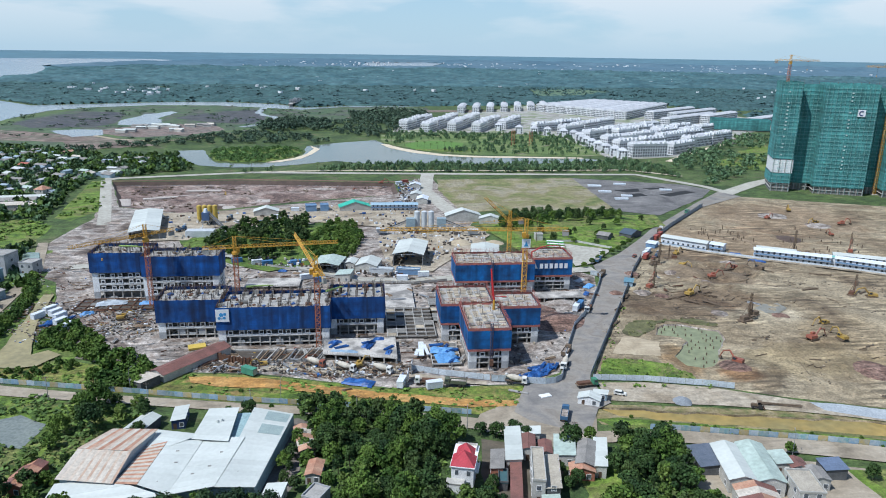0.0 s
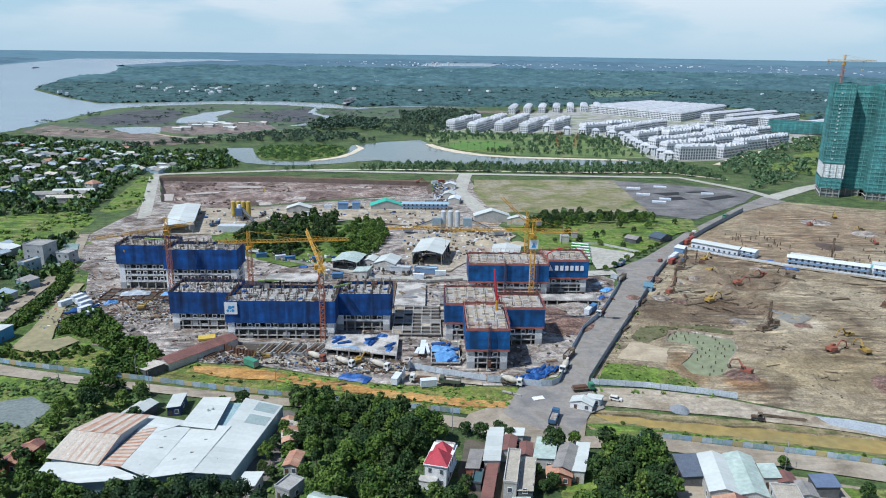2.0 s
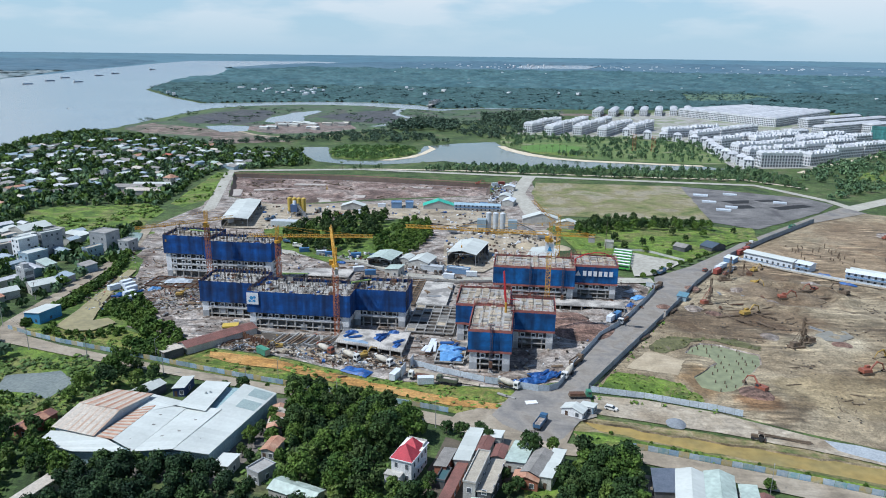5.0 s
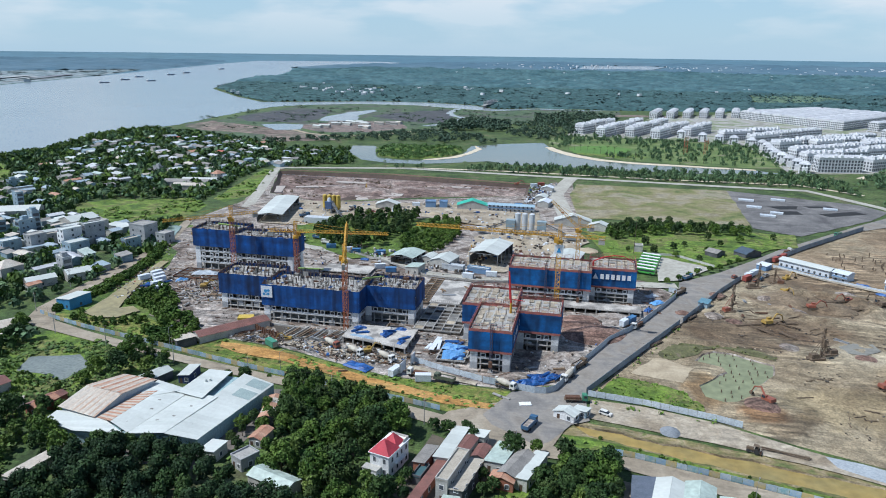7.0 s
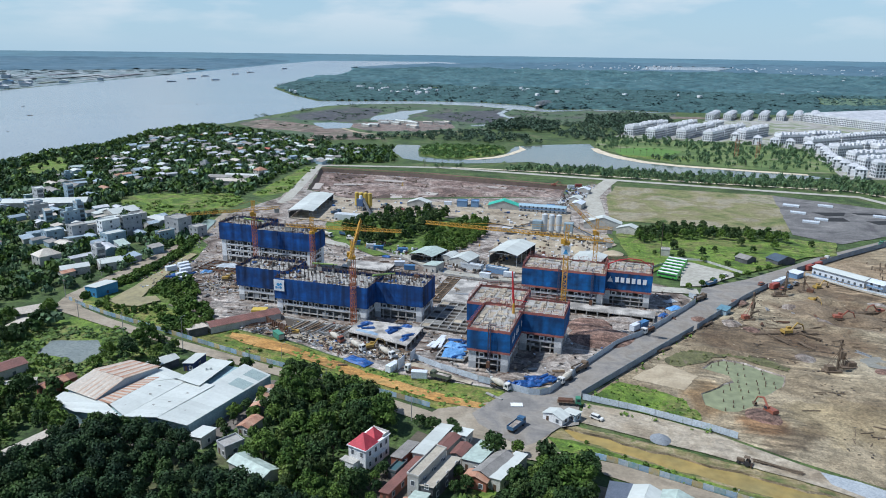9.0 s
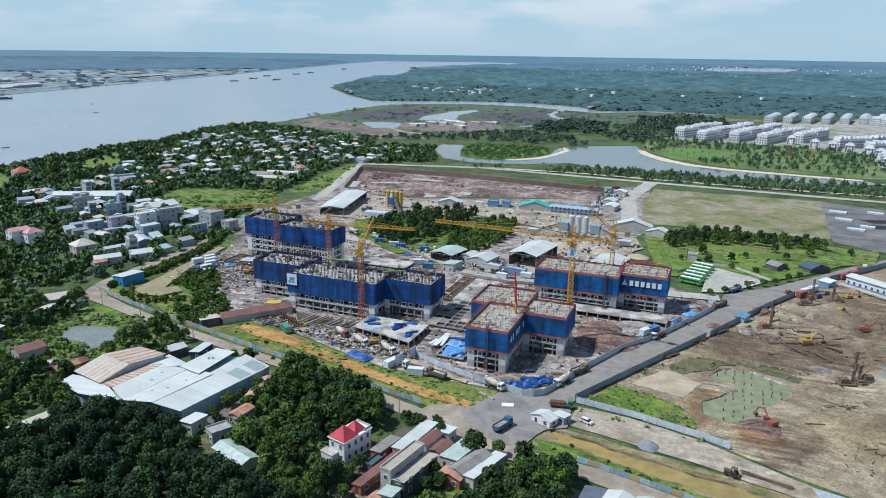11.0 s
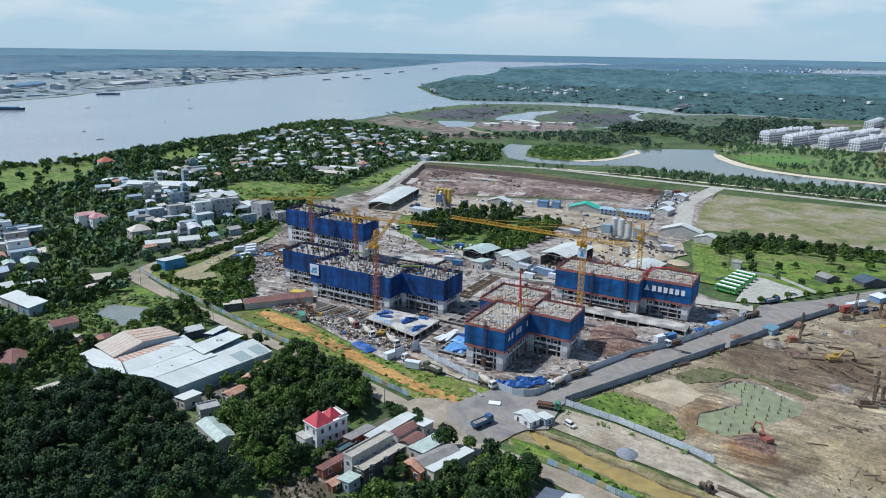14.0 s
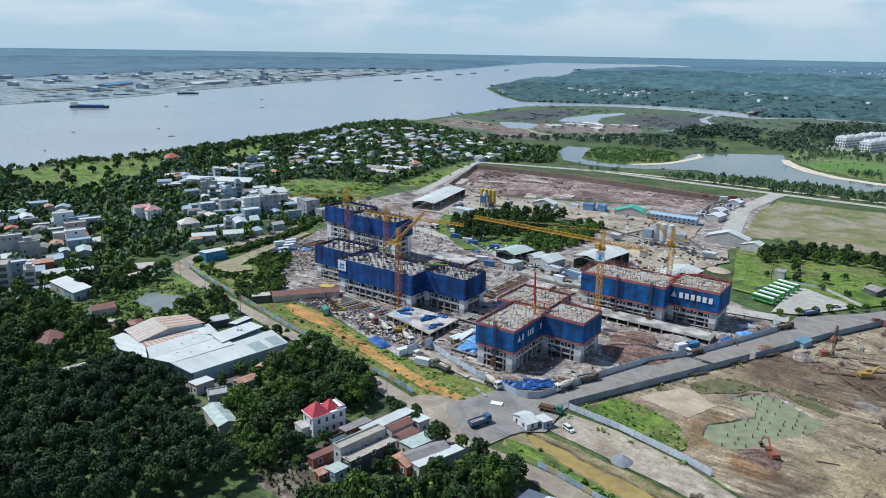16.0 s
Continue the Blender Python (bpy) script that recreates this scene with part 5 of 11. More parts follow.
# ---- foreground and site trees ----
HOUSES_AVOID = ((-197, -90, -178, -74), (-161, -96, -150, -73), (-172, -74, -104, -22), (-64, -69, -47, -50), (-51, -82, -10, -38), (12, -90, 60, -50), (-114, -74, -92, -60), (-95, -86, -75, -70), (-104, -61, -96, -49), (-182, -48, -156, -28), (-150, -25, -143, -15))
GROVE = [(-190, -128), (-160, -100), (-150, -78), (-132, -72), (-110, -74), (-93, -80), (-82, -90), (-66, -88), (-52, -95), (-70, -125), (-100, -150), (-160, -150)]
plant(GROVE, 3.75, SLIM, "grove", 51, (0.8, 1.15), avoid=HOUSES_AVOID, most=330, single=48)
plant([(-116, -62), (-100, -42), (-109, -22), (-104, -14), (-75, -24), (-58, -30), (-58, -46), (-66, -50), (-66, -70), (-57, -74), (-49, -76), (-48, -82), (-58, -88), (-76, -90), (-90, -72)], 4.1, TREES, "garden", 52, (0.6, 1.15), avoid=HOUSES_AVOID, most=150, single=45)
plant([(-7, -46), (9, -49), (12, -61), (11, -72), (8, -95), (-30, -95), (-27, -84), (-14, -68)], 3.9, TREES, "garden", 53, (0.65, 1.1), avoid=((-34, -80, -12, -40), (12, -90, 60, -50)), most=110, single=36)
plant([(-230, -8), (-203, 0), (-176, -4), (-160, -12), (-157, -24), (-172, -26), (-180, -50), (-175, -62), (-196, -70), (-214, -50)], 5.0, TREES, "garden", 54, (0.6, 1.05), avoid=HOUSES_AVOID + ((-240, -58, -183, 12),), most=60, single=6)
plant([(-172, -75), (-185, -62), (-230, -70), (-240, -110), (-190, -126), (-160, -98)], 4.7, TREES, "garden", 55, (0.65, 1.15), avoid=HOUSES_AVOID, most=110, single=6)
plant([(-187, 12), (-186, 36), (-168, 24), (-163, 6), (-177, 4)], 3.6, SCRUB_TREES, "site", 56, (0.8, 1.4), avoid=((-168, 4, -140, 40),), most=24, single=10)
plant([(-205, 40), (-213, 46), (-220, 44), (-224, 66), (-216, 72), (-200, 56), (-188, 36), (-192, 30)], 2.5, BUSHES, "bush", 57, (0.7, 1.3), "shrub", most=110, single=3)
plant([(-245, 28), (-241, 60), (-248, 108), (-262, 145), (-266, 145), (-252, 108), (-247, 60), (-250, 32)], 2.2, BUSHES, "bush", 58, (0.8, 1.2), "shrub", most=110, single=3)
plant([(-233, 30), (-231, 20), (-212, 16), (-196, 26), (-200, 34), (-206, 30), (-214, 22), (-224, 24)], 3.0, BUSHES, "bush", 70, (0.5, 1.0), "shrub", most=50, single=2)
plant([(-186, 205), (-172, 240), (-146, 262), (-127, 255), (-123, 200), (-137, 168), (-152, 158), (-176, 178)], 5.0, PLOT_TREES, "site", 59, (0.75, 1.1), most=90, single=8)
plant([(-122, 196), (-118, 240), (-106, 258), (-94, 250), (-88, 205), (-96, 172), (-112, 164)], 4.4, SCRUB_TREES, "site", 60, (0.7, 1.25), most=70, single=6)
plant([(6, 248), (25, 270), (46, 276), (102, 276), (104, 262), (50, 255), (14, 232)], 4.6, PLOT_TREES, "site", 61, (0.7, 1.0), most=60, single=6)
plant([(60, 185), (100, 240), (125, 262), (50, 250), (20, 210), (20, 190)], 15, PLOT_TREES, "site", 62, (0.5, 0.85), most=14, single=8)
for x, y in ((40, 143), (47, 150), (53, 157), (58, 164), (72, 176), (79, 186), (85, 193), (66, 171), (50, 198)):
    one_tree("tree", x, y, 0.62, x, TREES[2], word="row")
for x, y, s in ((-50, -70, 0.6), (-52.5, -74, 0.7), (-48, -74, 0.5), (-47.5, -79, 0.6), (-49, -66, 0.5), (-43, -38, 0.6), (-37, -36, 0.55), (-28, -60, 0.45), (-27, -67, 0.5), (-24, -65, 0.6), (-21, -46, 1.0), (-14, -43, 0.75), (-60, -33, 0.8), (-48, -36, 0.6), (-131, -20, 0.75), (-124, -19, 0.65), (47, -55, 0.6), (-30, -92, 0.8), (-34, -40, 0.55), (64, -70, 0.5), (-157, -30, 0.6)):
    one_tree("tree", x, y, s, x * 3, TREES[int(abs(x)) % 3], word="garden")
one_tree("palm_tree", 25, 199, 1.0, 0, palm_meshes(40, 26, 15, 3.6), word="palm")
plant([(-150, -8), (-131, -11.5), (-68, -21.5), (-66, -20), (-131, -9.5), (-150, -6)], 6, BUSHES, "bush", 63, (0.4, 0.7), "shrub", most=10, single=3)
plant([(4, -28), (44, -38), (96, -52), (98, -61), (64, -47), (16, -36)], 6, BUSHES, "bush", 64, (0.25, 0.5), "shrub", most=30, single=3)
plant([(-60, -16), (-100, -8), (-150, 4), (-150, 10), (-100, -2), (-60, -8)], 6, BUSHES, "bush", 65, (0.2, 0.5), "shrub", most=30, single=3)
plant([(-175, -64), (-166, -72), (-152, -73.5), (-116, -69), (-112, -73), (-150, -79), (-180, -74)], 3.6, TREES, "garden", 66, (0.6, 0.9), most=40, single=8)
plant([(-176, -62), (-169, -60), (-166, -46), (-176, -44), (-184, -56)], 4.2, TREES, "garden", 67, (0.6, 0.9), most=16, single=4)
plant([(-112, -62), (-105, -62), (-101, -36), (-106, -30), (-110, -50)], 3.8, TREES, "garden", 68, (0.45, 0.75), most=16, single=4)
plant([(-262, -8), (-252, 14), (-240, 6), (-236, -8), (-236, -30), (-250, -32), (-264, -30)], 5.2, TREES, "garden", 71, (0.55, 0.85), avoid=((-256, -6, -244, 9), (-247, -23, -237, -6)), most=26, single=4)
plant([(-262, -60), (-240, -20), (-214, -14), (-190, -44), (-190, -70), (-230, -100)], 5.0, TREES, "garden", 69, (0.6, 0.95), avoid=((-232, -56, -188, -6), (-262, -58, -232, -36), (-212, -66, -186, -42)), most=70, single=4)
join_trees()
UNDER = mat("undergrowth_leaves", (0.05, 0.10, 0.018), (0.105, 0.165, 0.028), 0.15, 0.8, spread=0.4, detail=2)
canopy("undergrowth", spots_in([[(-116, -62), (-100, -42), (-109, -22), (-104, -14), (-75, -24), (-58, -30), (-52, -46), (-60, -72), (-46, -80), (-58, -92), (-90, -74)], [(-7, -46), (9, -49), (12, -61), (8, -95), (-30, -95), (-22, -80), (-10, -66)], [(-240, -8), (-203, 2), (-160, -10), (-157, -24), (-172, -34), (-176, -62), (-196, -70), (-240, -60)], [(-172, -75), (-185, -62), (-230, -70), (-240, -110), (-190, -126), (-160, -98)]], 2.1, 150, (POND_S, [(-172, -74), (-104, -66), (-104, -22), (-172, -30)]), keep=0.7), 7, 1.1, 1.5, 0.42, UNDER, "weeds and saplings under the garden trees", 31, "undergrowth", 0.4)

# ---- park, village and far woods ----
PARK_S = [(-330, 455), (-177, 482), (-112, 500), (-80, 522), (-35, 525), (58, 522), (159, 530), (195, 545), (225, 520), (240, 470), (228, 442), (196, 474), (112, 472), (-31, 480), (-168, 488), (-330, 452)]
PARK_N = [(-62, 715), (-40, 680), (-15, 650), (20, 618), (60, 602), (110, 596), (170, 590), (205, 600), (205, 790), (150, 820), (60, 830), (-20, 840), (-70, 800)]
SPIT = [(-272, 640), (-266, 598), (-252, 560), (-228, 546), (-195, 552), (-170, 582), (-164, 615), (-170, 655), (-196, 672), (-240, 668)]
LAWN = [(-42, 702), (-20, 732), (10, 746), (48, 718), (40, 670), (6, 640), (-34, 648)]
flat("park_ground", frayed(PARK_N, 15, 2, 70), 0.12, earth("park_ground", ((0.06, 0.105, 0.03), (0.10, 0.155, 0.045), (0.14, 0.19, 0.06), (0.24, 0.22, 0.15)), 0.025, 0.3), "green park ground", "park")
flat("spit_ground", frayed(SPIT, 10, 2, 71), 0.26, GRASS2, "bright green wooded spit", "park")
flat("promenade", strip([(-330, 449), (-180, 486), (-100, 492), (60, 486), (190, 490), (235, 450)], 5), 0.3, BEACH, "pale promenade through the park", "path")
flat("park_lawn", frayed([(-38, 700), (-20, 728), (10, 742), (44, 716), (36, 676), (4, 656), (-30, 658)], 8, 1, 155), 0.2, mat("mown_lawn", (0.10, 0.20, 0.035), (0.08, 0.165, 0.03), 0.05, 0.9, 0.1), "bright green mown lawn by the lake", "lawn")
# lighter, bluer leaves carry the haze over the park in their colour
PARKL = mat("park_tree_leaves", (0.05, 0.105, 0.05), (0.11, 0.18, 0.075), 0.1, 0.8, spread=0.4, detail=2)
park = random.Random(8)
n_palm = 0
for x, y in spots_in([PARK_S], 8.5, 72, keep=0.8):
    if n_palm < 40:
        one_tree("palm_tree", x, y, park.uniform(0.65, 1.0), park.uniform(0, 6), park.choice(PALMS), word="palm")
        n_palm += 1
canopy("park_trees", spots_in([PARK_S], 7.5, 73, keep=0.75), 80, 6.5, 3.1, 0.17, PARKL, "leafy trees along the park road", 1, "trees")
canopy("lakeside_trees", spots_in([PARK_N], 8.5, 74, (LAWN,), 0.42), 70, 6.0, 2.9, 0.17, PARKL, "leafy trees and palms in the lake park", 2, "trees")
for x, y in [(-62 + t * 8.2, 700 - 100 * math.sin(t / 26 * 1.5)) for t in range(27)]:
    one_tree("palm_tree", x, y + 5, 0.9, x, PALMS[int(abs(x)) % 3], word="palm")
canopy("spit_trees", spots_in([SPIT], 6.5, 75, keep=0.75), 60, 3.6, 3.4, 0.19, mat("light_spit_leaves", (0.085, 0.165, 0.035), (0.055, 0.115, 0.028), 0.05, 0.8, spread=0.3), "bright green trees on the spit", 3, "trees")

# village greenery, thinned where the houses stand
VILLAGE = [(-640, 90), (-620, 246), (-632, 325), (-648, 400), (-640, 490), (-680, 640), (-640, 720), (-560, 700), (-450, 640), (-360, 590), (-300, 590), (-262, 500), (-325, 450), (-345, 440), (-318, 300), (-300, 240), (-285, 180), (-262, 130), (-262, 40), (-275, 10), (-205, -10), (-235, -60), (-200, -75), (-260, -150), (-560, -150)]
MEADOWS = [[(-405, 241), (-380, 262), (-330, 280), (-302, 262), (-293, 215), (-305, 185), (-332, 180), (-370, 200)], [(-640, 95), (-622, 250), (-560, 215), (-515, 165), (-485, 110), (-500, 84), (-560, 84)], [(-598, 300), (-622, 395), (-560, 352), (-532, 275)]]
GARDEN = [(-236, -56), (-229, -32), (-231, -6), (-222, 8), (-199, 11), (-180, -4), (-186, -30), (-192, -48), (-204, -60)]
CROPS = [(-203, -58), (-226, -38), (-222, -22), (-199, -35), (-191, -47)]
VILLAGE_SPOTS = spots_in([VILLAGE], 6.6, 76, MEADOWS + [GARDEN, PIT], 0.78)

# ---- white terraces behind the lake ----
STUCCO = mat("white_stucco", (0.68, 0.69, 0.695), (0.58, 0.59, 0.60), 0.05, 0.75, spread=0.05)
ROOFW = mat("pale_grey_roofing", (0.52, 0.53, 0.545), (0.38, 0.39, 0.41), 0.06, 0.8, spread=0.08)
GLASS = mat("dark_window_glass", (0.06, 0.075, 0.09), (0.09, 0.10, 0.11), 0.3, 0.25)
FAR_WIN = Geo().box(-0.95, -0.08, -1.15, 0.95, 0.05, 1.15).mesh("window", GLASS)


flat("estate_ground", frayed([(-50, 850), (-20, 1010), (80, 1060), (90, 1180), (230, 1330), (300, 1420), (460, 1430), (620, 1290), (680, 1080), (660, 960), (470, 800), (440, 720), (330, 650), (290, 585), (200, 560), (200, 800), (120, 840)], 20, 4, 58), 0.14,
     earth("estate_paving", ((0.10, 0.14, 0.06), (0.24, 0.23, 0.20), (0.36, 0.35, 0.325), (0.15, 0.19, 0.08), (0.30, 0.29, 0.26)), 0.02, 0.3), "pale paved streets and gardens of the estate", "ground")


def terrace(a, b, deep, h, single, label="row of white terraced shophouses with arched fronts"):
    """A row of joined houses from a to b (front line), deep metres to its left, storeys of 3.4 m, stepped parapets and dormers."""
    ax, ay = a
    d = math.hypot(b[0] - ax, b[1] - ay)
    turn = math.atan2(b[1] - ay, b[0] - ax)
    root = thing("terrace", label, "building", (ax, ay, 0), turn, group="white terraces")
    rnd = random.Random(int(ax * 7 + ay))
    part("wall", Geo().box(0, 0, 0, d, deep, h), STUCCO, root)
    rf, units = Geo(), max(3, round(d / 6.5))
    z, k = h + 2.2, deep * 0.26
    rf.add([(0.2, 0.2, h), (d - 0.2, 0.2, h), (d - 0.2, deep - 0.2, h), (0.2, deep - 0.2, h), (1.4, k, z), (d - 1.4, k, z), (d - 1.4, deep - k, z), (1.4, deep - k, z)], [(0, 1, 5, 4), (1, 2, 6, 5), (2, 3, 7, 6), (3, 0, 4, 7), (4, 5, 6, 7)])
    dorm = Geo()
    for i in range(units if "distant" not in label else 0):
        x, up = d * (i + 0.5) / units, rnd.choice((1.0, 1.8, 2.6, 3.4))
        dorm.box(x - 1.5, -0.1, h, x + 1.5, k + 0.6, h + up).box(x - 1.3, deep - k - 0.6, h, x + 1.3, deep + 0.1, h + up * 0.8)
        if i % 3 == 0:
            dorm.box(x + 1.8, k + 1, h + 1.5, x + 3.6, k + 3, h + 4.0)
    if "distant" not in label:
        tagged(part("dormer_band", dorm, STUCCO, root), kind="stuff")
    corn = Geo()
    for i in range(1, units):
        corn.box(d * i / units - 0.25, -0.12, 0, d * i / units + 0.25, 0.0, h + 0.3).box(d * i / units - 0.25, deep, 0, d * i / units + 0.25, deep + 0.12, h + 0.3)
    part("roof", rf, ROOFW, root)
    for z in (3.8, h - 0.3):
        corn.box(-0.35, -0.35, z, d + 0.35, 0.0, z + 0.35).box(-0.35, deep, z, d + 0.35, deep + 0.35, z + 0.35).box(-0.35, 0, z, 0, deep, z + 0.35).box(d, 0, z, d + 0.35, deep, z + 0.35)
    part("cornice", corn, STUCCO, root)
    join = Geo()
    for f in range(int(h / 3.4)):
        z = 2.0 + f * 3.4
        spots = [((d * (i + 0.5) / (units * 2)), 0.0, 0) for i in range(units * 2)] 
        m = max(2, round(deep / 3.2))
        spots += [(0.0, deep * (i + 0.5) / m, 270) for i in range(m)] 
        for x, y, t in spots:
            if single and t in (0, 270):
                w = part("window", FAR_WIN, None, root)
                w.matrix_basis = pose(x, y, z, 0, 0, t)
            else:
                sx, sy = (0.95, 0.06) if t in (0, 180) else (0.06, 0.95)
                join.box(x - sx, y - sy, z - 1.1, x + sx, y + sy, z + 1.1)
    tagged(part("window_band", join, GLASS, root), kind="stuff")
    return root


def back(p, q, w):
    """The start and end shifted half a depth to the right, so that the line is the middle."""
    d = math.hypot(q[0] - p[0], q[1] - p[1])
    nx, ny = (q[1] - p[1]) / d * w / 2, -(q[0] - p[0]) / d * w / 2
    return (p[0] + nx, p[1] + ny), (q[0] + nx, q[1] + ny)


ROWS = (((338, 675), (429, 737)), ((314, 709), (399, 762)), ((283, 721), (372, 789)), ((274, 772), (350, 823)), ((222, 744), (325, 838)), ((239, 859), (322, 930)), ((205, 812), (286, 893)),
        ((229, 684), (282, 714)), ((230, 640), (305, 672)), ((230, 588), (276, 596)), ((286, 607), (332, 645)), ((173, 856), (260, 909)), ((129, 893), (169, 967)), ((81, 852), (137, 985)), ((45, 866), (107, 1023)),
        ((2, 849), (66, 1011)), ((-30, 880), (20, 1000)), ((310, 830), (380, 880)), ((345, 800), (420, 850)), ((385, 790), (450, 835)))
for i, (p, q) in enumerate(ROWS):
    a, b = back(p, q, 14)
    d = math.hypot(b[0] - a[0], b[1] - a[1])
    n = max(1, round(d / 48))
    for k in range(n):                          # blocks with alleys between them
        f0, f1 = (k + (0.07 if k else 0)) / n, (k + 1) / n
        terrace((a[0] + (b[0] - a[0]) * f0, a[1] + (b[1] - a[1]) * f0), (a[0] + (b[0] - a[0]) * f1, a[1] + (b[1] - a[1]) * f1), 14, (13.0 if i != 9 else 16.0) + (k % 2) * 1.2, i == 9)
for i in range(7):                              # the far quarter
    p = (100 + i * 32, 1190 + i * 14)
    a, b = back(p, (p[0] + 18, p[1] + 95), 14)
    terrace(a, b, 14, 12.0, False, "distant row of white terraced houses")
for i in range(9):                              # the dense far block with its flat white roofs
    f = i / 8
    p, q = (274 + 116 * f, 1239 - 165 * f), (446 + 116 * f, 1397 - 103 * f)
    a, b = back(p, q, 21)
    terrace(a, b, 21, 15.0, False, "distant row of white shophouses under pale roofs")
for p, q in (((447, 1078), (585, 1200)), ((480, 1050), (615, 1165)), ((470, 985), (560, 1060)), ((520, 1000), (620, 1090)), ((420, 940), (470, 985)), ((560, 930), (660, 1010))):
    a, b = back(p, q, 18)
    terrace(a, b, 18, 14.0, False, "distant row of white shophouses under pale roofs")


def villa(x, y, turn):
    root = thing("villa", "detached white villa with steep pale roof", "house", (x, y, 0), turn, group="lakeside villas")
    part("wall", Geo().box(-5.5, -5.5, 0, 5.5, 5.5, 9.6), STUCCO, root)
    g = Geo().add([(-6, -6, 9.6), (6, -6, 9.6), (6, 6, 9.6), (-6, 6, 9.6), (-1.5, -1.5, 13), (1.5, -1.5, 13), (1.5, 1.5, 13), (-1.5, 1.5, 13)], [(0, 1, 5, 4), (1, 2, 6, 5), (2, 3, 7, 6), (3, 0, 4, 7), (4, 5, 6, 7)])
    part("roof", g, ROOFW, root)
    part("porch", Geo().box(-2.5, -7.4, 0, 2.5, -5.5, 6.6), STUCCO, root)
    for z in (2.0, 5.2, 8.0):
        for px in (-3.8, 3.8) if z < 7 else (-3.2, 0, 3.2):
            w = part("window", FAR_WIN, None, root)
            w.matrix_basis = pose(px, -5.5, z)


for x, y in ((216, 574), (214, 596), (211, 620), (209, 644), (208, 668), (208, 692), (210, 716), (213, 742), (212, 768), (203, 790), (184, 812), (166, 822), (146, 838), (120, 872)):
    villa(x, y, math.radians(-12))


def canopy_roof():
    root = thing("pavilion", "white curved tensile roof on posts", "pavilion", (431, 866, 0))
    g = Geo()
    n = 10
    for i in range(n):
        t0, t1 = i / n, (i + 1) / n
        z0, z1 = 8 + 4.5 * math.sin(math.pi * t0), 8 + 4.5 * math.sin(math.pi * t1)
        g.add([(-22 + 44 * t0, -9, z0), (-22 + 44 * t1, -9, z1), (-22 + 44 * t1, 9, z1), (-22 + 44 * t0, 9, z0), (-22 + 44 * t0, -9, z0 - .4), (-22 + 44 * t1, -9, z1 - .4), (-22 + 44 * t1, 9, z1 - .4), (-22 + 44 * t0, 9, z0 - .4)],
              [(0, 1, 2, 3), (4, 7, 6, 5), (0, 4, 5, 1), (2, 6, 7, 3)])
    part("roof", g, STUCCO, root)
    for x in (-21, 0, 21):
        for y in (-8.5, 8.5):
            part("post", Geo().tube((x, y, 0), (x, y, 8.4), 0.35), STUCCO, root)


canopy_roof()


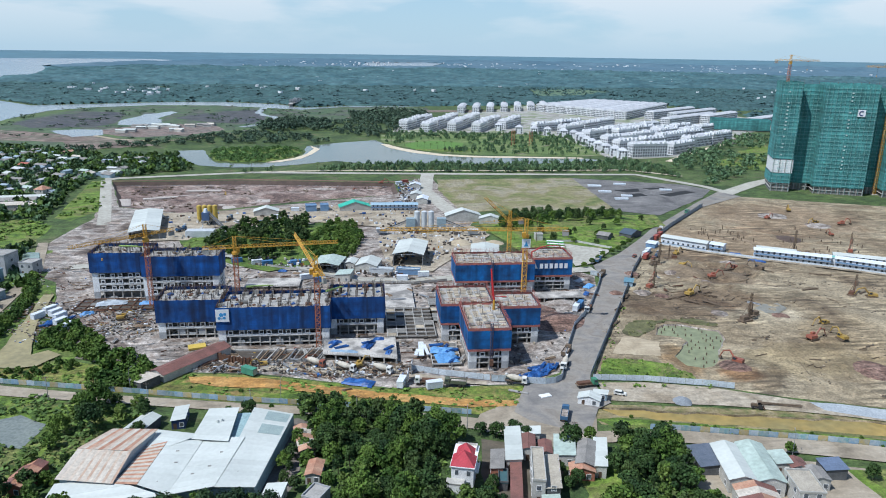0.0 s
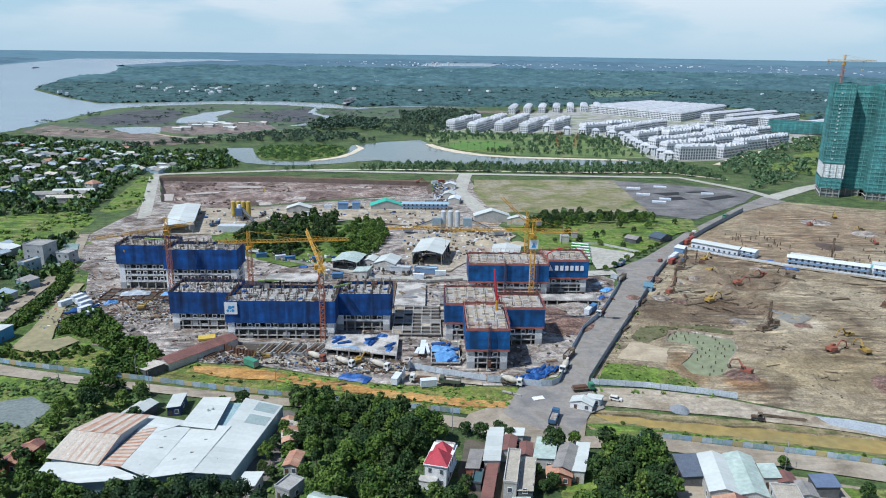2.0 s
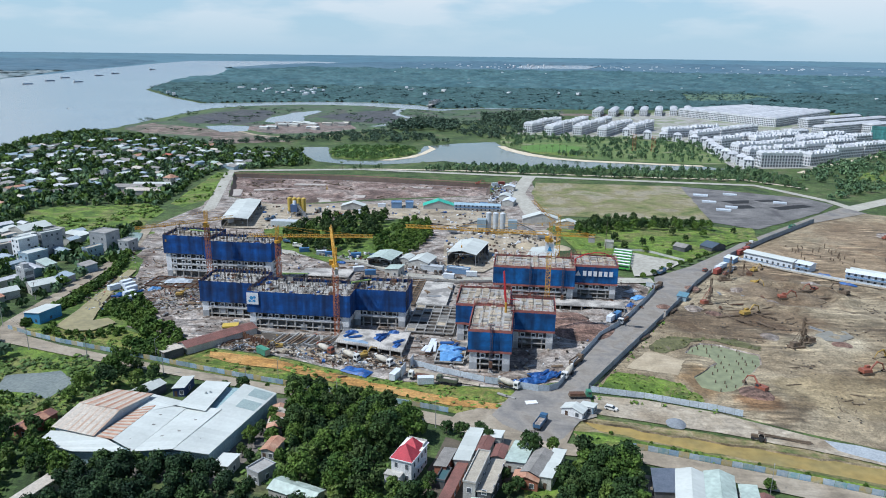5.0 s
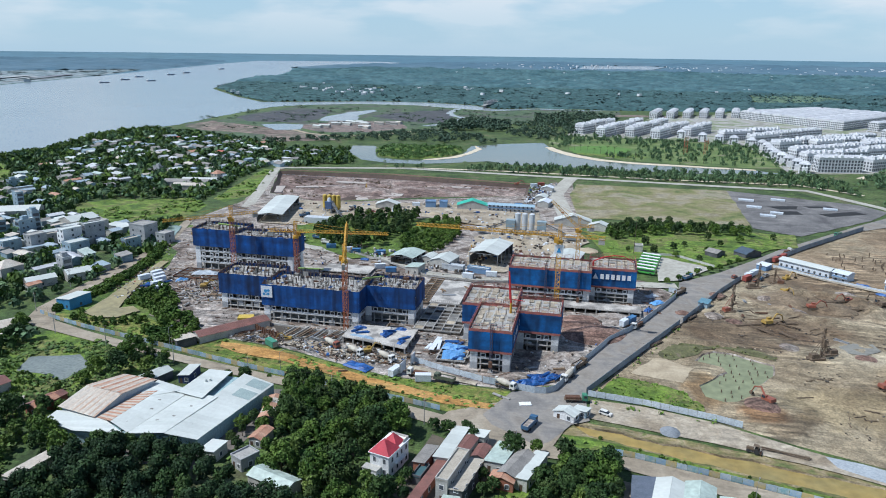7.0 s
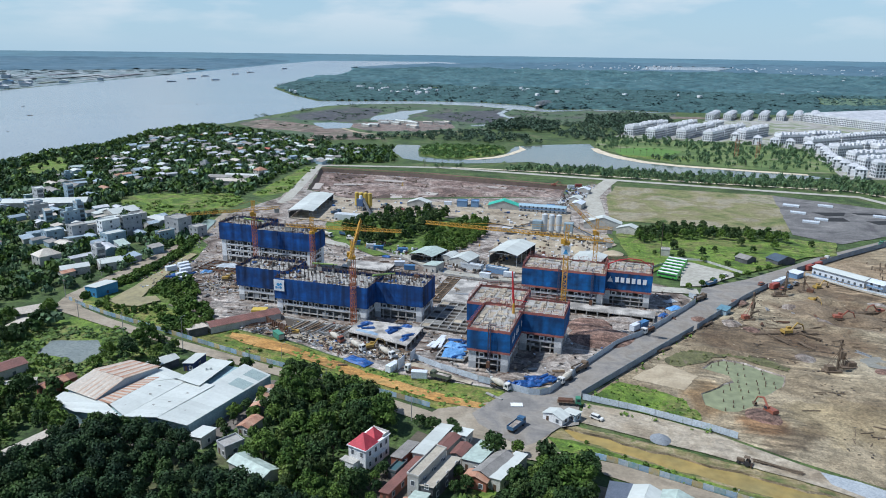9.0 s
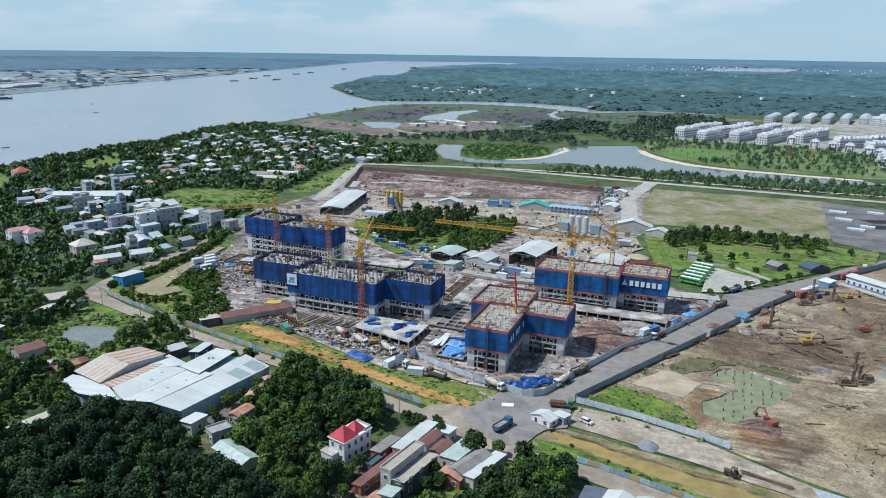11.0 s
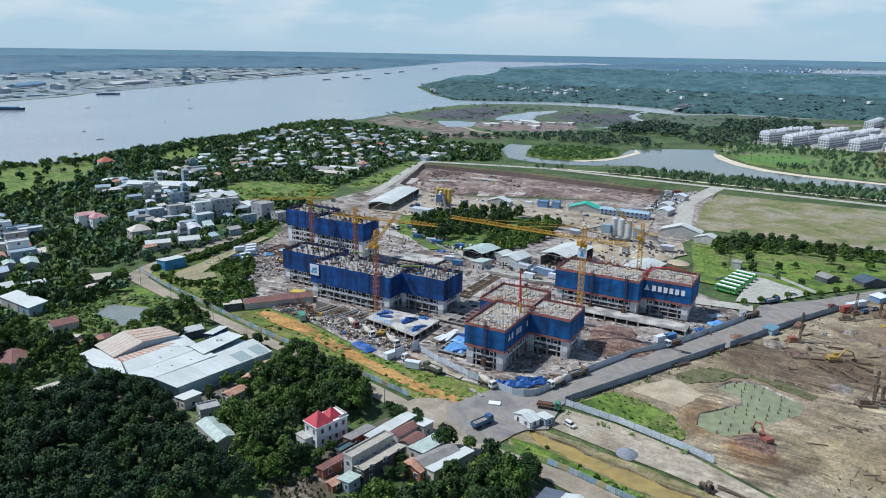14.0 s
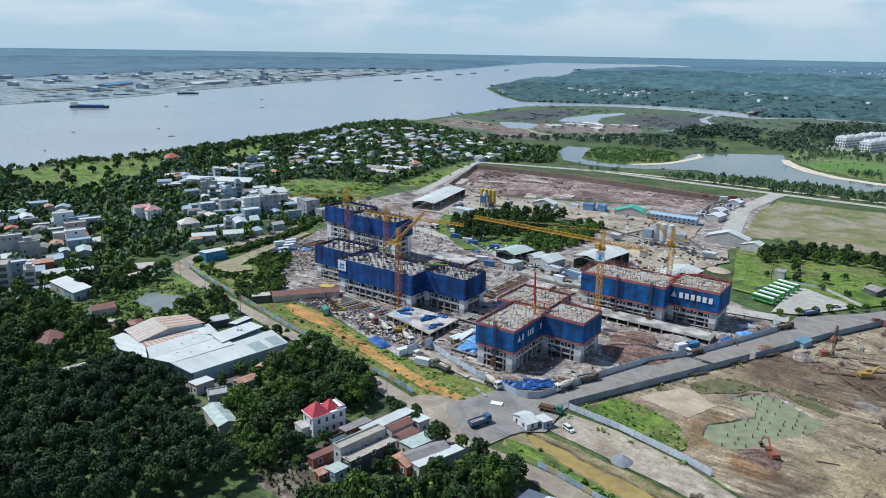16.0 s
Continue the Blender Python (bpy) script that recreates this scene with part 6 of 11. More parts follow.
# ---- the green netted tower and the low netted block behind ----
def green_tower():
    root = thing("high_rise_tower", "tall unfinished tower wrapped in green safety nets", "building", (284, 372, 0), math.radians(-22))
    volumes = ((0, 0, 17, 34, 98.5), (17, 15, 36, 34, 96), (36, 0, 78, 34, 97.5), (78, 14, 92, 34, 94), (92, 0, 132, 34, 97))
    rnd = random.Random(5)
    for i, (x0, y0, x1, y1, h) in enumerate(volumes):
        part("concrete_core", Geo().box(x0 + 1.2, y0 + 1.2, 0, x1 - 1.2, y1 - 1.2, h - 2), CONCD, root)
        for z in (3.4, 6.6, 9.9, 13.2, h - 2.4):
            part("floor_slab", Geo().box(x0 + 0.3, y0 + 0.3, z - 0.25, x1 - 0.3, y1 - 0.3, z), CONC, root)
        lowz = 6.5 if i != 0 else 30.0
        for a, b in (((x0, y0), (x1, y0)), ((x1, y0), (x1, y1)), ((x1, y1), (x0, y1)), ((x0, y1), (x0, y0))):
            d = math.hypot(b[0] - a[0], b[1] - a[1])
            for k in range(2):
                z0, z1 = lowz + (h - lowz) * k / 2, lowz + (h - lowz) * (k + 1) / 2 - 0.05
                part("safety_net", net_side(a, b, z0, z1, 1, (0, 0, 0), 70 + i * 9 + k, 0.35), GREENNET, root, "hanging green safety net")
            if i == 0:
                part("safety_net", net_side(a, b, 8, 17, 1, (0, 0, 0), 90 + i, 0.35), GREENNET, root, "hanging green safety net")
                part("finished_wall", Geo().box(min(a[0], b[0]) + .5, min(a[1], b[1]) + .5, 17.2, max(a[0], b[0]) - .5 + 1.2, max(a[1], b[1]) - .5 + 1.2, 29.5), WHITE, root)
        for cx in np.arange(x0 + 1.5, x1, 5.0):
            part("column", Geo().box(cx - 0.4, y0 + 0.3, 0, cx + 0.4, y0 + 1.1, lowz + 0.5), CONC, root)
        if i in (0, 2, 4):
            m = (x0 + x1) / 2
            for z in np.arange(20, h - 6, 3.3):
                if rnd.random() < 0.75:
                    part("net_patch", Geo().box(m - 0.7 + 4 * (i - 2) / 4, y0 - 0.6, z, m + 0.7 + 4 * (i - 2) / 4, y0 - 0.45, z + 1.2), mat("pale_net_opening", (0.40, 0.50, 0.48), (0.30, 0.42, 0.40), 0.3), root)
        grid, top = Geo(), (h - 1 if i % 2 == 0 else h - 3)
        for z in np.arange(8, top, 3.3):
            grid.box(x0, y0 - 0.62, z, x1, y0 - 0.5, z + 0.16)
        for x in np.arange(x0 + 1.5, x1, 3.6):
            grid.box(x - 0.08, y0 - 0.64, 1.0, x + 0.08, y0 - 0.52, top)
        part("scaffold", grid, mat("dusty_scaffold", (0.16, 0.34, 0.33), (0.22, 0.38, 0.37), 0.3, 0.7), root, "dusty scaffold lines over the net")
    part("sign_board", Geo().box(63, -0.9, 70, 69, -0.66, 76), SIGNW, root, "white square sign")
    g = Geo()
    for k in range(10):
        a0, a1 = math.radians(50 + k * 26), math.radians(50 + (k + 1) * 26)
        g.bar((66 + 1.8 * math.cos(a0), -0.9, 73 + 1.8 * math.sin(a0)), (66 + 1.8 * math.cos(a1), -0.9, 73 + 1.8 * math.sin(a1)), 0.7)
    part("sign_mark", g, mat("navy_print", (0.03, 0.05, 0.15)), root, "dark round mark on the sign")
    for x in np.arange(2, 130, 6):
        part("edge_pole", Geo().tube((x, 0.5 if x < 17 or 36 < x < 78 or x > 92 else 15.5, 91), (x, 0.5 if x < 17 or 36 < x < 78 or x > 92 else 15.5, 99.4), 0.12, n=4), RUST, root)
    low_net = thing("netted_building", "low unfinished block behind green nets", "building", (480, 890, 0), math.radians(-20))
    part("core", Geo().box(1, 1, 0, 89, 29, 16), CONCD, low_net)
    for a, b in (((0, 0), (90, 0)), ((90, 0), (90, 30)), ((90, 30), (0, 30)), ((0, 30), (0, 0))):
        part("safety_net", net_side(a, b, 2, 19, 1, (0, 0, 0), 61, 0.3), GREENNET, low_net)


green_tower()

# ---- hoardings, walls and lane fences ----
HOARD = mat("pale_blue_grey_hoarding", (0.42, 0.47, 0.51), (0.34, 0.39, 0.43), 0.2, 0.6, 0.2, wave=("X", 1.4), spread=0.07)
# darker copy of the hoarding: shade on its face is in the colour
HOARD_SHADE = mat("dark_blue_grey_hoarding", (0.21, 0.26, 0.31), (0.16, 0.20, 0.245), 0.2, 0.6, 0.2, wave=("X", 1.4), spread=0.1)
HOARD_W = mat("white_blue_hoarding", (0.52, 0.57, 0.61), (0.44, 0.49, 0.53), 0.2, 0.6, 0.2, wave=("X", 1.4), spread=0.06)
MURAL = [mat("mural_blue", (0.20, 0.33, 0.46), (0.34, 0.40, 0.42), 0.9, 0.8, spread=0.2), mat("mural_ochre", (0.42, 0.33, 0.13), (0.36, 0.34, 0.26), 0.7, 0.8, spread=0.2), mat("mural_grey", (0.38, 0.42, 0.44), (0.24, 0.32, 0.38), 0.9, 0.8, spread=0.2), mat("mural_teal", (0.16, 0.30, 0.33), (0.33, 0.38, 0.37), 0.8, 0.8, spread=0.2)]
STEELP = mat("galvanised_post", (0.40, 0.41, 0.42), (0.32, 0.33, 0.34), 0.5, 0.5, 0, 0.6)


def fence(line, h, step, material, label, name="hoarding", z=0.0, post=True):
    """Panels and posts along a line of plan points."""
    root = thing(name, label, "fence", (*line[0], z), kind="structure")
    o = (*line[0], 0)
    k = 0
    for (x0, y0), (x1, y1) in zip(line, line[1:]):
        d = math.hypot(x1 - x0, y1 - y0)
        n = max(1, round(d / step))
        ux, uy = (x1 - x0) / d, (y1 - y0) / d
        for i in range(n):
            s0, s1 = d * i / n + 0.04, d * (i + 1) / n - 0.04
            j = noise.noise(Vector((x0 + s0, y0, 1))) * 0.08
            q = [(x0 + ux * s + uy * t, y0 + uy * s - ux * t) for s, t in ((s0, -0.04 + j), (s1, -0.04 - j), (s1, 0.04 - j), (s0, 0.04 + j))]
            part("panel", Geo(o).prism(q, 0.05, h + j), material[k % len(material)] if isinstance(material, list) else material, root)
            if post:
                (k % 4 == 0) and part("post", Geo(o).box(x0 + ux * s0 - 0.07, y0 + uy * s0 - 0.07, -0.3, x0 + ux * s0 + 0.07, y0 + uy * s0 + 0.07, h + 0.15), STEELP, root)
            k += 1
    return root


fence([(-38, 2.2), (-30, 0.8), (-25, -0.6), (-18, -2.0), (-14, -1.4), (-11, 1.0), (-9, 6), (-3.4, 22.6), (0.2, 32.2), (9, 53.5), (18, 67.5), (23, 76.3), (36, 104.5), (43, 121), (43.5, 127), (40, 130)], 2.6, 3.0, HOARD, "pale grey metal hoarding along the building site", z=0.4)
fence([(0.4, 1.6), (13.6, 28.2), (41, 82.2)], 2.6, 3.0, HOARD_SHADE, "grey metal hoarding beside the road, shade in its colour", z=0.4)
fence([(42.5, 84.8), (67, 135.2), (81, 160.5)], 2.6, 3.0, HOARD_SHADE, "grey metal hoarding beside the road, shade in its colour", z=0.4)
fence([(100, 195), (133.4, 238.6), (188.4, 305)], 3.0, 4.0, HOARD_SHADE, "metal hoarding beside the road, shade in its colour", z=0.4)
fence([(0.9, 0.6), (20, -1.9), (44, -7.8), (52, -10.6)], 2.4, 3.0, HOARD_W, "white blue metal hoarding along the track", z=0.3)
fence([(-67.5, 13.5), (-65.4, 12.8), (-54.7, 8.3), (-38.4, 3.0)], 2.4, 2.6, HOARD_W, "pale hoarding in front of the building", z=0.3)
fence([(-250, 24), (-235, 18.6), (-218, 13.6), (-185, 6.2), (-131, -6.6), (-66, -18.6), (-49, -22.2)], 2.0, 3.2, MURAL, "low lane fence of painted blue and ochre panels", name="lane_fence", z=0.2, post=False)
fence([(9, -36.6), (16, -37.6), (40, -43.0), (64, -48.6), (82, -53.6), (130, -69), (200, -92)], 2.0, 3.2, MURAL, "low lane fence of painted blue and ochre panels", name="lane_fence", z=0.2, post=False)
fence([(22, 176), (36, 199), (50, 199.5), (70, 181)], 1.4, 3.5, mat("whitewashed_fence", (0.5, 0.5, 0.47), (0.4, 0.4, 0.37), 0.3, 0.9), "low pale fence round the parking yard", name="yard_fence", z=0.7)
# edging wall of the excavation and of the site road
fence([(-319, 433), (-200, 439.5), (-58, 423)], 1.0, 6.0, mat("reddish_edge_wall", (0.36, 0.22, 0.17), (0.30, 0.19, 0.15), 0.2, 0.9), "low reddish wall along the excavation", name="edge_wall", post=False)
fence([(-150, 160), (-120, 144), (-88, 122), (-60, 119), (-42, 123)], 1.3, 5.0, CONC, "low concrete wall beside the site road", name="edge_wall", z=0.6, post=False)


def lamp_post(x, y, turn, h=8.5, z=0.3):
    root = thing("street_lamp", "slim grey street lamp on a tall pole", "street lamp", (x, y, z), turn, "street lamps")
    part("pole", Geo().tube((0, 0, 0), (0, 0, h), 0.11, 0.07, 8), STEELP, root)
    part("arm", Geo().tube((0, 0, h), (1.6, 0, h + 0.4), 0.05, 0.05, 6), STEELP, root)
    part("lamp_head", Geo().mid(1.8, 0, h + 0.32, 0.7, 0.25, 0.14), STEELP, root)


def power_pole(x, y, h=9.5, z=0.3):
    root = thing("utility_pole", "concrete utility pole with a crossarm", "utility pole", (x, y, z), group="lane poles")
    part("pole", Geo().tube((0, 0, 0), (0, 0, h), 0.17, 0.1, 8), CONC, root)
    part("crossarm", Geo().box(-0.9, -0.06, h - 0.7, 0.9, 0.06, h - 0.58), RUST, root)
    for sx in (-0.8, 0, 0.8):
        part("insulator", Geo().tube((sx, 0, h - 0.58), (sx, 0, h - 0.3), 0.06), CONCD, root)


POLES = [(-52, -33), (-88, -23.5), (-124, -16.5), (-160, -9), (-196, -1.5), (-226, 5), (-254, 26), (-263, 60), (-266, 100), (-20, -46)]
for p in POLES:
    power_pole(*p)
for x, y in ((47, -56.5), (82, -57), (120, -68), (-115, -8), (-170, 4)):
    lamp_post(x, y, 1.2)
for (x0, y0), (x1, y1) in zip(POLES[:8], POLES[1:9]):
    for sx in (-0.8, 0.8):
        g = Geo()
        pts = [(x0 + sx + (x1 - x0) * t / 6, y0 + (y1 - y0) * t / 6, 9.3 - 0.8 * math.sin(math.pi * t / 6)) for t in range(7)]
        g.add([(a + 0.025 * dx, b, c + 0.025 * dz) for a, b, c in pts for dx, dz in ((-1, -0.6), (1, -0.6), (0, 1))],
              [(3 * k + j, 3 * k + (j + 1) % 3, 3 * k + 3 + (j + 1) % 3, 3 * k + 3 + j) for k in range(6) for j in range(3)])
        solid("power_cable", g, mat("black_cable", (0.02, 0.02, 0.02)), "sagging black power cable between poles", "cable", "power cables")

# ---- tower cranes and booms ----
CRANE_Y = mat("crane_yellow", (0.55, 0.30, 0.03), (0.46, 0.25, 0.03), 0.5, 0.5, spread=0.08)
CRANE_R = mat("crane_red_oxide", (0.36, 0.12, 0.05), (0.28, 0.095, 0.045), 0.5, 0.6, spread=0.08)
RED = mat("signal_red_paint", (0.48, 0.025, 0.03), (0.38, 0.02, 0.025), 0.5, 0.45)
BLACK = mat("black_rubber", (0.02, 0.02, 0.02), (0.03, 0.03, 0.03), 1.0, 0.8)


def lattice(p, q, w, step, r, tri=False):
    """An open lattice girder between two points: chords, rungs and diagonals."""
    p, q = Vector(p), Vector(q)
    d = (q - p).normalized()
    side = d.cross(Vector((0, 0, 1)))
    side = Vector((1, 0, 0)) if side.length < 0.1 else side.normalized()
    up = side.cross(d).normalized()
    c = [side * w / 2, -side * w / 2, up * w * 0.9] if tri else [side * w / 2 + up * w / 2, -side * w / 2 + up * w / 2, -side * w / 2 - up * w / 2, side * w / 2 - up * w / 2]
    g = Geo()
    n = max(2, int((q - p).length / step))
    for o in c:
        g.tube(p + o, q + o, r, n=4)
    for i in range(n):
        a, b = p.lerp(q, i / n), p.lerp(q, (i + 1) / n)
        for k in range(len(c)):
            o1, o2 = c[k], c[(k + 1) % len(c)]
            g.tube(a + o1, b + o2, r * 0.7, n=3)
            g.tube(a + o1, a + o2, r * 0.7, n=3)
    return g


def tower_crane(x, y, h, deg, jib, lower, label, z=0.0, back=14, rise=0.0):
    root = thing("tower_crane", label, "tower crane", (x, y, z), group="tower cranes")
    part("foundation", Geo().box(-2.6, -2.6, -0.5, 2.6, 2.6, 0.6), CONC, root)
    part("mast", lattice((0, 0, 0.6), (0, 0, h - 3), 1.9, 2.1, 0.13), lower, root)
    a = math.radians(deg)
    dx, dy = math.cos(a), math.sin(a)
    part("slewing_ring", Geo().tube((0, 0, h - 3), (0, 0, h - 1.8), 1.5, n=12), CRANE_Y, root)
    part("tower_head", lattice((0, 0, h - 1.8), (0, 0, h + 5.5), 1.3, 1.8, 0.12), CRANE_Y, root)
    part("jib", lattice((dx * 1.5, dy * 1.5, h), (dx * jib, dy * jib, h + rise), 1.4, 1.9, 0.12, True), CRANE_Y, root)
    part("counter_jib", lattice((-dx * 1.0, -dy * 1.0, h), (-dx * back, -dy * back, h), 1.5, 1.9, 0.12, True), CRANE_Y, root)
    part("counterweight", Geo().mid(-dx * (back - 1.5), -dy * (back - 1.5), h - 2.2, 2.6, 1.4, 2.4, a), CONC, root)
    cab = part("operator_cab", Geo().mid(dx * 1.2 - dy * 1.7, dy * 1.2 + dx * 1.7, h - 2.4, 1.8, 1.5, 2.1, a), CRANE_Y, root)
    part("windscreen", Geo().mid(dx * 2.12 - dy * 1.7, dy * 2.12 + dx * 1.7, h - 1.7, 0.1, 1.3, 1.1, a), GLASS_D, cab)
    for t in (0.45, 0.85):
        part("tie_rod", Geo().tube((0, 0, h + 5.4), (dx * jib * t, dy * jib * t, h + rise * t + 1.2), 0.07, n=4), CRANE_Y, root)
    part("tie_rod", Geo().tube((0, 0, h + 5.4), (-dx * (back - 2), -dy * (back - 2), h + 1.2), 0.07, n=4), CRANE_Y, root)
    part("trolley", Geo().mid(dx * jib * 0.6, dy * jib * 0.6, h + rise * 0.6 - 0.5, 1.4, 1.2, 0.5, a), CRANE_R, root)
    part("hoist_rope", Geo().tube((dx * jib * 0.6, dy * jib * 0.6, h + rise * 0.6 - 0.5), (dx * jib * 0.6, dy * jib * 0.6, h + rise * 0.6 - 7), 0.04, n=3), BLACK, root)
    part("hook_block", Geo().mid(dx * jib * 0.6, dy * jib * 0.6, h + rise * 0.6 - 8, 0.5, 0.5, 1.0, a), CRANE_Y, root)
    return root


GLASS_D = mat("dark_cab_glass", (0.03, 0.04, 0.05), (0.04, 0.05, 0.06), 1.0, 0.15)
tower_crane(-186.9, 91.4, 36, 221, 34, CRANE_R, "red and yellow tower crane beside the netted building")
tower_crane(-143.5, 74.8, 34, 8, 46, CRANE_R, "yellow tower crane with a long level jib")
tower_crane(-104.8, 37.8, 35, 108, 38, CRANE_R, "tower crane with a rusty red mast", rise=5)
c4 = tower_crane(-14.7, 56.9, 45, 177, 64, CRANE_Y, "yellow tower crane carrying a white sign board", back=19)
part("sign_board", Geo().box(-1.9, -1.4, 37.5, 1.9, -1.2, 41.5), SIGNW, c4, "white board with a plain mark")
part("sign_mark", Geo().add([(-1.0, -1.5, 38.2), (1.0, -1.5, 38.2), (0, -1.5, 40.6), (-1.0, -1.42, 38.2), (1.0, -1.42, 38.2), (0, -1.42, 40.6)], [(0, 1, 2), (5, 4, 3), (0, 3, 4, 1), (1, 4, 5, 2), (2, 5, 3, 0)]), SIGNB, c4, "blue triangle mark")
tower_crane(-8, 126, 33, 190, 15, CRANE_Y, "yellow luffing tower crane behind the long building", back=8, rise=13)
tower_crane(300, 392, 116, 350, 26, CRANE_R, "high tower crane on the green tower", z=0)
tower_crane(372, 350, 112, 180, 28, CRANE_Y, "high yellow tower crane on the green tower", z=0)


def placing_boom():
    root = thing("concrete_placing_boom", "bright red concrete placing boom on the roof", "boom", (-32, 35, 16.7))
    part("pedestal", Geo().tube((0, 0, 0), (0, 0, 4.5), 0.55, 0.45, 10), CRANE_Y, root)
    part("lower_arm", Geo().tube((0, 0, 4.5), (-1.3, 1.2, 17.5), 0.42, 0.32, 8), RED, root)
    part("upper_arm", Geo().tube((-1.3, 1.2, 17.5), (-0.6, 0.2, 6.0), 0.28, 0.24, 8), RED, root)
    part("end_hose", Geo().tube((-0.6, 0.2, 6.0), (5.5, 1.2, 5.2), 0.2, 0.16, 8), RED, root)
    b = thing("concrete_placing_boom", "red arched concrete boom lying over the roof", "boom", (0.4, 107.5, 17.6))
    part("pedestal", Geo().tube((0, 0, 0), (0, 0, 3.0), 0.5, 0.4, 10), RED, b)
    pts = [(0, 0, 3), (5, 1.5, 5.0), (10, 3, 5.6), (15, 4.5, 5.0), (20, 6, 1.6)]
    for i, (p, q) in enumerate(zip(pts, pts[1:])):
        part("arm_section", Geo().tube(p, q, 0.32 - 0.04 * i, 0.3 - 0.04 * i, 8), RED, b)
    for x, y, turn in ((-196, 112, 0.1), (-128, 66, 0.4), (-96, 62, 0.9)):
        g = thing("concrete_placing_boom", "pale green folded concrete boom on the deck", "boom", (x, y, 22.4 if x < -190 else 16.3), turn)
        gm = mat("pale_green_paint", (0.30, 0.42, 0.12), (0.24, 0.34, 0.10), 0.5, 0.5)
        part("pedestal", Geo().tube((0, 0, 0), (0, 0, 2.6), 0.5, 0.4, 8), BLACK, g)
        part("arm_section", Geo().tube((0, 0, 2.6), (-10, 0, 3.6), 0.4, 0.3, 8), gm, g)
        part("arm_section", Geo().tube((-10, 0, 3.2), (2, 0.6, 2.2), 0.3, 0.25, 8), gm, g)


placing_boom()
for x, y, h in ((107, 690, 22), (131, 690, 20)):
    r = thing("lattice_gate_tower", "red lattice tower of the park gate", "tower", (x, y, 0))
    part("mast", lattice((0, 0, 0), (0, 0, h), 4, 3, 0.12), CRANE_R, r)

# ---- machines and vehicles ----
YEL = mat("machine_yellow", (0.38, 0.25, 0.05), (0.26, 0.17, 0.05), 0.7, 0.5, spread=0.1)
ORG = mat("machine_orange", (0.30, 0.095, 0.055), (0.21, 0.075, 0.05), 0.7, 0.5, spread=0.1)
TRUCKW = mat("lorry_white", (0.66, 0.66, 0.63), (0.55, 0.54, 0.50), 0.6, 0.5)
TRUCKB = mat("lorry_blue", (0.05, 0.12, 0.22), (0.04, 0.10, 0.18), 0.6, 0.5)
TRUCKG = mat("lorry_green", (0.06, 0.22, 0.13), (0.05, 0.18, 0.11), 0.6, 0.5)
DRUM = mat("dusty_mixer_drum", (0.52, 0.48, 0.40), (0.42, 0.38, 0.31), 0.6, 0.7)
MUD = mat("mud_caked_steel", (0.15, 0.11, 0.075), (0.11, 0.08, 0.055), 0.8, 0.9)


def excavator(x, y, deg, paint, label, reach=7.5, z=0.4, s=1.0):
    root = thing("excavator", label, "excavator", (x, y, z), math.radians(deg), "site machines")
    root.scale = (s, s, s)
    for sy in (-1.15, 1.15):
        g = Geo()
        prof = [(-2.0, 0.1), (2.0, 0.1), (2.4, 0.5), (2.1, 0.95), (-2.1, 0.95), (-2.4, 0.5)]
        n = len(prof)
        g.add([(px, sy - 0.32, pz) for px, pz in prof] + [(px, sy + 0.32, pz) for px, pz in prof], [tuple(reversed(range(n))), tuple(range(n, 2 * n))] + [(i, (i + 1) % n, n + (i + 1) % n, n + i) for i in range(n)])
        part("track", g, MUD, root)
    part("undercarriage", Geo().box(-1.2, -0.9, 0.4, 1.2, 0.9, 1.1), MUD, root)
    part("engine_house", Geo().add([(-2.6, -1.4, 1.15), (1.2, -1.4, 1.15), (1.2, 1.4, 1.15), (-2.6, 1.4, 1.15), (-2.4, -1.3, 2.3), (1.0, -1.3, 2.2), (1.0, 1.3, 2.2), (-2.4, 1.3, 2.3)], [(0, 3, 2, 1), (4, 5, 6, 7), (0, 1, 5, 4), (1, 2, 6, 5), (2, 3, 7, 6), (3, 0, 4, 7)]), paint, root)
    cab = part("cab", Geo().box(-0.1, 0.35, 1.15, 1.6, 1.4, 3.0), paint, root)
    part("cab_window", Geo().box(1.6, 0.45, 1.9, 1.66, 1.3, 2.85).box(0.1, 1.4, 1.9, 1.4, 1.46, 2.85), GLASS_D, cab)
    part("boom", Geo().tube((0.9, -0.2, 1.6), (reach * 0.45, -0.2, 4.6), 0.36, 0.34, 6).tube((reach * 0.45, -0.2, 4.6), (reach * 0.78, -0.2, 3.7), 0.34, 0.24, 6), paint, root)
    part("stick", Geo().tube((reach * 0.78, -0.2, 3.9), (reach * 0.95, -0.2, 1.1), 0.24, 0.18, 6), paint, root)
    part("bucket", Geo().add([(reach * 0.86, -0.75, 1.1), (reach * 1.02, -0.75, 1.2), (reach * 0.98, -0.75, 0.25), (reach * 0.82, -0.75, 0.3), (reach * 0.86, 0.35, 1.1), (reach * 1.02, 0.35, 1.2), (reach * 0.98, 0.35, 0.25), (reach * 0.82, 0.35, 0.3)], [(0, 1, 2, 3), (7, 6, 5, 4), (0, 4, 5, 1), (1, 5, 6, 2), (2, 6, 7, 3)]), MUD, root)
    part("ram", Geo().tube((0.9, -0.2, 1.2), (reach * 0.36, -0.2, 3.6), 0.1, 0.08, 5), STEELP, root)


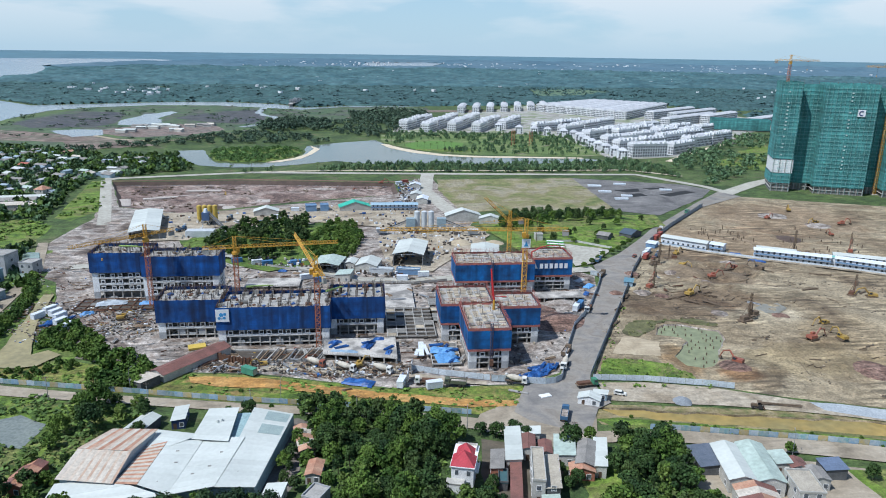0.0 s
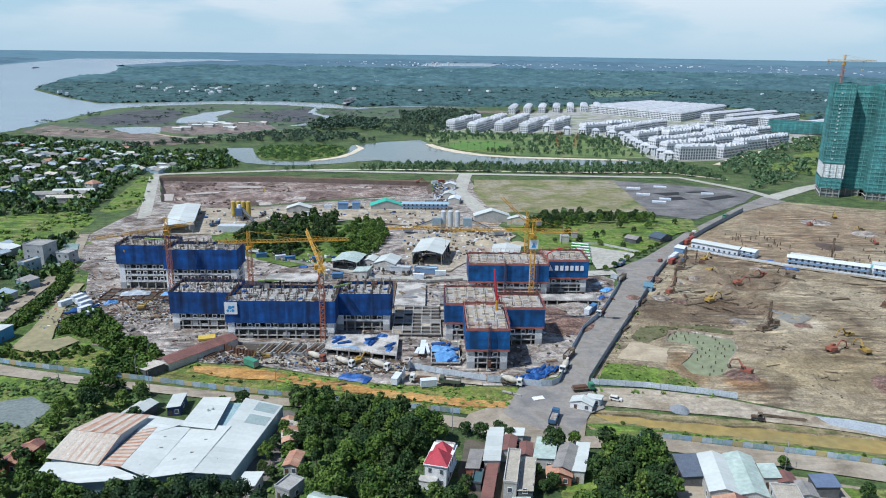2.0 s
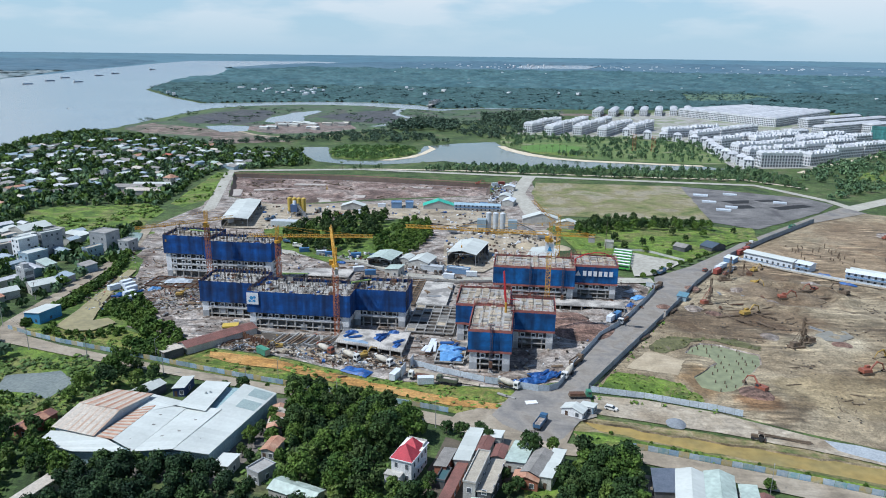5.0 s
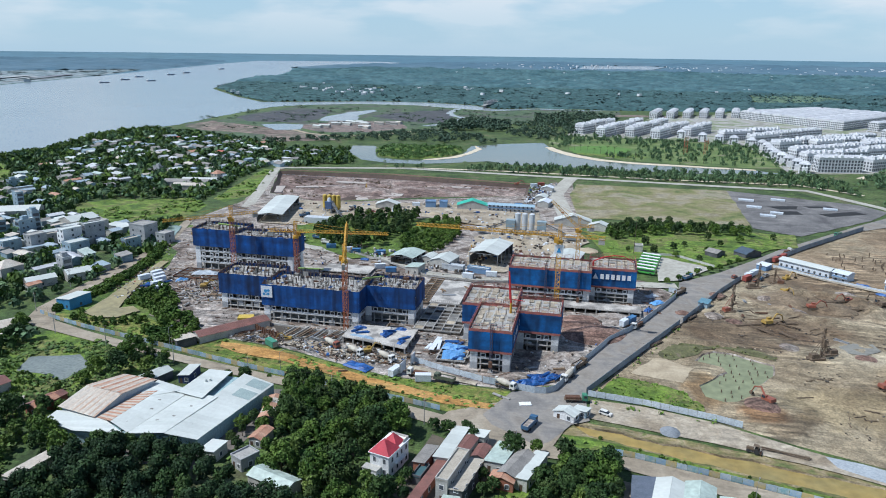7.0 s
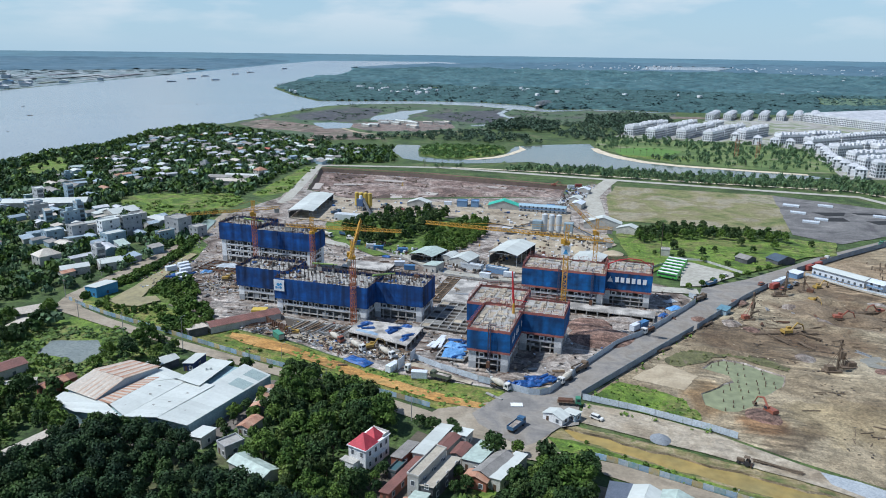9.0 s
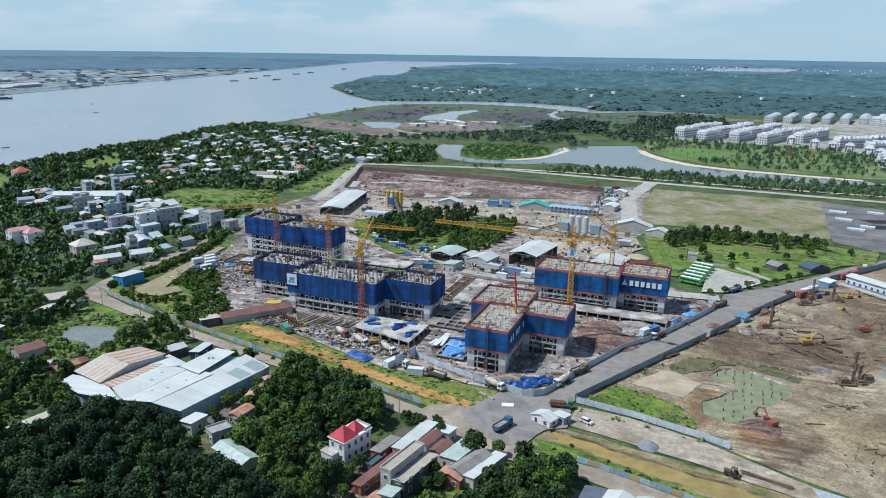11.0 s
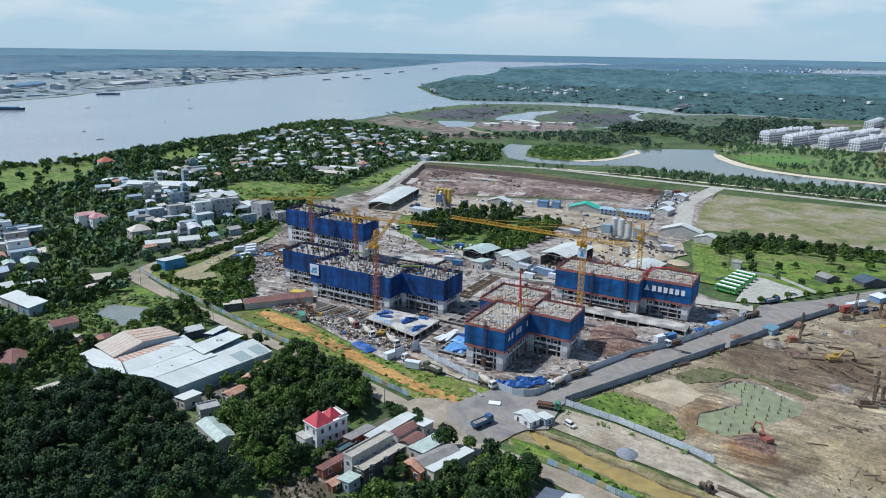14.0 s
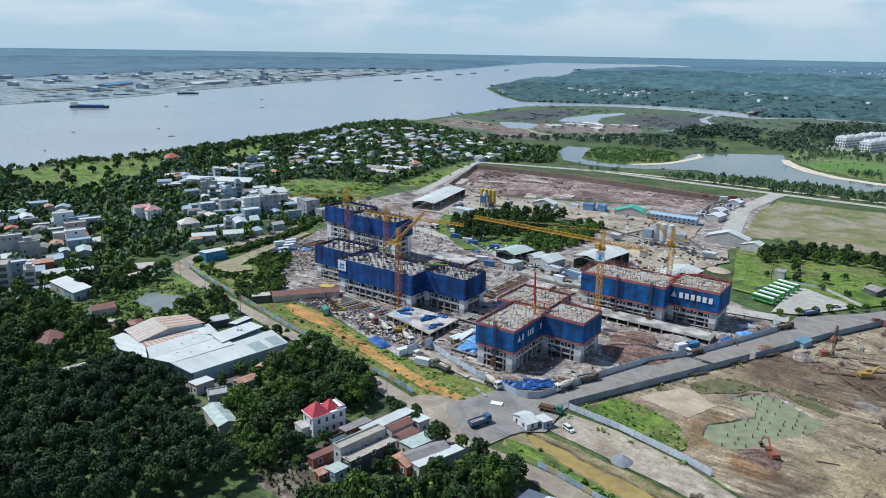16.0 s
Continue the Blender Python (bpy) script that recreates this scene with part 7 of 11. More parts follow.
def piling_rig(x, y, deg, h, label, paint=RUST, lean=0.0, z=0.3):
    root = thing("piling_rig", label, "piling rig", (x, y, z), math.radians(deg), "piling rigs")
    part("base_frame", Geo().box(-3.2, -1.8, 0, 3.2, 1.8, 0.7).box(-4.2, -0.4, 0.1, 4.2, 0.4, 0.5), MUD, root)
    part("engine_house", Geo().box(-2.6, -1.2, 0.7, 0.6, 1.2, 2.4), paint, root)
    part("leader", lattice((2.2, 0, 0.4), (2.2 + lean, 0, h), 0.75, 1.2, 0.1), MUD, root)
    part("hammer", Geo().mid(2.2 + lean * 0.5, -0.8, h * 0.45, 0.8, 0.8, 3.0), MUD, root)
    for sy in (-1.3, 1.3):
        part("stay", Geo().tube((-2.4, sy, 0.8), (2.2 + lean * 0.7, 0, h * 0.72), 0.11, n=5), paint, root)
    part("head_sheave", Geo().tube((2.2 + lean, -0.4, h + 0.2), (2.2 + lean, 0.4, h + 0.2), 0.4, n=10), MUD, root)


def wheel(px, py, root, r=0.52):
    part("wheel", Geo().tube((px, py - 0.17, r), (px, py + 0.17, r), r, n=14), BLACK, root)


def lorry(x, y, deg, kind, paint, label, z=0.45):
    root = thing({"mixer": "mixer_lorry", "tipper": "tipper_lorry", "flat": "flatbed_lorry"}[kind], label, "lorry", (x, y, z), math.radians(deg), "lorries")
    part("chassis", Geo().box(-4.0, -0.5, 0.75, 3.6, 0.5, 1.05), MUD, root)
    for px in (-3.0, -1.7, 2.8):
        for py in (-1.05, 1.05):
            wheel(px, py, root)
    cab = part("cab", Geo().add([(2.2, -1.2, 0.8), (4.2, -1.2, 0.8), (4.2, 1.2, 0.8), (2.2, 1.2, 0.8), (2.2, -1.15, 3.0), (3.9, -1.15, 3.0), (3.9, 1.15, 3.0), (2.2, 1.15, 3.0)], [(0, 3, 2, 1), (4, 5, 6, 7), (0, 1, 5, 4), (1, 2, 6, 5), (2, 3, 7, 6), (3, 0, 4, 7)]), paint, root)
    part("windscreen", Geo().add([(4.13, -1.05, 1.9), (4.13, 1.05, 1.9), (3.97, 1.02, 2.8), (3.97, -1.02, 2.8)], [(0, 1, 2, 3)]), GLASS_D, cab)
    for py in (-1.24, 1.19):
        part("side_window", Geo().box(2.7, py, 1.9, 3.7, py + 0.05, 2.7), GLASS_D, cab)
    if kind == "mixer":
        g = Geo().tube((2.0, 0, 2.0), (0.6, 0, 2.2), 0.6, 1.15, 14).tube((0.6, 0, 2.2), (-1.6, 0, 2.5), 1.15, 1.15, 14).tube((-1.6, 0, 2.5), (-3.6, 0, 2.85), 1.15, 0.5, 14)
        part("drum", g, DRUM, root)
        part("chute", Geo().tube((-3.7, 0, 2.6), (-4.4, 0, 1.2), 0.3, 0.25, 6), STEELP, root)
        part("hopper", Geo().mid(-3.8, 0, 2.9, 0.8, 0.9, 0.8), paint, root)
    elif kind == "tipper":
        part("tipper_body", Geo().box(-4.1, -1.25, 1.1, 2.0, -1.15, 2.4).box(-4.1, 1.15, 1.1, 2.0, 1.25, 2.4).box(-4.1, -1.15, 1.1, -4.0, 1.15, 2.4).box(1.9, -1.15, 1.1, 2.0, 1.15, 2.6).box(-4.0, -1.15, 1.1, 1.9, 1.15, 1.25), paint, root)
        part("load", Geo().box(-3.9, -1.1, 1.25, 1.8, 1.1, 2.0), SOIL, root)
    else:
        part("flat_bed", Geo().box(-4.2, -1.25, 1.05, 2.0, 1.25, 1.3), MUD, root)
        part("cargo", Geo().box(-3.8, -1.0, 1.3, 1.4, 1.0, 2.1), RUST, root)


def car(x, y, deg, paint, label, z=0.35):
    root = thing("car", label, "car", (x, y, z), math.radians(deg), "cars")
    part("body", Geo().add([(-2.3, -0.9, 0.35), (2.3, -0.9, 0.35), (2.3, 0.9, 0.35), (-2.3, 0.9, 0.35), (-2.3, -0.88, 1.0), (2.15, -0.85, 0.9), (2.15, 0.85, 0.9), (-2.3, 0.88, 1.0)], [(0, 3, 2, 1), (4, 5, 6, 7), (0, 1, 5, 4), (1, 2, 6, 5), (2, 3, 7, 6), (3, 0, 4, 7)]), paint, root)
    part("cabin_glass", Geo().add([(-2.1, -0.84, 1.0), (1.2, -0.84, 0.95), (1.2, 0.84, 0.95), (-2.1, 0.84, 1.0), (-1.9, -0.72, 1.5), (0.5, -0.72, 1.55), (0.5, 0.72, 1.55), (-1.9, 0.72, 1.5)], [(0, 1, 5, 4), (1, 2, 6, 5), (2, 3, 7, 6), (3, 0, 4, 7)]), GLASS_D, root)
    part("roof", Geo().box(-1.95, -0.74, 1.5, 0.55, 0.74, 1.62), paint, root)
    for px in (-1.4, 1.45):
        for py in (-0.82, 0.82):
            wheel(px, py, root, 0.33)


def bus(x, y, deg, paint, label, z=0.7):
    root = thing("bus", label, "bus", (x, y, z), math.radians(deg), "parked buses")
    part("body", Geo().box(-5.6, -1.25, 0.4, 5.6, 1.25, 2.9).box(-5.4, -1.15, 2.9, 5.4, 1.15, 3.1), paint, root)
    part("roof", Geo().box(-5.3, -1.1, 3.1, 5.3, 1.1, 3.2).box(-2, -0.7, 3.2, 0, 0.7, 3.4), WHITE, root)
    part("window_band", Geo().box(-5.2, -1.29, 1.5, 5.2, -1.25, 2.5).box(-5.2, 1.25, 1.5, 5.2, 1.29, 2.5), GLASS_D, root)
    part("windscreen", Geo().box(5.6, -1.1, 1.3, 5.65, 1.1, 2.7), GLASS_D, root)
    for px in (-3.6, 3.4):
        for py in (-1.15, 1.15):
            wheel(px, py, root, 0.5)


for x, y, deg, m, lab, s in ((81, 91.5, 30, YEL, "yellow long-reach excavator on the clay field", 1.15), (64, 10.6, 130, ORG, "orange excavator on the bank of the pond", 1.0), (110, 31.6, 20, ORG, "orange red excavator on the clay field", 1.1), (125.6, 48, 200, YEL, "yellow excavator on the clay field", 1.0),
                             (123.3, 31, 100, YEL, "yellow bulldozing excavator on the clay field", 1.0), (106, 166, 40, YEL, "yellow excavator beside the camp", 1.0), (141.4, 133, 120, MUD, "dark excavator with a raised arm", 1.1), (127.5, 136, 200, ORG, "red excavator in the dug pit", 0.9), (107, 120, 10, ORG, "red excavator with low arm", 1.0),
                             (175, 83, 160, YEL, "yellow excavator beside stacked piles", 1.1), (99.5, 142, 300, YEL, "yellow excavator on the clay field", 0.9), (218, 258, 30, ORG, "red excavator on the far field", 1.0), (251, 285, 70, YEL, "yellow excavator on the far field", 1.0), (264, 237, 10, ORG, "red excavator on the far field", 1.1), (246, 242, 200, YEL, "yellow excavator on the far field", 1.0),
                             (236, 208, 90, ORG, "red excavator on the far field", 0.8), (-125.5, 22, 190, YEL, "small yellow excavator beside the trench", 0.7), (-88, 17.5, 40, YEL, "yellow excavator at the site entrance", 0.9), (-100, 384, 20, ORG, "orange excavator in the excavation", 1.0), (-205, 372, 120, YEL, "yellow excavator in the excavation", 1.0), (-72, 414, 20, ORG, "orange excavator by the excavation edge", 1.0),
                             (-196, 76, 20, YEL, "yellow excavator behind the steel stack", 0.9)):
    excavator(x, y, deg, m, lab, s=s, z=-2.8 if (y > 360 and y < 400 and x < 0) else 0.4)
piling_rig(92, 56, 20, 13, "dark piling rig with a tall leader", MUD)
piling_rig(99, 62, 200, 6, "low dark crawler beside the piling rig", MUD)
piling_rig(65.5, 105.5, 30, 13, "piling rig with a red engine house", ORG)
piling_rig(85.2, 148, 10, 13, "dark piling rig by the hoarding", MUD)
piling_rig(100, 158, 160, 8, "low crawler rig by the hoarding", RUST)
piling_rig(182, 167, 20, 14, "dark piling rig beside the camp", MUD)
piling_rig(221, 166, 60, 12, "piling rig on the far field", ORG)
piling_rig(168, 88, 40, 10, "rusty rig beside stacked piles", RUST, 1.5)
lorry(-29, -0.6, -20, "mixer", TRUCKW, "dusty white concrete mixer lorry at the hoarding")
lorry(-6.7, 12.5, 245, "mixer", TRUCKW, "white concrete mixer lorry on the road")
lorry(-93, 15, -25, "mixer", TRUCKW, "concrete mixer lorry at the site entrance")
lorry(-79, 12.5, -25, "mixer", TRUCKW, "concrete mixer lorry at the site entrance")
lorry(-105, 20, -25, "mixer", ORG, "orange concrete mixer lorry at the site entrance")
lorry(-52, -0.6, 168, "tipper", mat("lorry_grey_green", (0.10, 0.12, 0.08), (0.08, 0.09, 0.06), 0.5, 0.6), "dark tipper lorry beside the track")
lorry(-63, 1.5, 172, "flat", TRUCKW, "white lorry at the gate boards")
lorry(-3.1, -5.0, 10, "flat", TRUCKG, "green lorry turning at the crossing")
lorry(-17.5, -27, 70, "tipper", TRUCKB, "dark blue tipper lorry at the crossing")
lorry(-2.8, 24.5, 60, "tipper", MUD, "dark lorry along the hoarding")
lorry(21.5, 73.5, 240, "flat", TRUCKW, "lorry with pipes along the hoarding")
lorry(45.5, 127, 55, "tipper", MUD, "dark tipper lorry on the road")
lorry(52, 154, 55, "tipper", TRUCKB, "blue tipper lorry at the junction")
lorry(120, 226, 55, "flat", TRUCKW, "white lorry on the far road")
lorry(165, 282, 235, "tipper", TRUCKG, "green tipper lorry on the far road")


def tractor(x, y, deg, z=0.4):
    """A small farm tractor: bonnet, open cab, two high and two low wheels."""
    root = thing("tractor", "small black tractor on the gravel track", "tractor", (x, y, z), math.radians(deg))
    part("bonnet", Geo().box(0.2, -0.45, 0.8, 2.3, 0.45, 1.5).box(0.4, -0.4, 1.5, 2.0, 0.4, 1.65), MUD, root)
    part("chassis", Geo().box(-1.2, -0.35, 0.6, 2.2, 0.35, 0.85), MUD, root)
    part("cab_roof", Geo().box(-1.3, -0.8, 2.5, 0.3, 0.8, 2.65), MUD, root)
    for px in (-1.2, 0.2):
        for py in (-0.7, 0.7):
            part("cab_post", Geo().box(px - 0.05, py - 0.05, 0.8, px + 0.05, py + 0.05, 2.5), MUD, root)
    part("seat", Geo().box(-0.9, -0.3, 0.9, -0.4, 0.3, 1.3).box(-1.0, -0.3, 1.3, -0.88, 0.3, 1.8), MUD, root)
    part("grader_blade", Geo().box(-2.2, -1.2, 0.1, -2.0, 1.2, 0.7).box(-2.0, -0.1, 0.5, -1.2, 0.1, 0.65), RUST, root)
    for px, py, r in ((-0.8, -0.95, 0.8), (-0.8, 0.95, 0.8), (1.7, -0.8, 0.5), (1.7, 0.8, 0.5)):
        wheel(px, py, root, r)


tractor(52.7, -25.7, 160)
car(7.3, -12.2, -24, TRUCKW, "white people carrier parked on the track")
for x, y, d in ((88, 158, 55), (92, 163, 55), (78, 163, 55), (96, 170, 50), (-160, 262, 20), (-150, 268, 80), (-172, 250, 50), (-166, 268, 10), (-176, 262, 60), (-142, 262, 100), (60, 172, 40), (-104, 142, 10), (-246, 70, 85)):
    car(x, y, d, random.choice((TRUCKW, TRUCKB, ORG, TRUCKW, MATS["galvanised_post"])), "small car parked on the dusty yard", z=0.75)
BUSG = mat("bus_green", (0.10, 0.42, 0.08), (0.08, 0.34, 0.07), 0.6, 0.4)
for i in range(6):
    bus(29.5 + i * 1.1, 159 + i * 6.2, -18, BUSG, "bright green bus parked in a row")
for x, y, d in ((-186, 176, -20), (-176, 182, -20), (-166, 172, 160), (-150, 166, 150), (-195, 262, 80), (-184, 272, 80), (-210, 240, 60), (-96, 150, 150)):
    lorry(x, y, d, random.choice(("mixer", "tipper")), random.choice((TRUCKW, TRUCKB, ORG)), "dusty lorry parked near the concrete plant", z=0.8)


# piles standing in the pond, scattered in rough rows
def pond_piles():
    rnd = random.Random(3)
    n = 0
    for i in range(11):
        for j in range(14):
            x, y = 40 + i * 3.2 + rnd.uniform(-0.4, 0.4), 10 + j * 3.5 + rnd.uniform(-0.5, 0.5)
            if inside(x, y, PILE_POND) and edge_gap(x, y, PILE_POND) > 1.2 and rnd.random() < 0.55:
                solid("foundation_post", Geo().box(x - 0.17, y - 0.17, -1.2, x + 0.17, y + 0.17, rnd.uniform(0.2, 0.8)), MUD, "dark square pile standing in the pond", "pile", "pond piles")
                n += 1
    for i in range(60):
        x, y = rnd.uniform(190, 240), rnd.uniform(160, 230)
        if i < 30:
            x, y = rnd.uniform(140, 175), rnd.uniform(190, 235)
        solid("foundation_post", Geo().box(x - 0.22, y - 0.22, 0, x + 0.22, y + 0.22, rnd.uniform(1.2, 3.2)), MUD, "dark square pile driven into the clay", "pile", "field piles")


pond_piles()

# ---- foreground houses and the factory ----
TIN = mat("white_tin_roof", (0.53, 0.555, 0.52), (0.45, 0.475, 0.445), 0.06, 0.6, 0.12, wave=("X", 1.6), fine=0.8, spread=0.07, grain=0.05)
TIN_OLD = mat("weathered_tin_roof", (0.53, 0.49, 0.42), (0.45, 0.39, 0.32), 0.15, 0.6, 0.25, wave=("X", 1.6), spread=0.06)
TIN_RUST = mat("rusty_tin_roof", (0.36, 0.17, 0.105), (0.46, 0.28, 0.19), 0.35, 0.7, 0.3, wave=("X", 1.6), spread=0.1)
TIN_MINT = mat("mint_tin_roof", (0.42, 0.495, 0.445), (0.35, 0.42, 0.375), 0.08, 0.5, 0.25, wave=("X", 1.6), spread=0.06)
TIN_BROWN = mat("maroon_tin_roof", (0.22, 0.10, 0.08), (0.16, 0.08, 0.065), 0.3, 0.6, 0.3, wave=("X", 1.6), spread=0.1)
TIN_BLUE = mat("blue_grey_tin_roof", (0.24, 0.31, 0.36), (0.31, 0.37, 0.41), 0.15, 0.6, 0.2, wave=("X", 1.6), spread=0.08)
TIN_GREY = mat("grey_fibre_roof", (0.27, 0.255, 0.235), (0.20, 0.19, 0.175), 0.3, 0.8, 0.3, wave=("X", 1.6), spread=0.1)
RED_TILE = mat("red_tile_roof", (0.46, 0.045, 0.065), (0.36, 0.035, 0.05), 0.5, 0.6, 0.3, wave=("Y", 2.2))
FLATROOF = mat("dusty_flat_roof", (0.40, 0.36, 0.29), (0.31, 0.28, 0.23), 0.3, 0.9, 0.1)
CREAM = mat("cream_wall", (0.46, 0.45, 0.41), (0.35, 0.34, 0.31), 0.3, 0.85, 0.05, spread=0.06)
# dark grey on every side, mottled by noise
DARKWALL = mat("mouldy_dark_wall", (0.11, 0.113, 0.115), (0.06, 0.063, 0.065), 0.3, 0.9, 0.1)
BLUEWALL = mat("pale_blue_wall", (0.28, 0.37, 0.43), (0.21, 0.29, 0.35), 0.2, 0.8)
BRICKW = mat("brick_red_wall", (0.33, 0.13, 0.08), (0.26, 0.10, 0.065), 0.5, 0.9, 0.2)
DOORM = mat("brown_door", (0.10, 0.06, 0.04), (0.07, 0.045, 0.03), 1, 0.6)
HOUSE_WIN = Geo().box(-0.6, -0.07, -0.7, 0.6, 0.05, 0.7).mesh("window", GLASS)
HOUSE_FRAME = Geo().box(-0.72, -0.1, 0.7, 0.72, 0.0, 0.82).box(-0.72, -0.12, -0.82, 0.72, 0.0, -0.7).box(-0.72, -0.1, -0.7, -0.6, 0.0, 0.7).box(0.6, -0.1, -0.7, 0.72, 0.0, 0.7).mesh("frame", FRAMEW)


def sheets(root, pts, material, wide=2.4, thick=0.08, name="roof_sheet"):
    """A sloping roof plane a-b-c-d (eaves a-b, ridge d-c) laid with lapped sheets running from eaves to ridge."""
    a, b, c, d = (Vector(p) for p in pts)
    n = max(1, round((b - a).length / wide))
    up = (b - a).cross(d - a).normalized()
    if up.z < 0:
        up = -up
    for i in range(n):
        s, t = i / n, (i + 1) / n + (0.04 / max(0.1, (b - a).length) if i < n - 1 else 0)
        lift = up * (0.025 if i % 2 else 0.0)
        p = [a.lerp(b, s) + lift, a.lerp(b, t) + lift, d.lerp(c, t) + lift, d.lerp(c, s) + lift]
        vs = [tuple(v) for v in p] + [tuple(v + up * thick) for v in p]
        part(name, Geo().add(vs, [(3, 2, 1, 0), (4, 5, 6, 7), (0, 1, 5, 4), (1, 2, 6, 5), (2, 3, 7, 6), (3, 0, 4, 7)]), material[i % len(material)] if isinstance(material, (list, tuple)) else material, root)


def house(x, y, w, d, deg, h, roof, roof_mat, wall_mat, label, floors=1, name="house", group="", wide=3.0, over=0.35, win=True, category="house", framed=True):
    """A house w by d metres, turned, with walls to h and a gable (along d), lean-to, hip or flat roof."""
    root = thing(name, label, category, (x, y, 0), math.radians(deg), group)
    hw, hd = w / 2, d / 2
    body = Geo().box(-hw, -hd, 0, hw, hd, h)
    if roof in ("gable", "lean"):
        r, m = (h + w * 0.16, 0) if roof == "gable" else (h + w * 0.10, hw)
        body.add([(-hw, -hd, h), (hw, -hd, h), (m, -hd, r), (-hw, hd, h), (hw, hd, h), (m, hd, r)], [(0, 1, 2), (5, 4, 3), (0, 2, 5, 3), (1, 4, 5, 2)])
    part("wall", body, wall_mat, root)
    o = over
    if roof == "gable":
        e = h - o * 0.32 + 0.04
        if wide >= 20 and not isinstance(roof_mat, (list, tuple)):
            g = Geo()
            for k in (-1, 1):
                a, b = (k * (hw + o), e), (0, r + 0.05)
                g.add([(a[0], -hd - o, a[1]), (a[0], hd + o, a[1]), (b[0], hd + o, b[1]), (b[0], -hd - o, b[1])] + [(a[0], -hd - o, a[1] + 0.09), (a[0], hd + o, a[1] + 0.09), (b[0], hd + o, b[1] + 0.09), (b[0], -hd - o, b[1] + 0.09)],
                      [(0, 1, 2, 3), (7, 6, 5, 4), (0, 4, 5, 1), (1, 5, 6, 2), (3, 7, 4, 0)])
            part("roof", g, roof_mat, root)
        else:
            sheets(root, ((-hw - o, hd + o, e), (-hw - o, -hd - o, e), (0, -hd - o, r + 0.05), (0, hd + o, r + 0.05)), roof_mat, wide)
            sheets(root, ((hw + o, -hd - o, e), (hw + o, hd + o, e), (0, hd + o, r + 0.05), (0, -hd - o, r + 0.05)), roof_mat, wide)
    elif roof == "lean":
        sheets(root, ((-hw - o, hd + o, h + 0.02), (-hw - o, -hd - o, h + 0.02), (hw + o, -hd - o, r + 0.1), (hw + o, hd + o, r + 0.1)), roof_mat, wide)
    elif roof == "hip":
        r, k = h + min(w, d) * 0.33, min(w, d) / 2
        g = Geo().add([(-hw - o, -hd - o, h), (hw + o, -hd - o, h), (hw + o, hd + o, h), (-hw - o, hd + o, h), (0, -hd + k, r), (0, hd - k, r)], [(0, 1, 4), (1, 2, 5, 4), (2, 3, 5), (3, 0, 4, 5), (3, 2, 1, 0)])
        part("roof", g, roof_mat, root)
    else:
        part("roof", Geo().box(-hw - 0.15, -hd - 0.15, h, hw + 0.15, hd + 0.15, h + 0.18), roof_mat, root)
        p = Geo().box(-hw - 0.15, -hd - 0.15, h + 0.18, hw + 0.15, -hd + 0.1, h + 0.7).box(-hw - 0.15, hd - 0.1, h + 0.18, hw + 0.15, hd + 0.15, h + 0.7)
        p.box(-hw - 0.15, -hd + 0.1, h + 0.18, -hw + 0.1, hd - 0.1, h + 0.7).box(hw - 0.1, -hd + 0.1, h + 0.18, hw + 0.15, hd - 0.1, h + 0.7)
        part("parapet", p, wall_mat, root)
    if win:
        for f in range(floors):
            z = 1.6 + f * 3.2
            for px in ((-hw * 0.5, hw * 0.5) if w > 4 else (0.0,)):
                if f == 0 and px <= 0:
                    part("door", Geo().box(px - 0.5, -hd - 0.06, 0, px + 0.5, -hd + 0.05, 2.1), DOORM, root)
                    continue
                q = part("window", HOUSE_WIN, None, root)
                q.matrix_basis = pose(px, -hd, z)
                if framed:
                    part("frame", HOUSE_FRAME, None, q)
            for side, t in ((hw, 90), (-hw, 270)):
                m = max(1, int(d / (5 if framed else 9)))
                for i in range(m):
                    q = part("window", HOUSE_WIN, None, root)
                    q.matrix_basis = pose(side, -hd + d * (i + 0.5) / m, z, 0, 0, t)
                    if framed:
                        part("frame", HOUSE_FRAME, None, q)
    return root


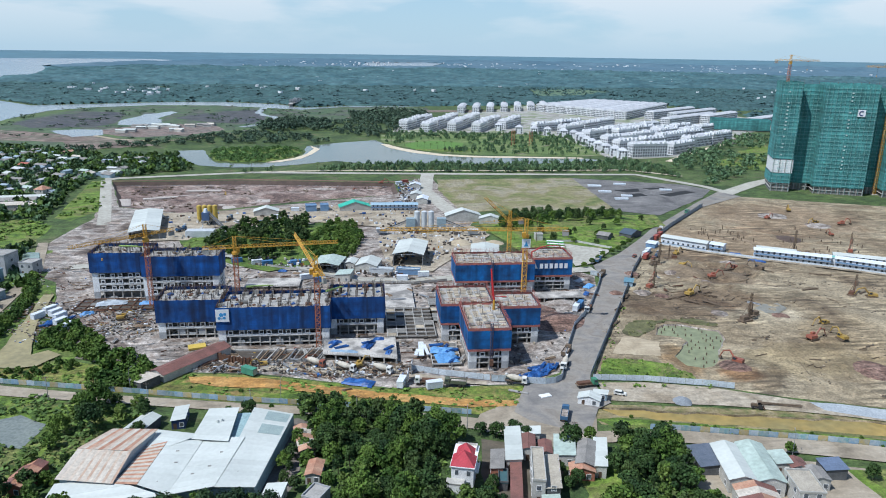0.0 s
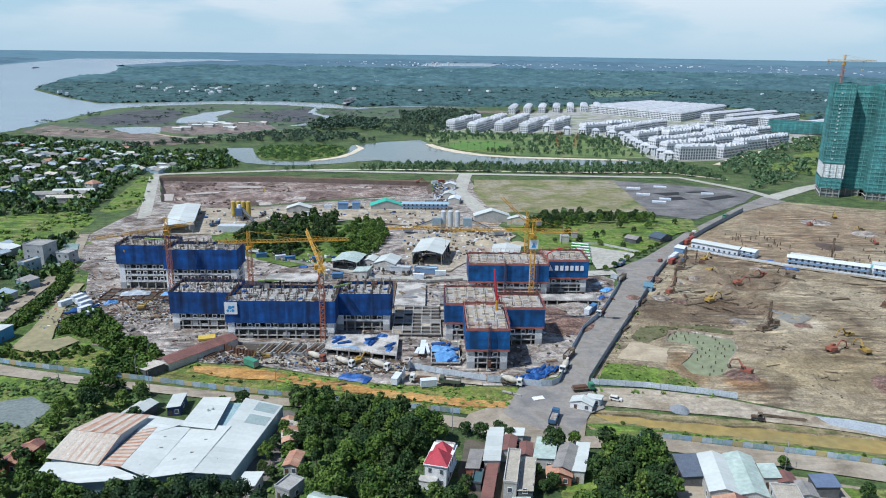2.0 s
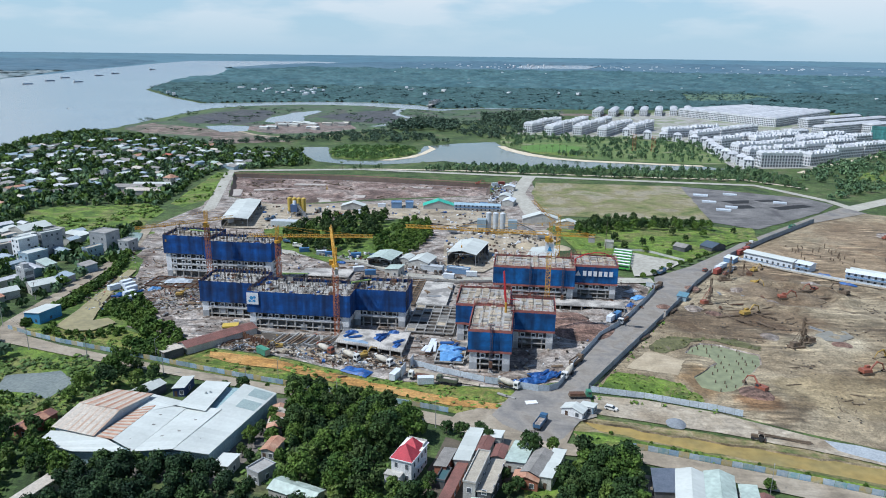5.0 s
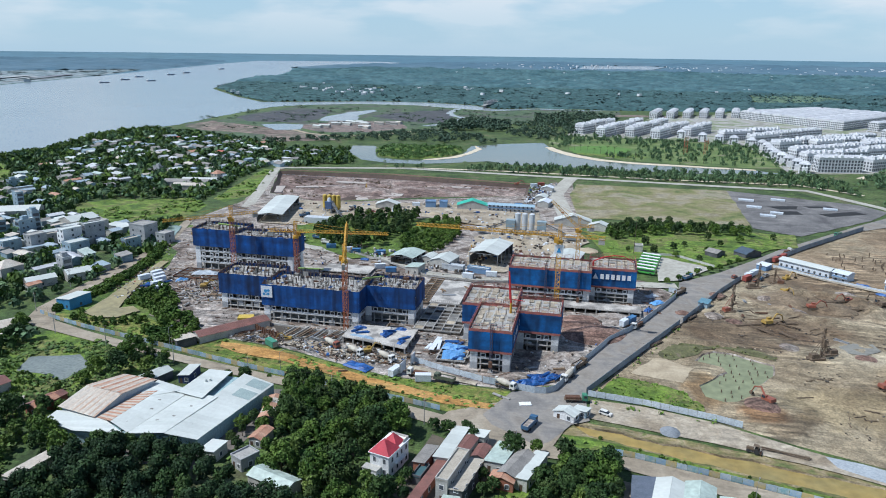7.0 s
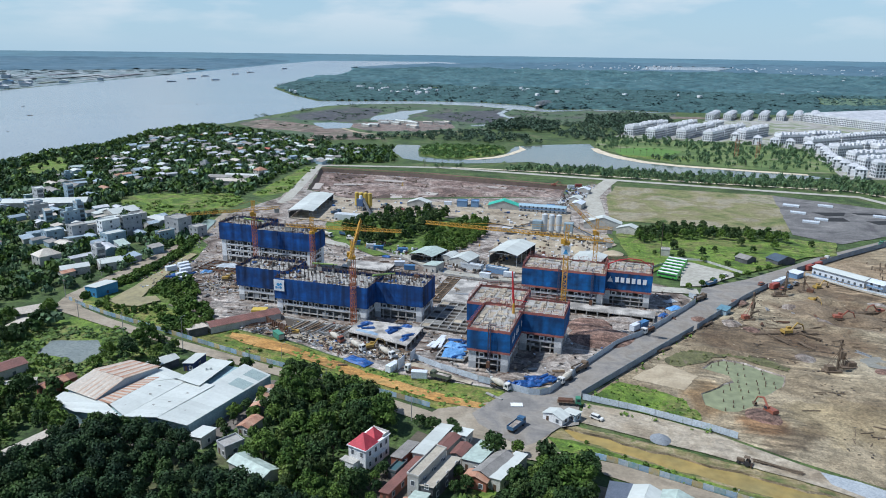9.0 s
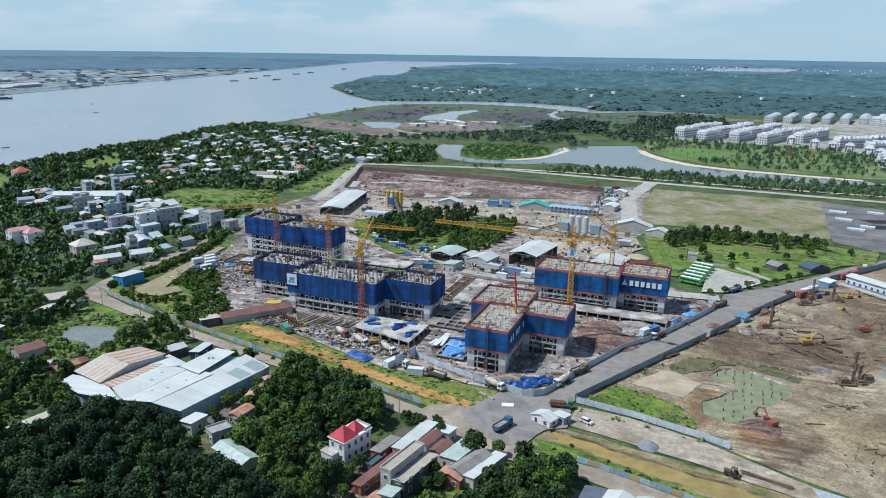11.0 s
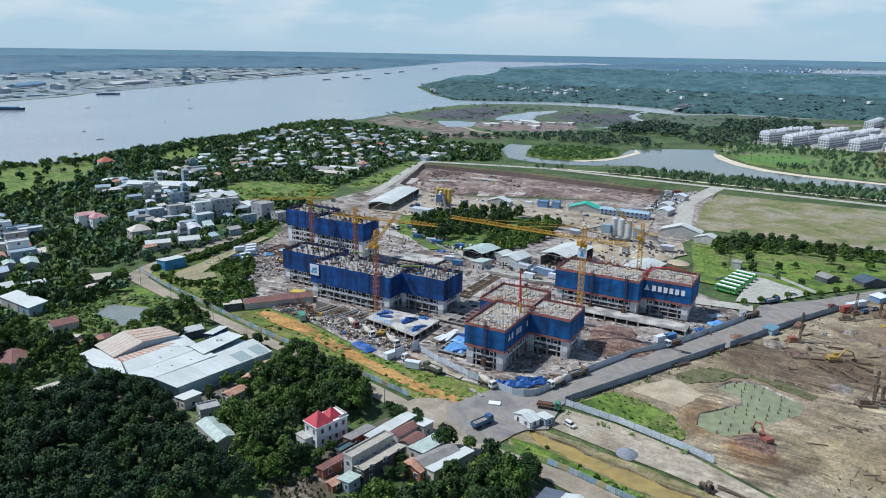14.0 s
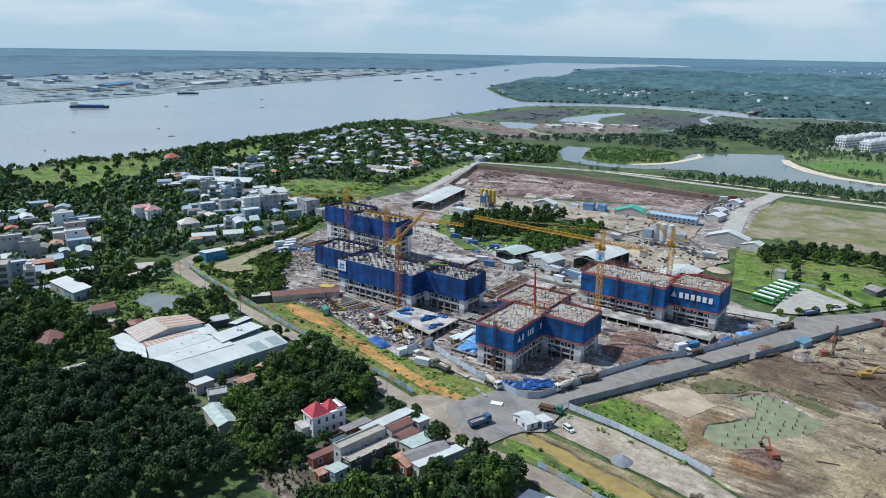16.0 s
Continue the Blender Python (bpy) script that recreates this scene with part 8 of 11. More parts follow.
def factory():
    root = thing("factory", "white tin-roofed workshop with rusty roof parts", "factory", (-137, -50, 0))
    o = (-137, -50, 0)
    L = lambda p: (p[0] + 137, p[1] + 50, p[2])
    green_wall = mat("pale_green_sheet_wall", (0.30, 0.43, 0.45), (0.25, 0.36, 0.38), 0.2, 0.7, 0.2, wave=("X", 1.2))
    part("wall", Geo(o).prism([(-139, -68.2), (-115.4, -65.6), (-108.6, -27.2), (-121, -24.6), (-126.5, -24.6), (-135.6, -23.4), (-136.6, -41)], 0, 5.2), green_wall, root)
    part("wall", Geo(o).prism([(-168.8, -66.2), (-156, -69.2), (-139, -68.2), (-136.6, -41), (-137, -39), (-149.6, -34), (-150, -44), (-168.8, -59)], 0, 4.5), green_wall, root)
    S = lambda pts, m, w=2.6: sheets(root, [L(p) for p in pts], m, w)
    lean = ((-115, -66.8, 5.3), (-108.6, -26.7, 5.3), (-121.6, -23.8, 6.6), (-125.5, -67.8, 6.6))
    S(lean, TIN)
    S(((-138.6, -69.0, 5.5), (-134.0, -40.0, 5.6), (-121.5, -42.5, 6.7), (-125.5, -67.6, 6.7)), TIN)
    S(((-137.6, -41.6, 6.2), (-136.2, -22.7, 6.2), (-126.3, -24.0, 6.9), (-126.0, -45.0, 6.9)), TIN)
    S(((-169.6, -66.9, 4.7), (-156.0, -70.0, 4.7), (-138.6, -69.1, 5.5), (-149, -63.4, 5.6)), TIN, 3)
    S(((-169.7, -60.4, 5.0), (-169.6, -66.9, 4.7), (-149, -63.4, 5.6), (-153, -60.0, 5.6)), TIN, 3)
    S(((-153.4, -62.4, 5.55), (-150.3, -43.6, 5.55), (-144.3, -42.6, 6.3), (-146.6, -64.4, 6.3)), [TIN_RUST, TIN_OLD], 0.9)
    S(((-150.2, -43.8, 5.65), (-150.4, -33.2, 5.2), (-135.0, -39.0, 6.2), (-144.2, -46.5, 6.3)), TIN, 2.2)
    S(((-146.5, -64.6, 6.3), (-144.2, -43.0, 6.3), (-134.0, -41.5, 5.8), (-137.6, -68.6, 5.6)), TIN, 2.2)
    # raised hall with two weathered roofs on one ridge
    lo, hi = 5.9, 8.0
    base = [(-168.8, -59.2), (-153.9, -62.4), (-152.6, -50.8), (-149.4, -37.0), (-161.8, -36.0), (-167.1, -48.2)]
    tops = (lo, lo, hi, 6.8, 6.9, hi)
    part("hall_wall", Geo(o).add([(x, y, 0) for x, y in base] + [(x, y, z) for (x, y), z in zip(base, tops)], [tuple(reversed(range(6))), tuple(range(6, 12))] + [(k, (k + 1) % 6, 6 + (k + 1) % 6, 6 + k) for k in range(6)]),
         mat("blue_grey_sheet_wall", (0.40, 0.46, 0.50), (0.34, 0.40, 0.44), 0.3, 0.7, 0.2, wave=("X", 1.2)), root)
    stained = mat("stained_tin_roof", (0.42, 0.29, 0.21), (0.50, 0.43, 0.35), 0.2, 0.6, 0.25, wave=("X", 1.6))
    S(((-169.8, -59.8, 6.0), (-153.4, -63.2, 6.0), (-152.1, -50.7, 8.2), (-167.8, -48.0, 8.2)), [TIN_OLD, TIN_OLD, stained], 0.8)
    S(((-148.6, -36.3, 7.0), (-162.5, -35.2, 7.1), (-167.9, -48.0, 8.3), (-152.1, -50.6, 8.3)), [stained, TIN_RUST, TIN_OLD], 1.1)
    # two bands of old sheeting on the long lean-to
    a, b, c, d = (Vector(p) for p in lean)
    for s0, s1 in ((0.66, 0.79), (0.85, 0.975)):
        q = [a.lerp(b, s0).lerp(d.lerp(c, s0), 0.06), a.lerp(b, s1).lerp(d.lerp(c, s1), 0.06), a.lerp(b, s1).lerp(d.lerp(c, s1), 0.62), a.lerp(b, s0).lerp(d.lerp(c, s0), 0.62)]
        sheets(root, [L((p.x, p.y, p.z + 0.13)) for p in q], mat("translucent_sheet", (0.30, 0.37, 0.35), (0.25, 0.31, 0.30), 0.4, 0.5), 2.4, 0.04, "skylight_sheet")
    for x, y in ((-131.5, -33), (-130.3, -32.2)):
        part("roof_vent", Geo(o).tube((x, y, 6.3), (x, y, 7.6), 0.55, 0.35, 10), TIN, root)
    for x, y, z in ((-133, -60, 5.95), (-129, -57, 6.35), (-139, -54, 6.05), (-127, -50, 6.4), (-142, -63, 5.95), (-121, -60, 6.05), (-140, -48, 6.1)):
        part("roof_patch", Geo(o).mid(x, y, z, 0.9, 0.5, 0.14), TIN_GREY, root)


factory()


def red_house():
    root = thing("house", "white two-storey house with red hipped tile roofs", "house", (-56.6, -60.4, 0), math.radians(-15))
    root.scale = (0.8, 0.8, 1.1)
    part("wall", Geo().box(-4.0, -5.6, 0, 4.0, 5.2, 6.6), WHITE, root)
    part("rear_wing", Geo().box(-3.6, 5.2, 0, 3.8, 9.2, 6.2), WHITE, root)
    for cy, s, z in ((-1.7, 3.9, 9.9), (4.4, 2.9, 9.4)):
        g = Geo().add([(-s - 0.5, cy - s - 0.3, 6.7), (s + 0.5, cy - s - 0.3, 6.7), (s + 0.5, cy + s, 6.7), (-s - 0.5, cy + s, 6.7), (0, cy - 0.2, z), (0, cy + 0.2, z)], [(0, 1, 4), (1, 2, 5, 4), (2, 3, 5), (3, 0, 4, 5), (3, 2, 1, 0)])
        part("roof", g, RED_TILE, root, "red tiled hip roof")
    part("eaves_board", Geo().box(-4.5, -6.1, 6.5, 4.5, 9.4, 6.72), WHITE, root)
    part("porch_roof", Geo().box(-5.5, -9.0, 2.9, 1.0, -5.6, 3.15), CREAM, root)
    part("porch_wall", Geo().box(-5.3, -8.8, 0, 0.8, -5.6, 2.9), WHITE, root)
    for z in (1.7, 4.9):
        for px in (-2.0, 2.2):
            q = part("window", HOUSE_WIN, None, root)
            q.matrix_basis = pose(px, -5.6, z)
            part("frame", HOUSE_FRAME, None, q)
        for py in (-3.0, 0.5, 3.6, 7.0):
            q = part("window", HOUSE_WIN, None, root)
            q.matrix_basis = pose(4.0, py, z, 0, 0, 90)
            part("frame", HOUSE_FRAME, None, q)
    part("balcony", Geo().box(4.0, -1.5, 3.2, 5.3, 5.0, 3.4), WHITE, root)
    rail = Geo()
    for i in range(8):
        rail.box(5.15, -1.4 + i * 0.9, 3.4, 5.25, -1.3 + i * 0.9, 4.3)
    part("balcony_rail", rail.box(5.12, -1.5, 4.3, 5.28, 5.0, 4.4), WHITE, root)
    par = Geo().box(-3.6, 9.0, 6.7, 3.8, 9.2, 7.4).box(3.6, 5.2, 6.7, 3.8, 9.0, 7.4)
    part("parapet", par, CREAM, root)


red_house()
house(-35.9, -64.6, 3.5, 16.6, -10.5, 7.0, "flat", FLATROOF, CREAM, "tall narrow two-storey house with a dusty flat roof", 2, wide=2)
house(-31.7, -65.0, 3.9, 16.6, -11, 4.7, "lean", FLATROOF, DARKWALL, "narrow house with dark grey walls", 2)
house(-42.5, -67.0, 2.8, 20, -10.5, 2.8, "lean", TIN_BROWN, BRICKW, "low brick house under a maroon tin roof")
house(-34.6, -76.0, 4.4, 4.4, -8, 2.9, "lean", TIN_MINT, BLUEWALL, "small shed with a mint green roof")
house(-37.6, -78.6, 2.8, 4.0, -12, 2.3, "gable", TIN_RUST, BRICKW, "shack with rusty tin roofing")
house(-45.6, -63.2, 2.6, 6.5, -10.5, 2.6, "flat", mat("teal_shade_net", (0.05, 0.11, 0.12), (0.035, 0.08, 0.09), 0.6, 0.8), DARKWALL, "lean-to under a dark teal shade net", win=False)
house(-39.6, -47.4, 4.6, 19, -9, 3.7, "lean", TIN, CREAM, "long house with a white tin roof")
house(-46.0, -55.6, 3.6, 10, -11, 3.5, "lean", TIN_GREY, BRICKW, "long house under old grey roofing")
house(-34.9, -47.4, 3.9, 8.6, -12, 4.0, "gable", TIN_BROWN, CREAM, "house with a maroon tin roof")
house(-30.0, -49.8, 3.6, 7.0, -10, 3.5, "gable", TIN_BROWN, CREAM, "house with a weathered maroon roof")
house(-32.4, -40.4, 5.5, 4.4, -12, 3.6, "lean", TIN, CREAM, "roadside shop with a pale tin roof")
house(-23.9, -49.6, 6.0, 12, -14, 3.5, "lean", TIN_MINT, CREAM, "house with a large mint green roof")
house(-18.6, -54.8, 5.2, 13.5, -20, 4.0, "gable", TIN_GREY, DARKWALL, "old house with dark fibre roofing")
house(-14.2, -54.8, 3.6, 16, -17, 3.9, "lean", TIN, CREAM, "narrow house with white corrugated roof")
house(-21.8, -61.4, 7.0, 4.2, -8, 3.2, "gable", TIN_RUST, BRICKW, "tumbledown shack with patched rusty roof")
house(-110.0, -66.4, 5.2, 6.5, -8, 3.5, "lean", TIN, CREAM, "hut with a white tin roof")
house(-98.5, -68.2, 5.0, 6.4, -28, 3.6, "flat", CONC, BLOCKW, "unfinished grey block hut")
house(-84.8, -77.6, 6.0, 14.5, 72, 3.9, "gable", TIN_MINT, CREAM, "storehouse with a pale green tin roof", win=False)
house(-104.2, -38.6, 4.6, 15, 12, 3.4, "gable", [TIN_RUST, TIN_OLD], DARKWALL, "lean-to shed with striped rusty roof", win=False)
house(-146.5, -19.7, 4.2, 9.3, 5, 3.2, "lean", TIN, mat("navy_wall", (0.03, 0.055, 0.16), (0.025, 0.045, 0.12), 0.3, 0.7), "blue roadside kiosk with white roof", name="kiosk", category="kiosk")
house(-157, -25, 6.0, 10, -20, 3.4, "gable", TIN, DARKWALL, "open shed with pale roof by the factory", win=False, name="shed", category="shed")
house(-181, -52.3, 5.5, 12, -12, 3.6, "gable", [TIN_RUST, TIN_BROWN], BRICKW, "brick shed with a rusty roof")
house(-99.8, -55.2, 4.2, 7.5, -6, 3.2, "gable", TIN_RUST, CREAM, "small tin-roofed hut among trees")
house(17.7, -58, 6.8, 11.5, -4, 3.0, "lean", mat("dark_tarpaulin_roof", (0.12, 0.14, 0.18), (0.08, 0.10, 0.13), 0.3, 0.6, 0.5), DARKWALL, "shack covered with a dark tarpaulin", win=False)
house(23.5, -64.0, 8.0, 19, -10, 4.6, "gable", TIN, CREAM, "workshop with a white tin roof")
house(31.0, -65.0, 7.8, 20.5, -10, 4.8, "gable", TIN_MINT, CREAM, "workshop with a pale mint roof")
house(39.5, -61.5, 4.4, 7, -8, 3.6, "lean", TIN_MINT, CREAM, "small shop with mint roof")
house(23, -79, 11, 8.5, -10, 3.6, "gable", [TIN_RUST, TIN_OLD, TIN_BROWN], CREAM, "low house with striped rusty roof")
house(37.5, -77.0, 7.0, 11, -10, 5.6, "flat", FLATROOF, CREAM, "two-storey house with grey flat roof", 2)
house(43, -64.6, 4.8, 5.2, -8, 3.5, "gable", TIN_BROWN, CREAM, "small house with a maroon roof")
house(45.5, -70.5, 5.5, 6.5, -8, 3.6, "gable", TIN_GREY, CREAM, "small house with grey fibre roof")
house(53.5, -66.0, 6.2, 6.2, -8, 3.2, "lean", mat("blue_tarpaulin_roof", (0.13, 0.17, 0.25), (0.10, 0.13, 0.19), 0.3, 0.6, 0.4), DARKWALL, "shack under blue sheeting", win=False)
house(-5.9, -17.3, 7.6, 4.4, -24, 2.7, "gable", TIN, WHITE, "white gate house with a pale roof", wide=1.4, name="gatehouse", category="hut")
house(-0.9, -14.2, 5.0, 3.4, -27, 2.5, "lean", TIN, BLUEWALL, "grey site container beside the gate house", wide=1.4, name="site_container", category="container")

# ---- the river village ----
HOUSE_SPOTS = []


def near_any(x, y, gap):
    return any(abs(x - a) < gap and abs(y - b) < gap for a, b in HOUSE_SPOTS)


def dark_bays(root, w, n, rnd):
    """Balcony openings and small windows, joined: too far to tell apart."""
    g = Geo()
    box = root.children[0].data.vertices
    hd = max(v.co.y for v in box)
    for f in range(n):
        z = 0.5 + f * 3.3
        for s in (-1, 1):
            g.box(-w / 2 + 0.5, s * hd - 0.05, z, w / 2 - 0.5, s * hd + 0.05, z + 2.0)
            for y in (-hd * 0.5, 0, hd * 0.5):
                if rnd.random() < 0.6:
                    g.box(s * w / 2 - 0.05, y - 0.5, z + 0.6, s * w / 2 + 0.05, y + 0.5, z + 1.8)
    tagged(part("window_band", g, GLASS, root), kind="stuff")


FAR_PARTS = {}


def far_house(x, y, w, d, deg, h, roof_mat, wall_mat):
    """A small gabled house of the far village: walls and two roof slopes with eaves, to be joined with the others."""
    c, s = math.cos(math.radians(deg)), math.sin(math.radians(deg))
    P = lambda a, b, z: (x + a * c - b * s, y + a * s + b * c, z)
    hw, hd, r = w / 2, d / 2, h + w * 0.16
    FAR_PARTS.setdefault(wall_mat.name, Geo()).add([P(-hw, -hd, 0), P(hw, -hd, 0), P(hw, hd, 0), P(-hw, hd, 0), P(-hw, -hd, h), P(hw, -hd, h), P(hw, hd, h), P(-hw, hd, h), P(0, -hd, r), P(0, hd, r)],
                                             [(0, 1, 5, 8, 4), (1, 2, 6, 5), (2, 3, 7, 9, 6), (3, 0, 4, 7)])
    for k in (-1, 1):
        q = [(k * (hw + 0.35), -hd - 0.35, h - 0.08), (k * (hw + 0.35), hd + 0.35, h - 0.08), (0, hd + 0.35, r + 0.05), (0, -hd - 0.35, r + 0.05)]
        FAR_PARTS.setdefault(roof_mat.name, Geo()).add([P(*v) for v in q] + [P(a, b, z + 0.1) for a, b, z in q], [(0, 1, 2, 3), (7, 6, 5, 4), (0, 4, 5, 1), (1, 5, 6, 2), (3, 7, 4, 0)])


def join_far_houses():
    """The far village houses in one mesh."""
    me = bpy.data.meshes.new("village_houses")
    vs, fs, slot = [], [], []
    for k, (name, g) in enumerate(FAR_PARTS.items()):
        me.materials.append(MATS[name])
        fs += [tuple(i + len(vs) for i in f) for f in g.f]
        slot += [k] * len(g.f)
        vs += g.v
    me.from_pydata(vs, [], fs)
    me.polygons.foreach_set("material_index", slot)
    me.update()
    tagged(new("village_houses", me), "crowded low houses of the far village with tin roofs", "houses", "", "stuff")


def village(poly, count, seed, tall=0.15, red=0.08, size=(5, 11)):
    rnd = random.Random(seed)
    x0, x1 = min(p[0] for p in poly), max(p[0] for p in poly)
    y0, y1 = min(p[1] for p in poly), max(p[1] for p in poly)
    made = tries = 0
    while made < count and tries < count * 40:
        tries += 1
        x, y = rnd.uniform(x0, x1), rnd.uniform(y0, y1)
        if not inside(x, y, poly) or near_any(x, y, 7.4) or any(inside(x, y, m) for m in MEADOWS):
            continue
        HOUSE_SPOTS.append((x, y))
        made += 1
        w, d = rnd.uniform(*size), rnd.uniform(size[0] + 2, size[1] + 5)
        deg = rnd.choice((-25, 60, 65, -20)) + rnd.uniform(-8, 8)
        r = rnd.random()
        if r < tall:
            n = rnd.choice((2, 3, 3, 4))
            wall = rnd.choice((CREAM, BLOCKW, BLOCKW, BLUEWALL))
            root = house(x, y, 4.6, rnd.uniform(9, 13), deg, 3.3 * n, "flat", rnd.choice((TIN, CONC, FLATROOF)), wall, "narrow multi-storey village house with plain plastered sides", n, group="village houses", win=False)
            dark_bays(root, 4.6, n, rnd)
            if rnd.random() < 0.5:
                part("stair_tower", Geo().box(-1.4, -2.5, 3.3 * n + 0.1, 1.4, 1.5, 3.3 * n + 2.6), wall, root)
        elif r < tall + red:
            house(x, y, w, d, deg, 3.4, "gable", TIN_RUST if rnd.random() < 0.5 else mat("orange_red_tin", (0.42, 0.13, 0.085), (0.34, 0.10, 0.07), 0.3, 0.6), CREAM, "village house with a reddish roof", 1, group="village houses", wide=20, win=False)
        else:
            m = rnd.choice((TIN, TIN_GREY, TIN_OLD, TIN_GREY, TIN_BLUE, TIN_MINT, ROOFW, TIN_BLUE))
            if y > 385:
                far_house(x, y, w, d, deg, rnd.uniform(2.8, 4.2), m, rnd.choice((CREAM, BLOCKW, BLUEWALL)))
                continue
            house(x, y, w, d, deg, rnd.uniform(2.8, 4.2), rnd.choice(("gable", "gable", "lean")), m, rnd.choice((CREAM, BLOCKW, BLUEWALL)), {"mint_tin_roof": "village house with a mint green tin roof", "weathered_tin_roof": "village house with a weathered tin roof", "grey_fibre_roof": "village house with old grey roofing", "blue_grey_tin_roof": "village house with a blue-grey tin roof"}.get(m.name, "village house with a pale tin roof"),
                  1, group="village houses", wide=20, win=False)


# landmarks first
def landmark(x, y, w, d, deg, h, roof, rm, wm, lab, fl):
    """A house of the village that stands out."""
    HOUSE_SPOTS.append((x, y))
    house(x, y, w, d, deg, h, roof, rm, wm, lab, fl, group="village houses", wide=20, framed=False)


landmark(-243, 38, 9, 12, -12, 4.6, "lean", TIN, mat("bright_blue_shop", (0.05, 0.23, 0.42), (0.045, 0.19, 0.36), 0.3, 0.6), "corner shop with blue front and white roof", 1)
landmark(-250, 1.5, 10, 12, -36, 3.6, "gable", TIN_OLD, CREAM, "long low house with weathered roof", 1)
landmark(-242, -14.5, 5, 15, 8, 3.0, "lean", TIN_OLD, CREAM, "narrow shed with pale roof", 1)
landmark(-281, 60, 8, 14, -35, 4.0, "gable", TIN, CREAM, "hall with pale tin roof", 1)
landmark(-270, 74, 10, 12, -35, 4.6, "gable", TIN, CREAM, "hall with pale tin roof", 1)
landmark(-308, 68, 10, 12, -20, 6.4, "hip", TIN_OLD, CREAM, "two-storey house with brown hipped roof", 2)
landmark(-283, 152, 13, 11, -12, 11.5, "flat", CONC, BLOCKW, "tall grey townhouse with arched front", 3)
landmark(-268, 152, 8, 8, -12, 6.5, "flat", CONC, BLOCKW, "grey block annex of the townhouse", 2)
landmark(-318, 128, 7, 12, -20, 12, "flat", TIN, WHITE, "white townhouse with roof tank", 4)
landmark(-328, 142, 6, 11, -20, 10, "flat", TIN, CREAM, "narrow cream plastered townhouse with flat roof", 3)
landmark(-306, 118, 9, 12, -20, 7, "flat", TIN, BLUEWALL, "pale blue townhouse with flat roof", 2)
landmark(-336, 120, 8, 10, -20, 9, "flat", CONC, BLOCKW, "grey unplastered townhouse with flat roof", 3)
landmark(-322, 160, 8, 9, -20, 9, "flat", CONC, CREAM, "narrow cream plastered townhouse with flat roof", 3)
landmark(-348, 112, 8, 11, -20, 6.5, "flat", TIN, BLUEWALL, "blue grey townhouse with pale roof", 2)
landmark(-362, 68, 8.5, 11, -14, 9.4, "gable", mat("pink_red_roof", (0.42, 0.18, 0.17), (0.50, 0.32, 0.29), 0.4, 0.6), WHITE, "white three-storey villa with a pinkish gabled roof", 3)
landmark(-353, 71, 8.0, 10, -14, 8.2, "hip", MATS["pink_red_roof"], WHITE, "white villa wing with a pinkish hipped roof", 3)
landmark(-383, 24, 6, 12, -20, 9.5, "flat", TIN, WHITE, "white townhouse with flat roof among low houses", 3)
landmark(-375, 30, 6, 12, -20, 6.6, "flat", TIN_BLUE, BLUEWALL, "blue grey townhouse with a tin roof", 2)
landmark(-364, 32, 7, 13, -20, 7.0, "flat", TIN, BLUEWALL, "pale blue townhouse with flat roof", 2)
landmark(-352, 16, 6, 12, -20, 9.0, "flat", CONC, BLOCKW, "grey unplastered townhouse with flat roof", 3)
landmark(-343, 4, 7, 12, -20, 6.5, "flat", TIN, CREAM, "narrow cream plastered townhouse with flat roof", 2)
landmark(-333, 6, 6, 11, -20, 9.0, "flat", TIN, WHITE, "white townhouse with flat roof among low houses", 3)
landmark(-322, 2, 8, 13, -20, 6.0, "flat", TIN_BLUE, BLUEWALL, "blue grey townhouse with a tin roof", 2)
landmark(-412, 190, 16, 30, -62, 5.5, "gable", TIN, CREAM, "warehouse with a white roof", 1)
landmark(-440, 180, 12, 34, -62, 5.0, "gable", TIN, CREAM, "warehouse with a pale roof", 1)
landmark(-352, 178, 16, 20, -20, 5.0, "gable", TIN, CREAM, "warehouse with a pale roof", 1)
landmark(-566, 230, 13, 14, -20, 6.5, "hip", mat("terracotta_roof", (0.42, 0.13, 0.07), (0.34, 0.10, 0.06), 0.4, 0.6), CREAM, "riverside house with terracotta hipped roof", 2)
landmark(-363, 333, 11, 40, -80, 4.0, "gable", TIN_GREY, CREAM, "long market shed with grey roofs", 1)
landmark(-356, 345, 9, 34, -80, 4.0, "gable", TIN, CREAM, "long market shed with pale roofs", 1)
landmark(-350, 318, 10, 30, -80, 4.0, "gable", TIN_OLD, CREAM, "long market shed with weathered roofs", 1)
landmark(-352, 368, 9, 10, -20, 6.0, "hip", TIN_RUST, CREAM, "house with a red roof", 2)
landmark(-208, -48, 8, 10, -18, 4.0, "gable", [TIN_BROWN, TIN_BROWN], CREAM, "house with maroon roof in the trees", 1)
landmark(-196, -58, 4, 16, -52, 3, "lean", TIN_OLD, CREAM, "long shed with pale roof in the trees", 1)
landmark(-253, -41.5, 8, 16, 86, 4.2, "lean", TIN, CREAM, "workshop with white tin roofs", 1)
landmark(-239, -42.5, 8.5, 9.5, 86, 4.4, "lean", TIN, BLUEWALL, "workshop with white tin roofs", 1)
landmark(-292, -46, 6, 8, -20, 9, "flat", TIN, BLUEWALL, "blue townhouse with flat roof", 3)
landmark(-188, -81, 9, 15, 60, 4.0, "gable", [TIN_BROWN, TIN_OLD], CREAM, "low house with a maroon and pale roof in the trees", 1)
landmark(-155.5, -84, 4.5, 21, -12, 3.4, "lean", [TIN_OLD, TIN_OLD, TIN_BROWN], CREAM, "long shed with a patched roof at the grove", 1)
landmark(-300, -30, 8, 10, -20, 4, "gable", TIN_RUST, BRICKW, "brick house with red roof", 1)
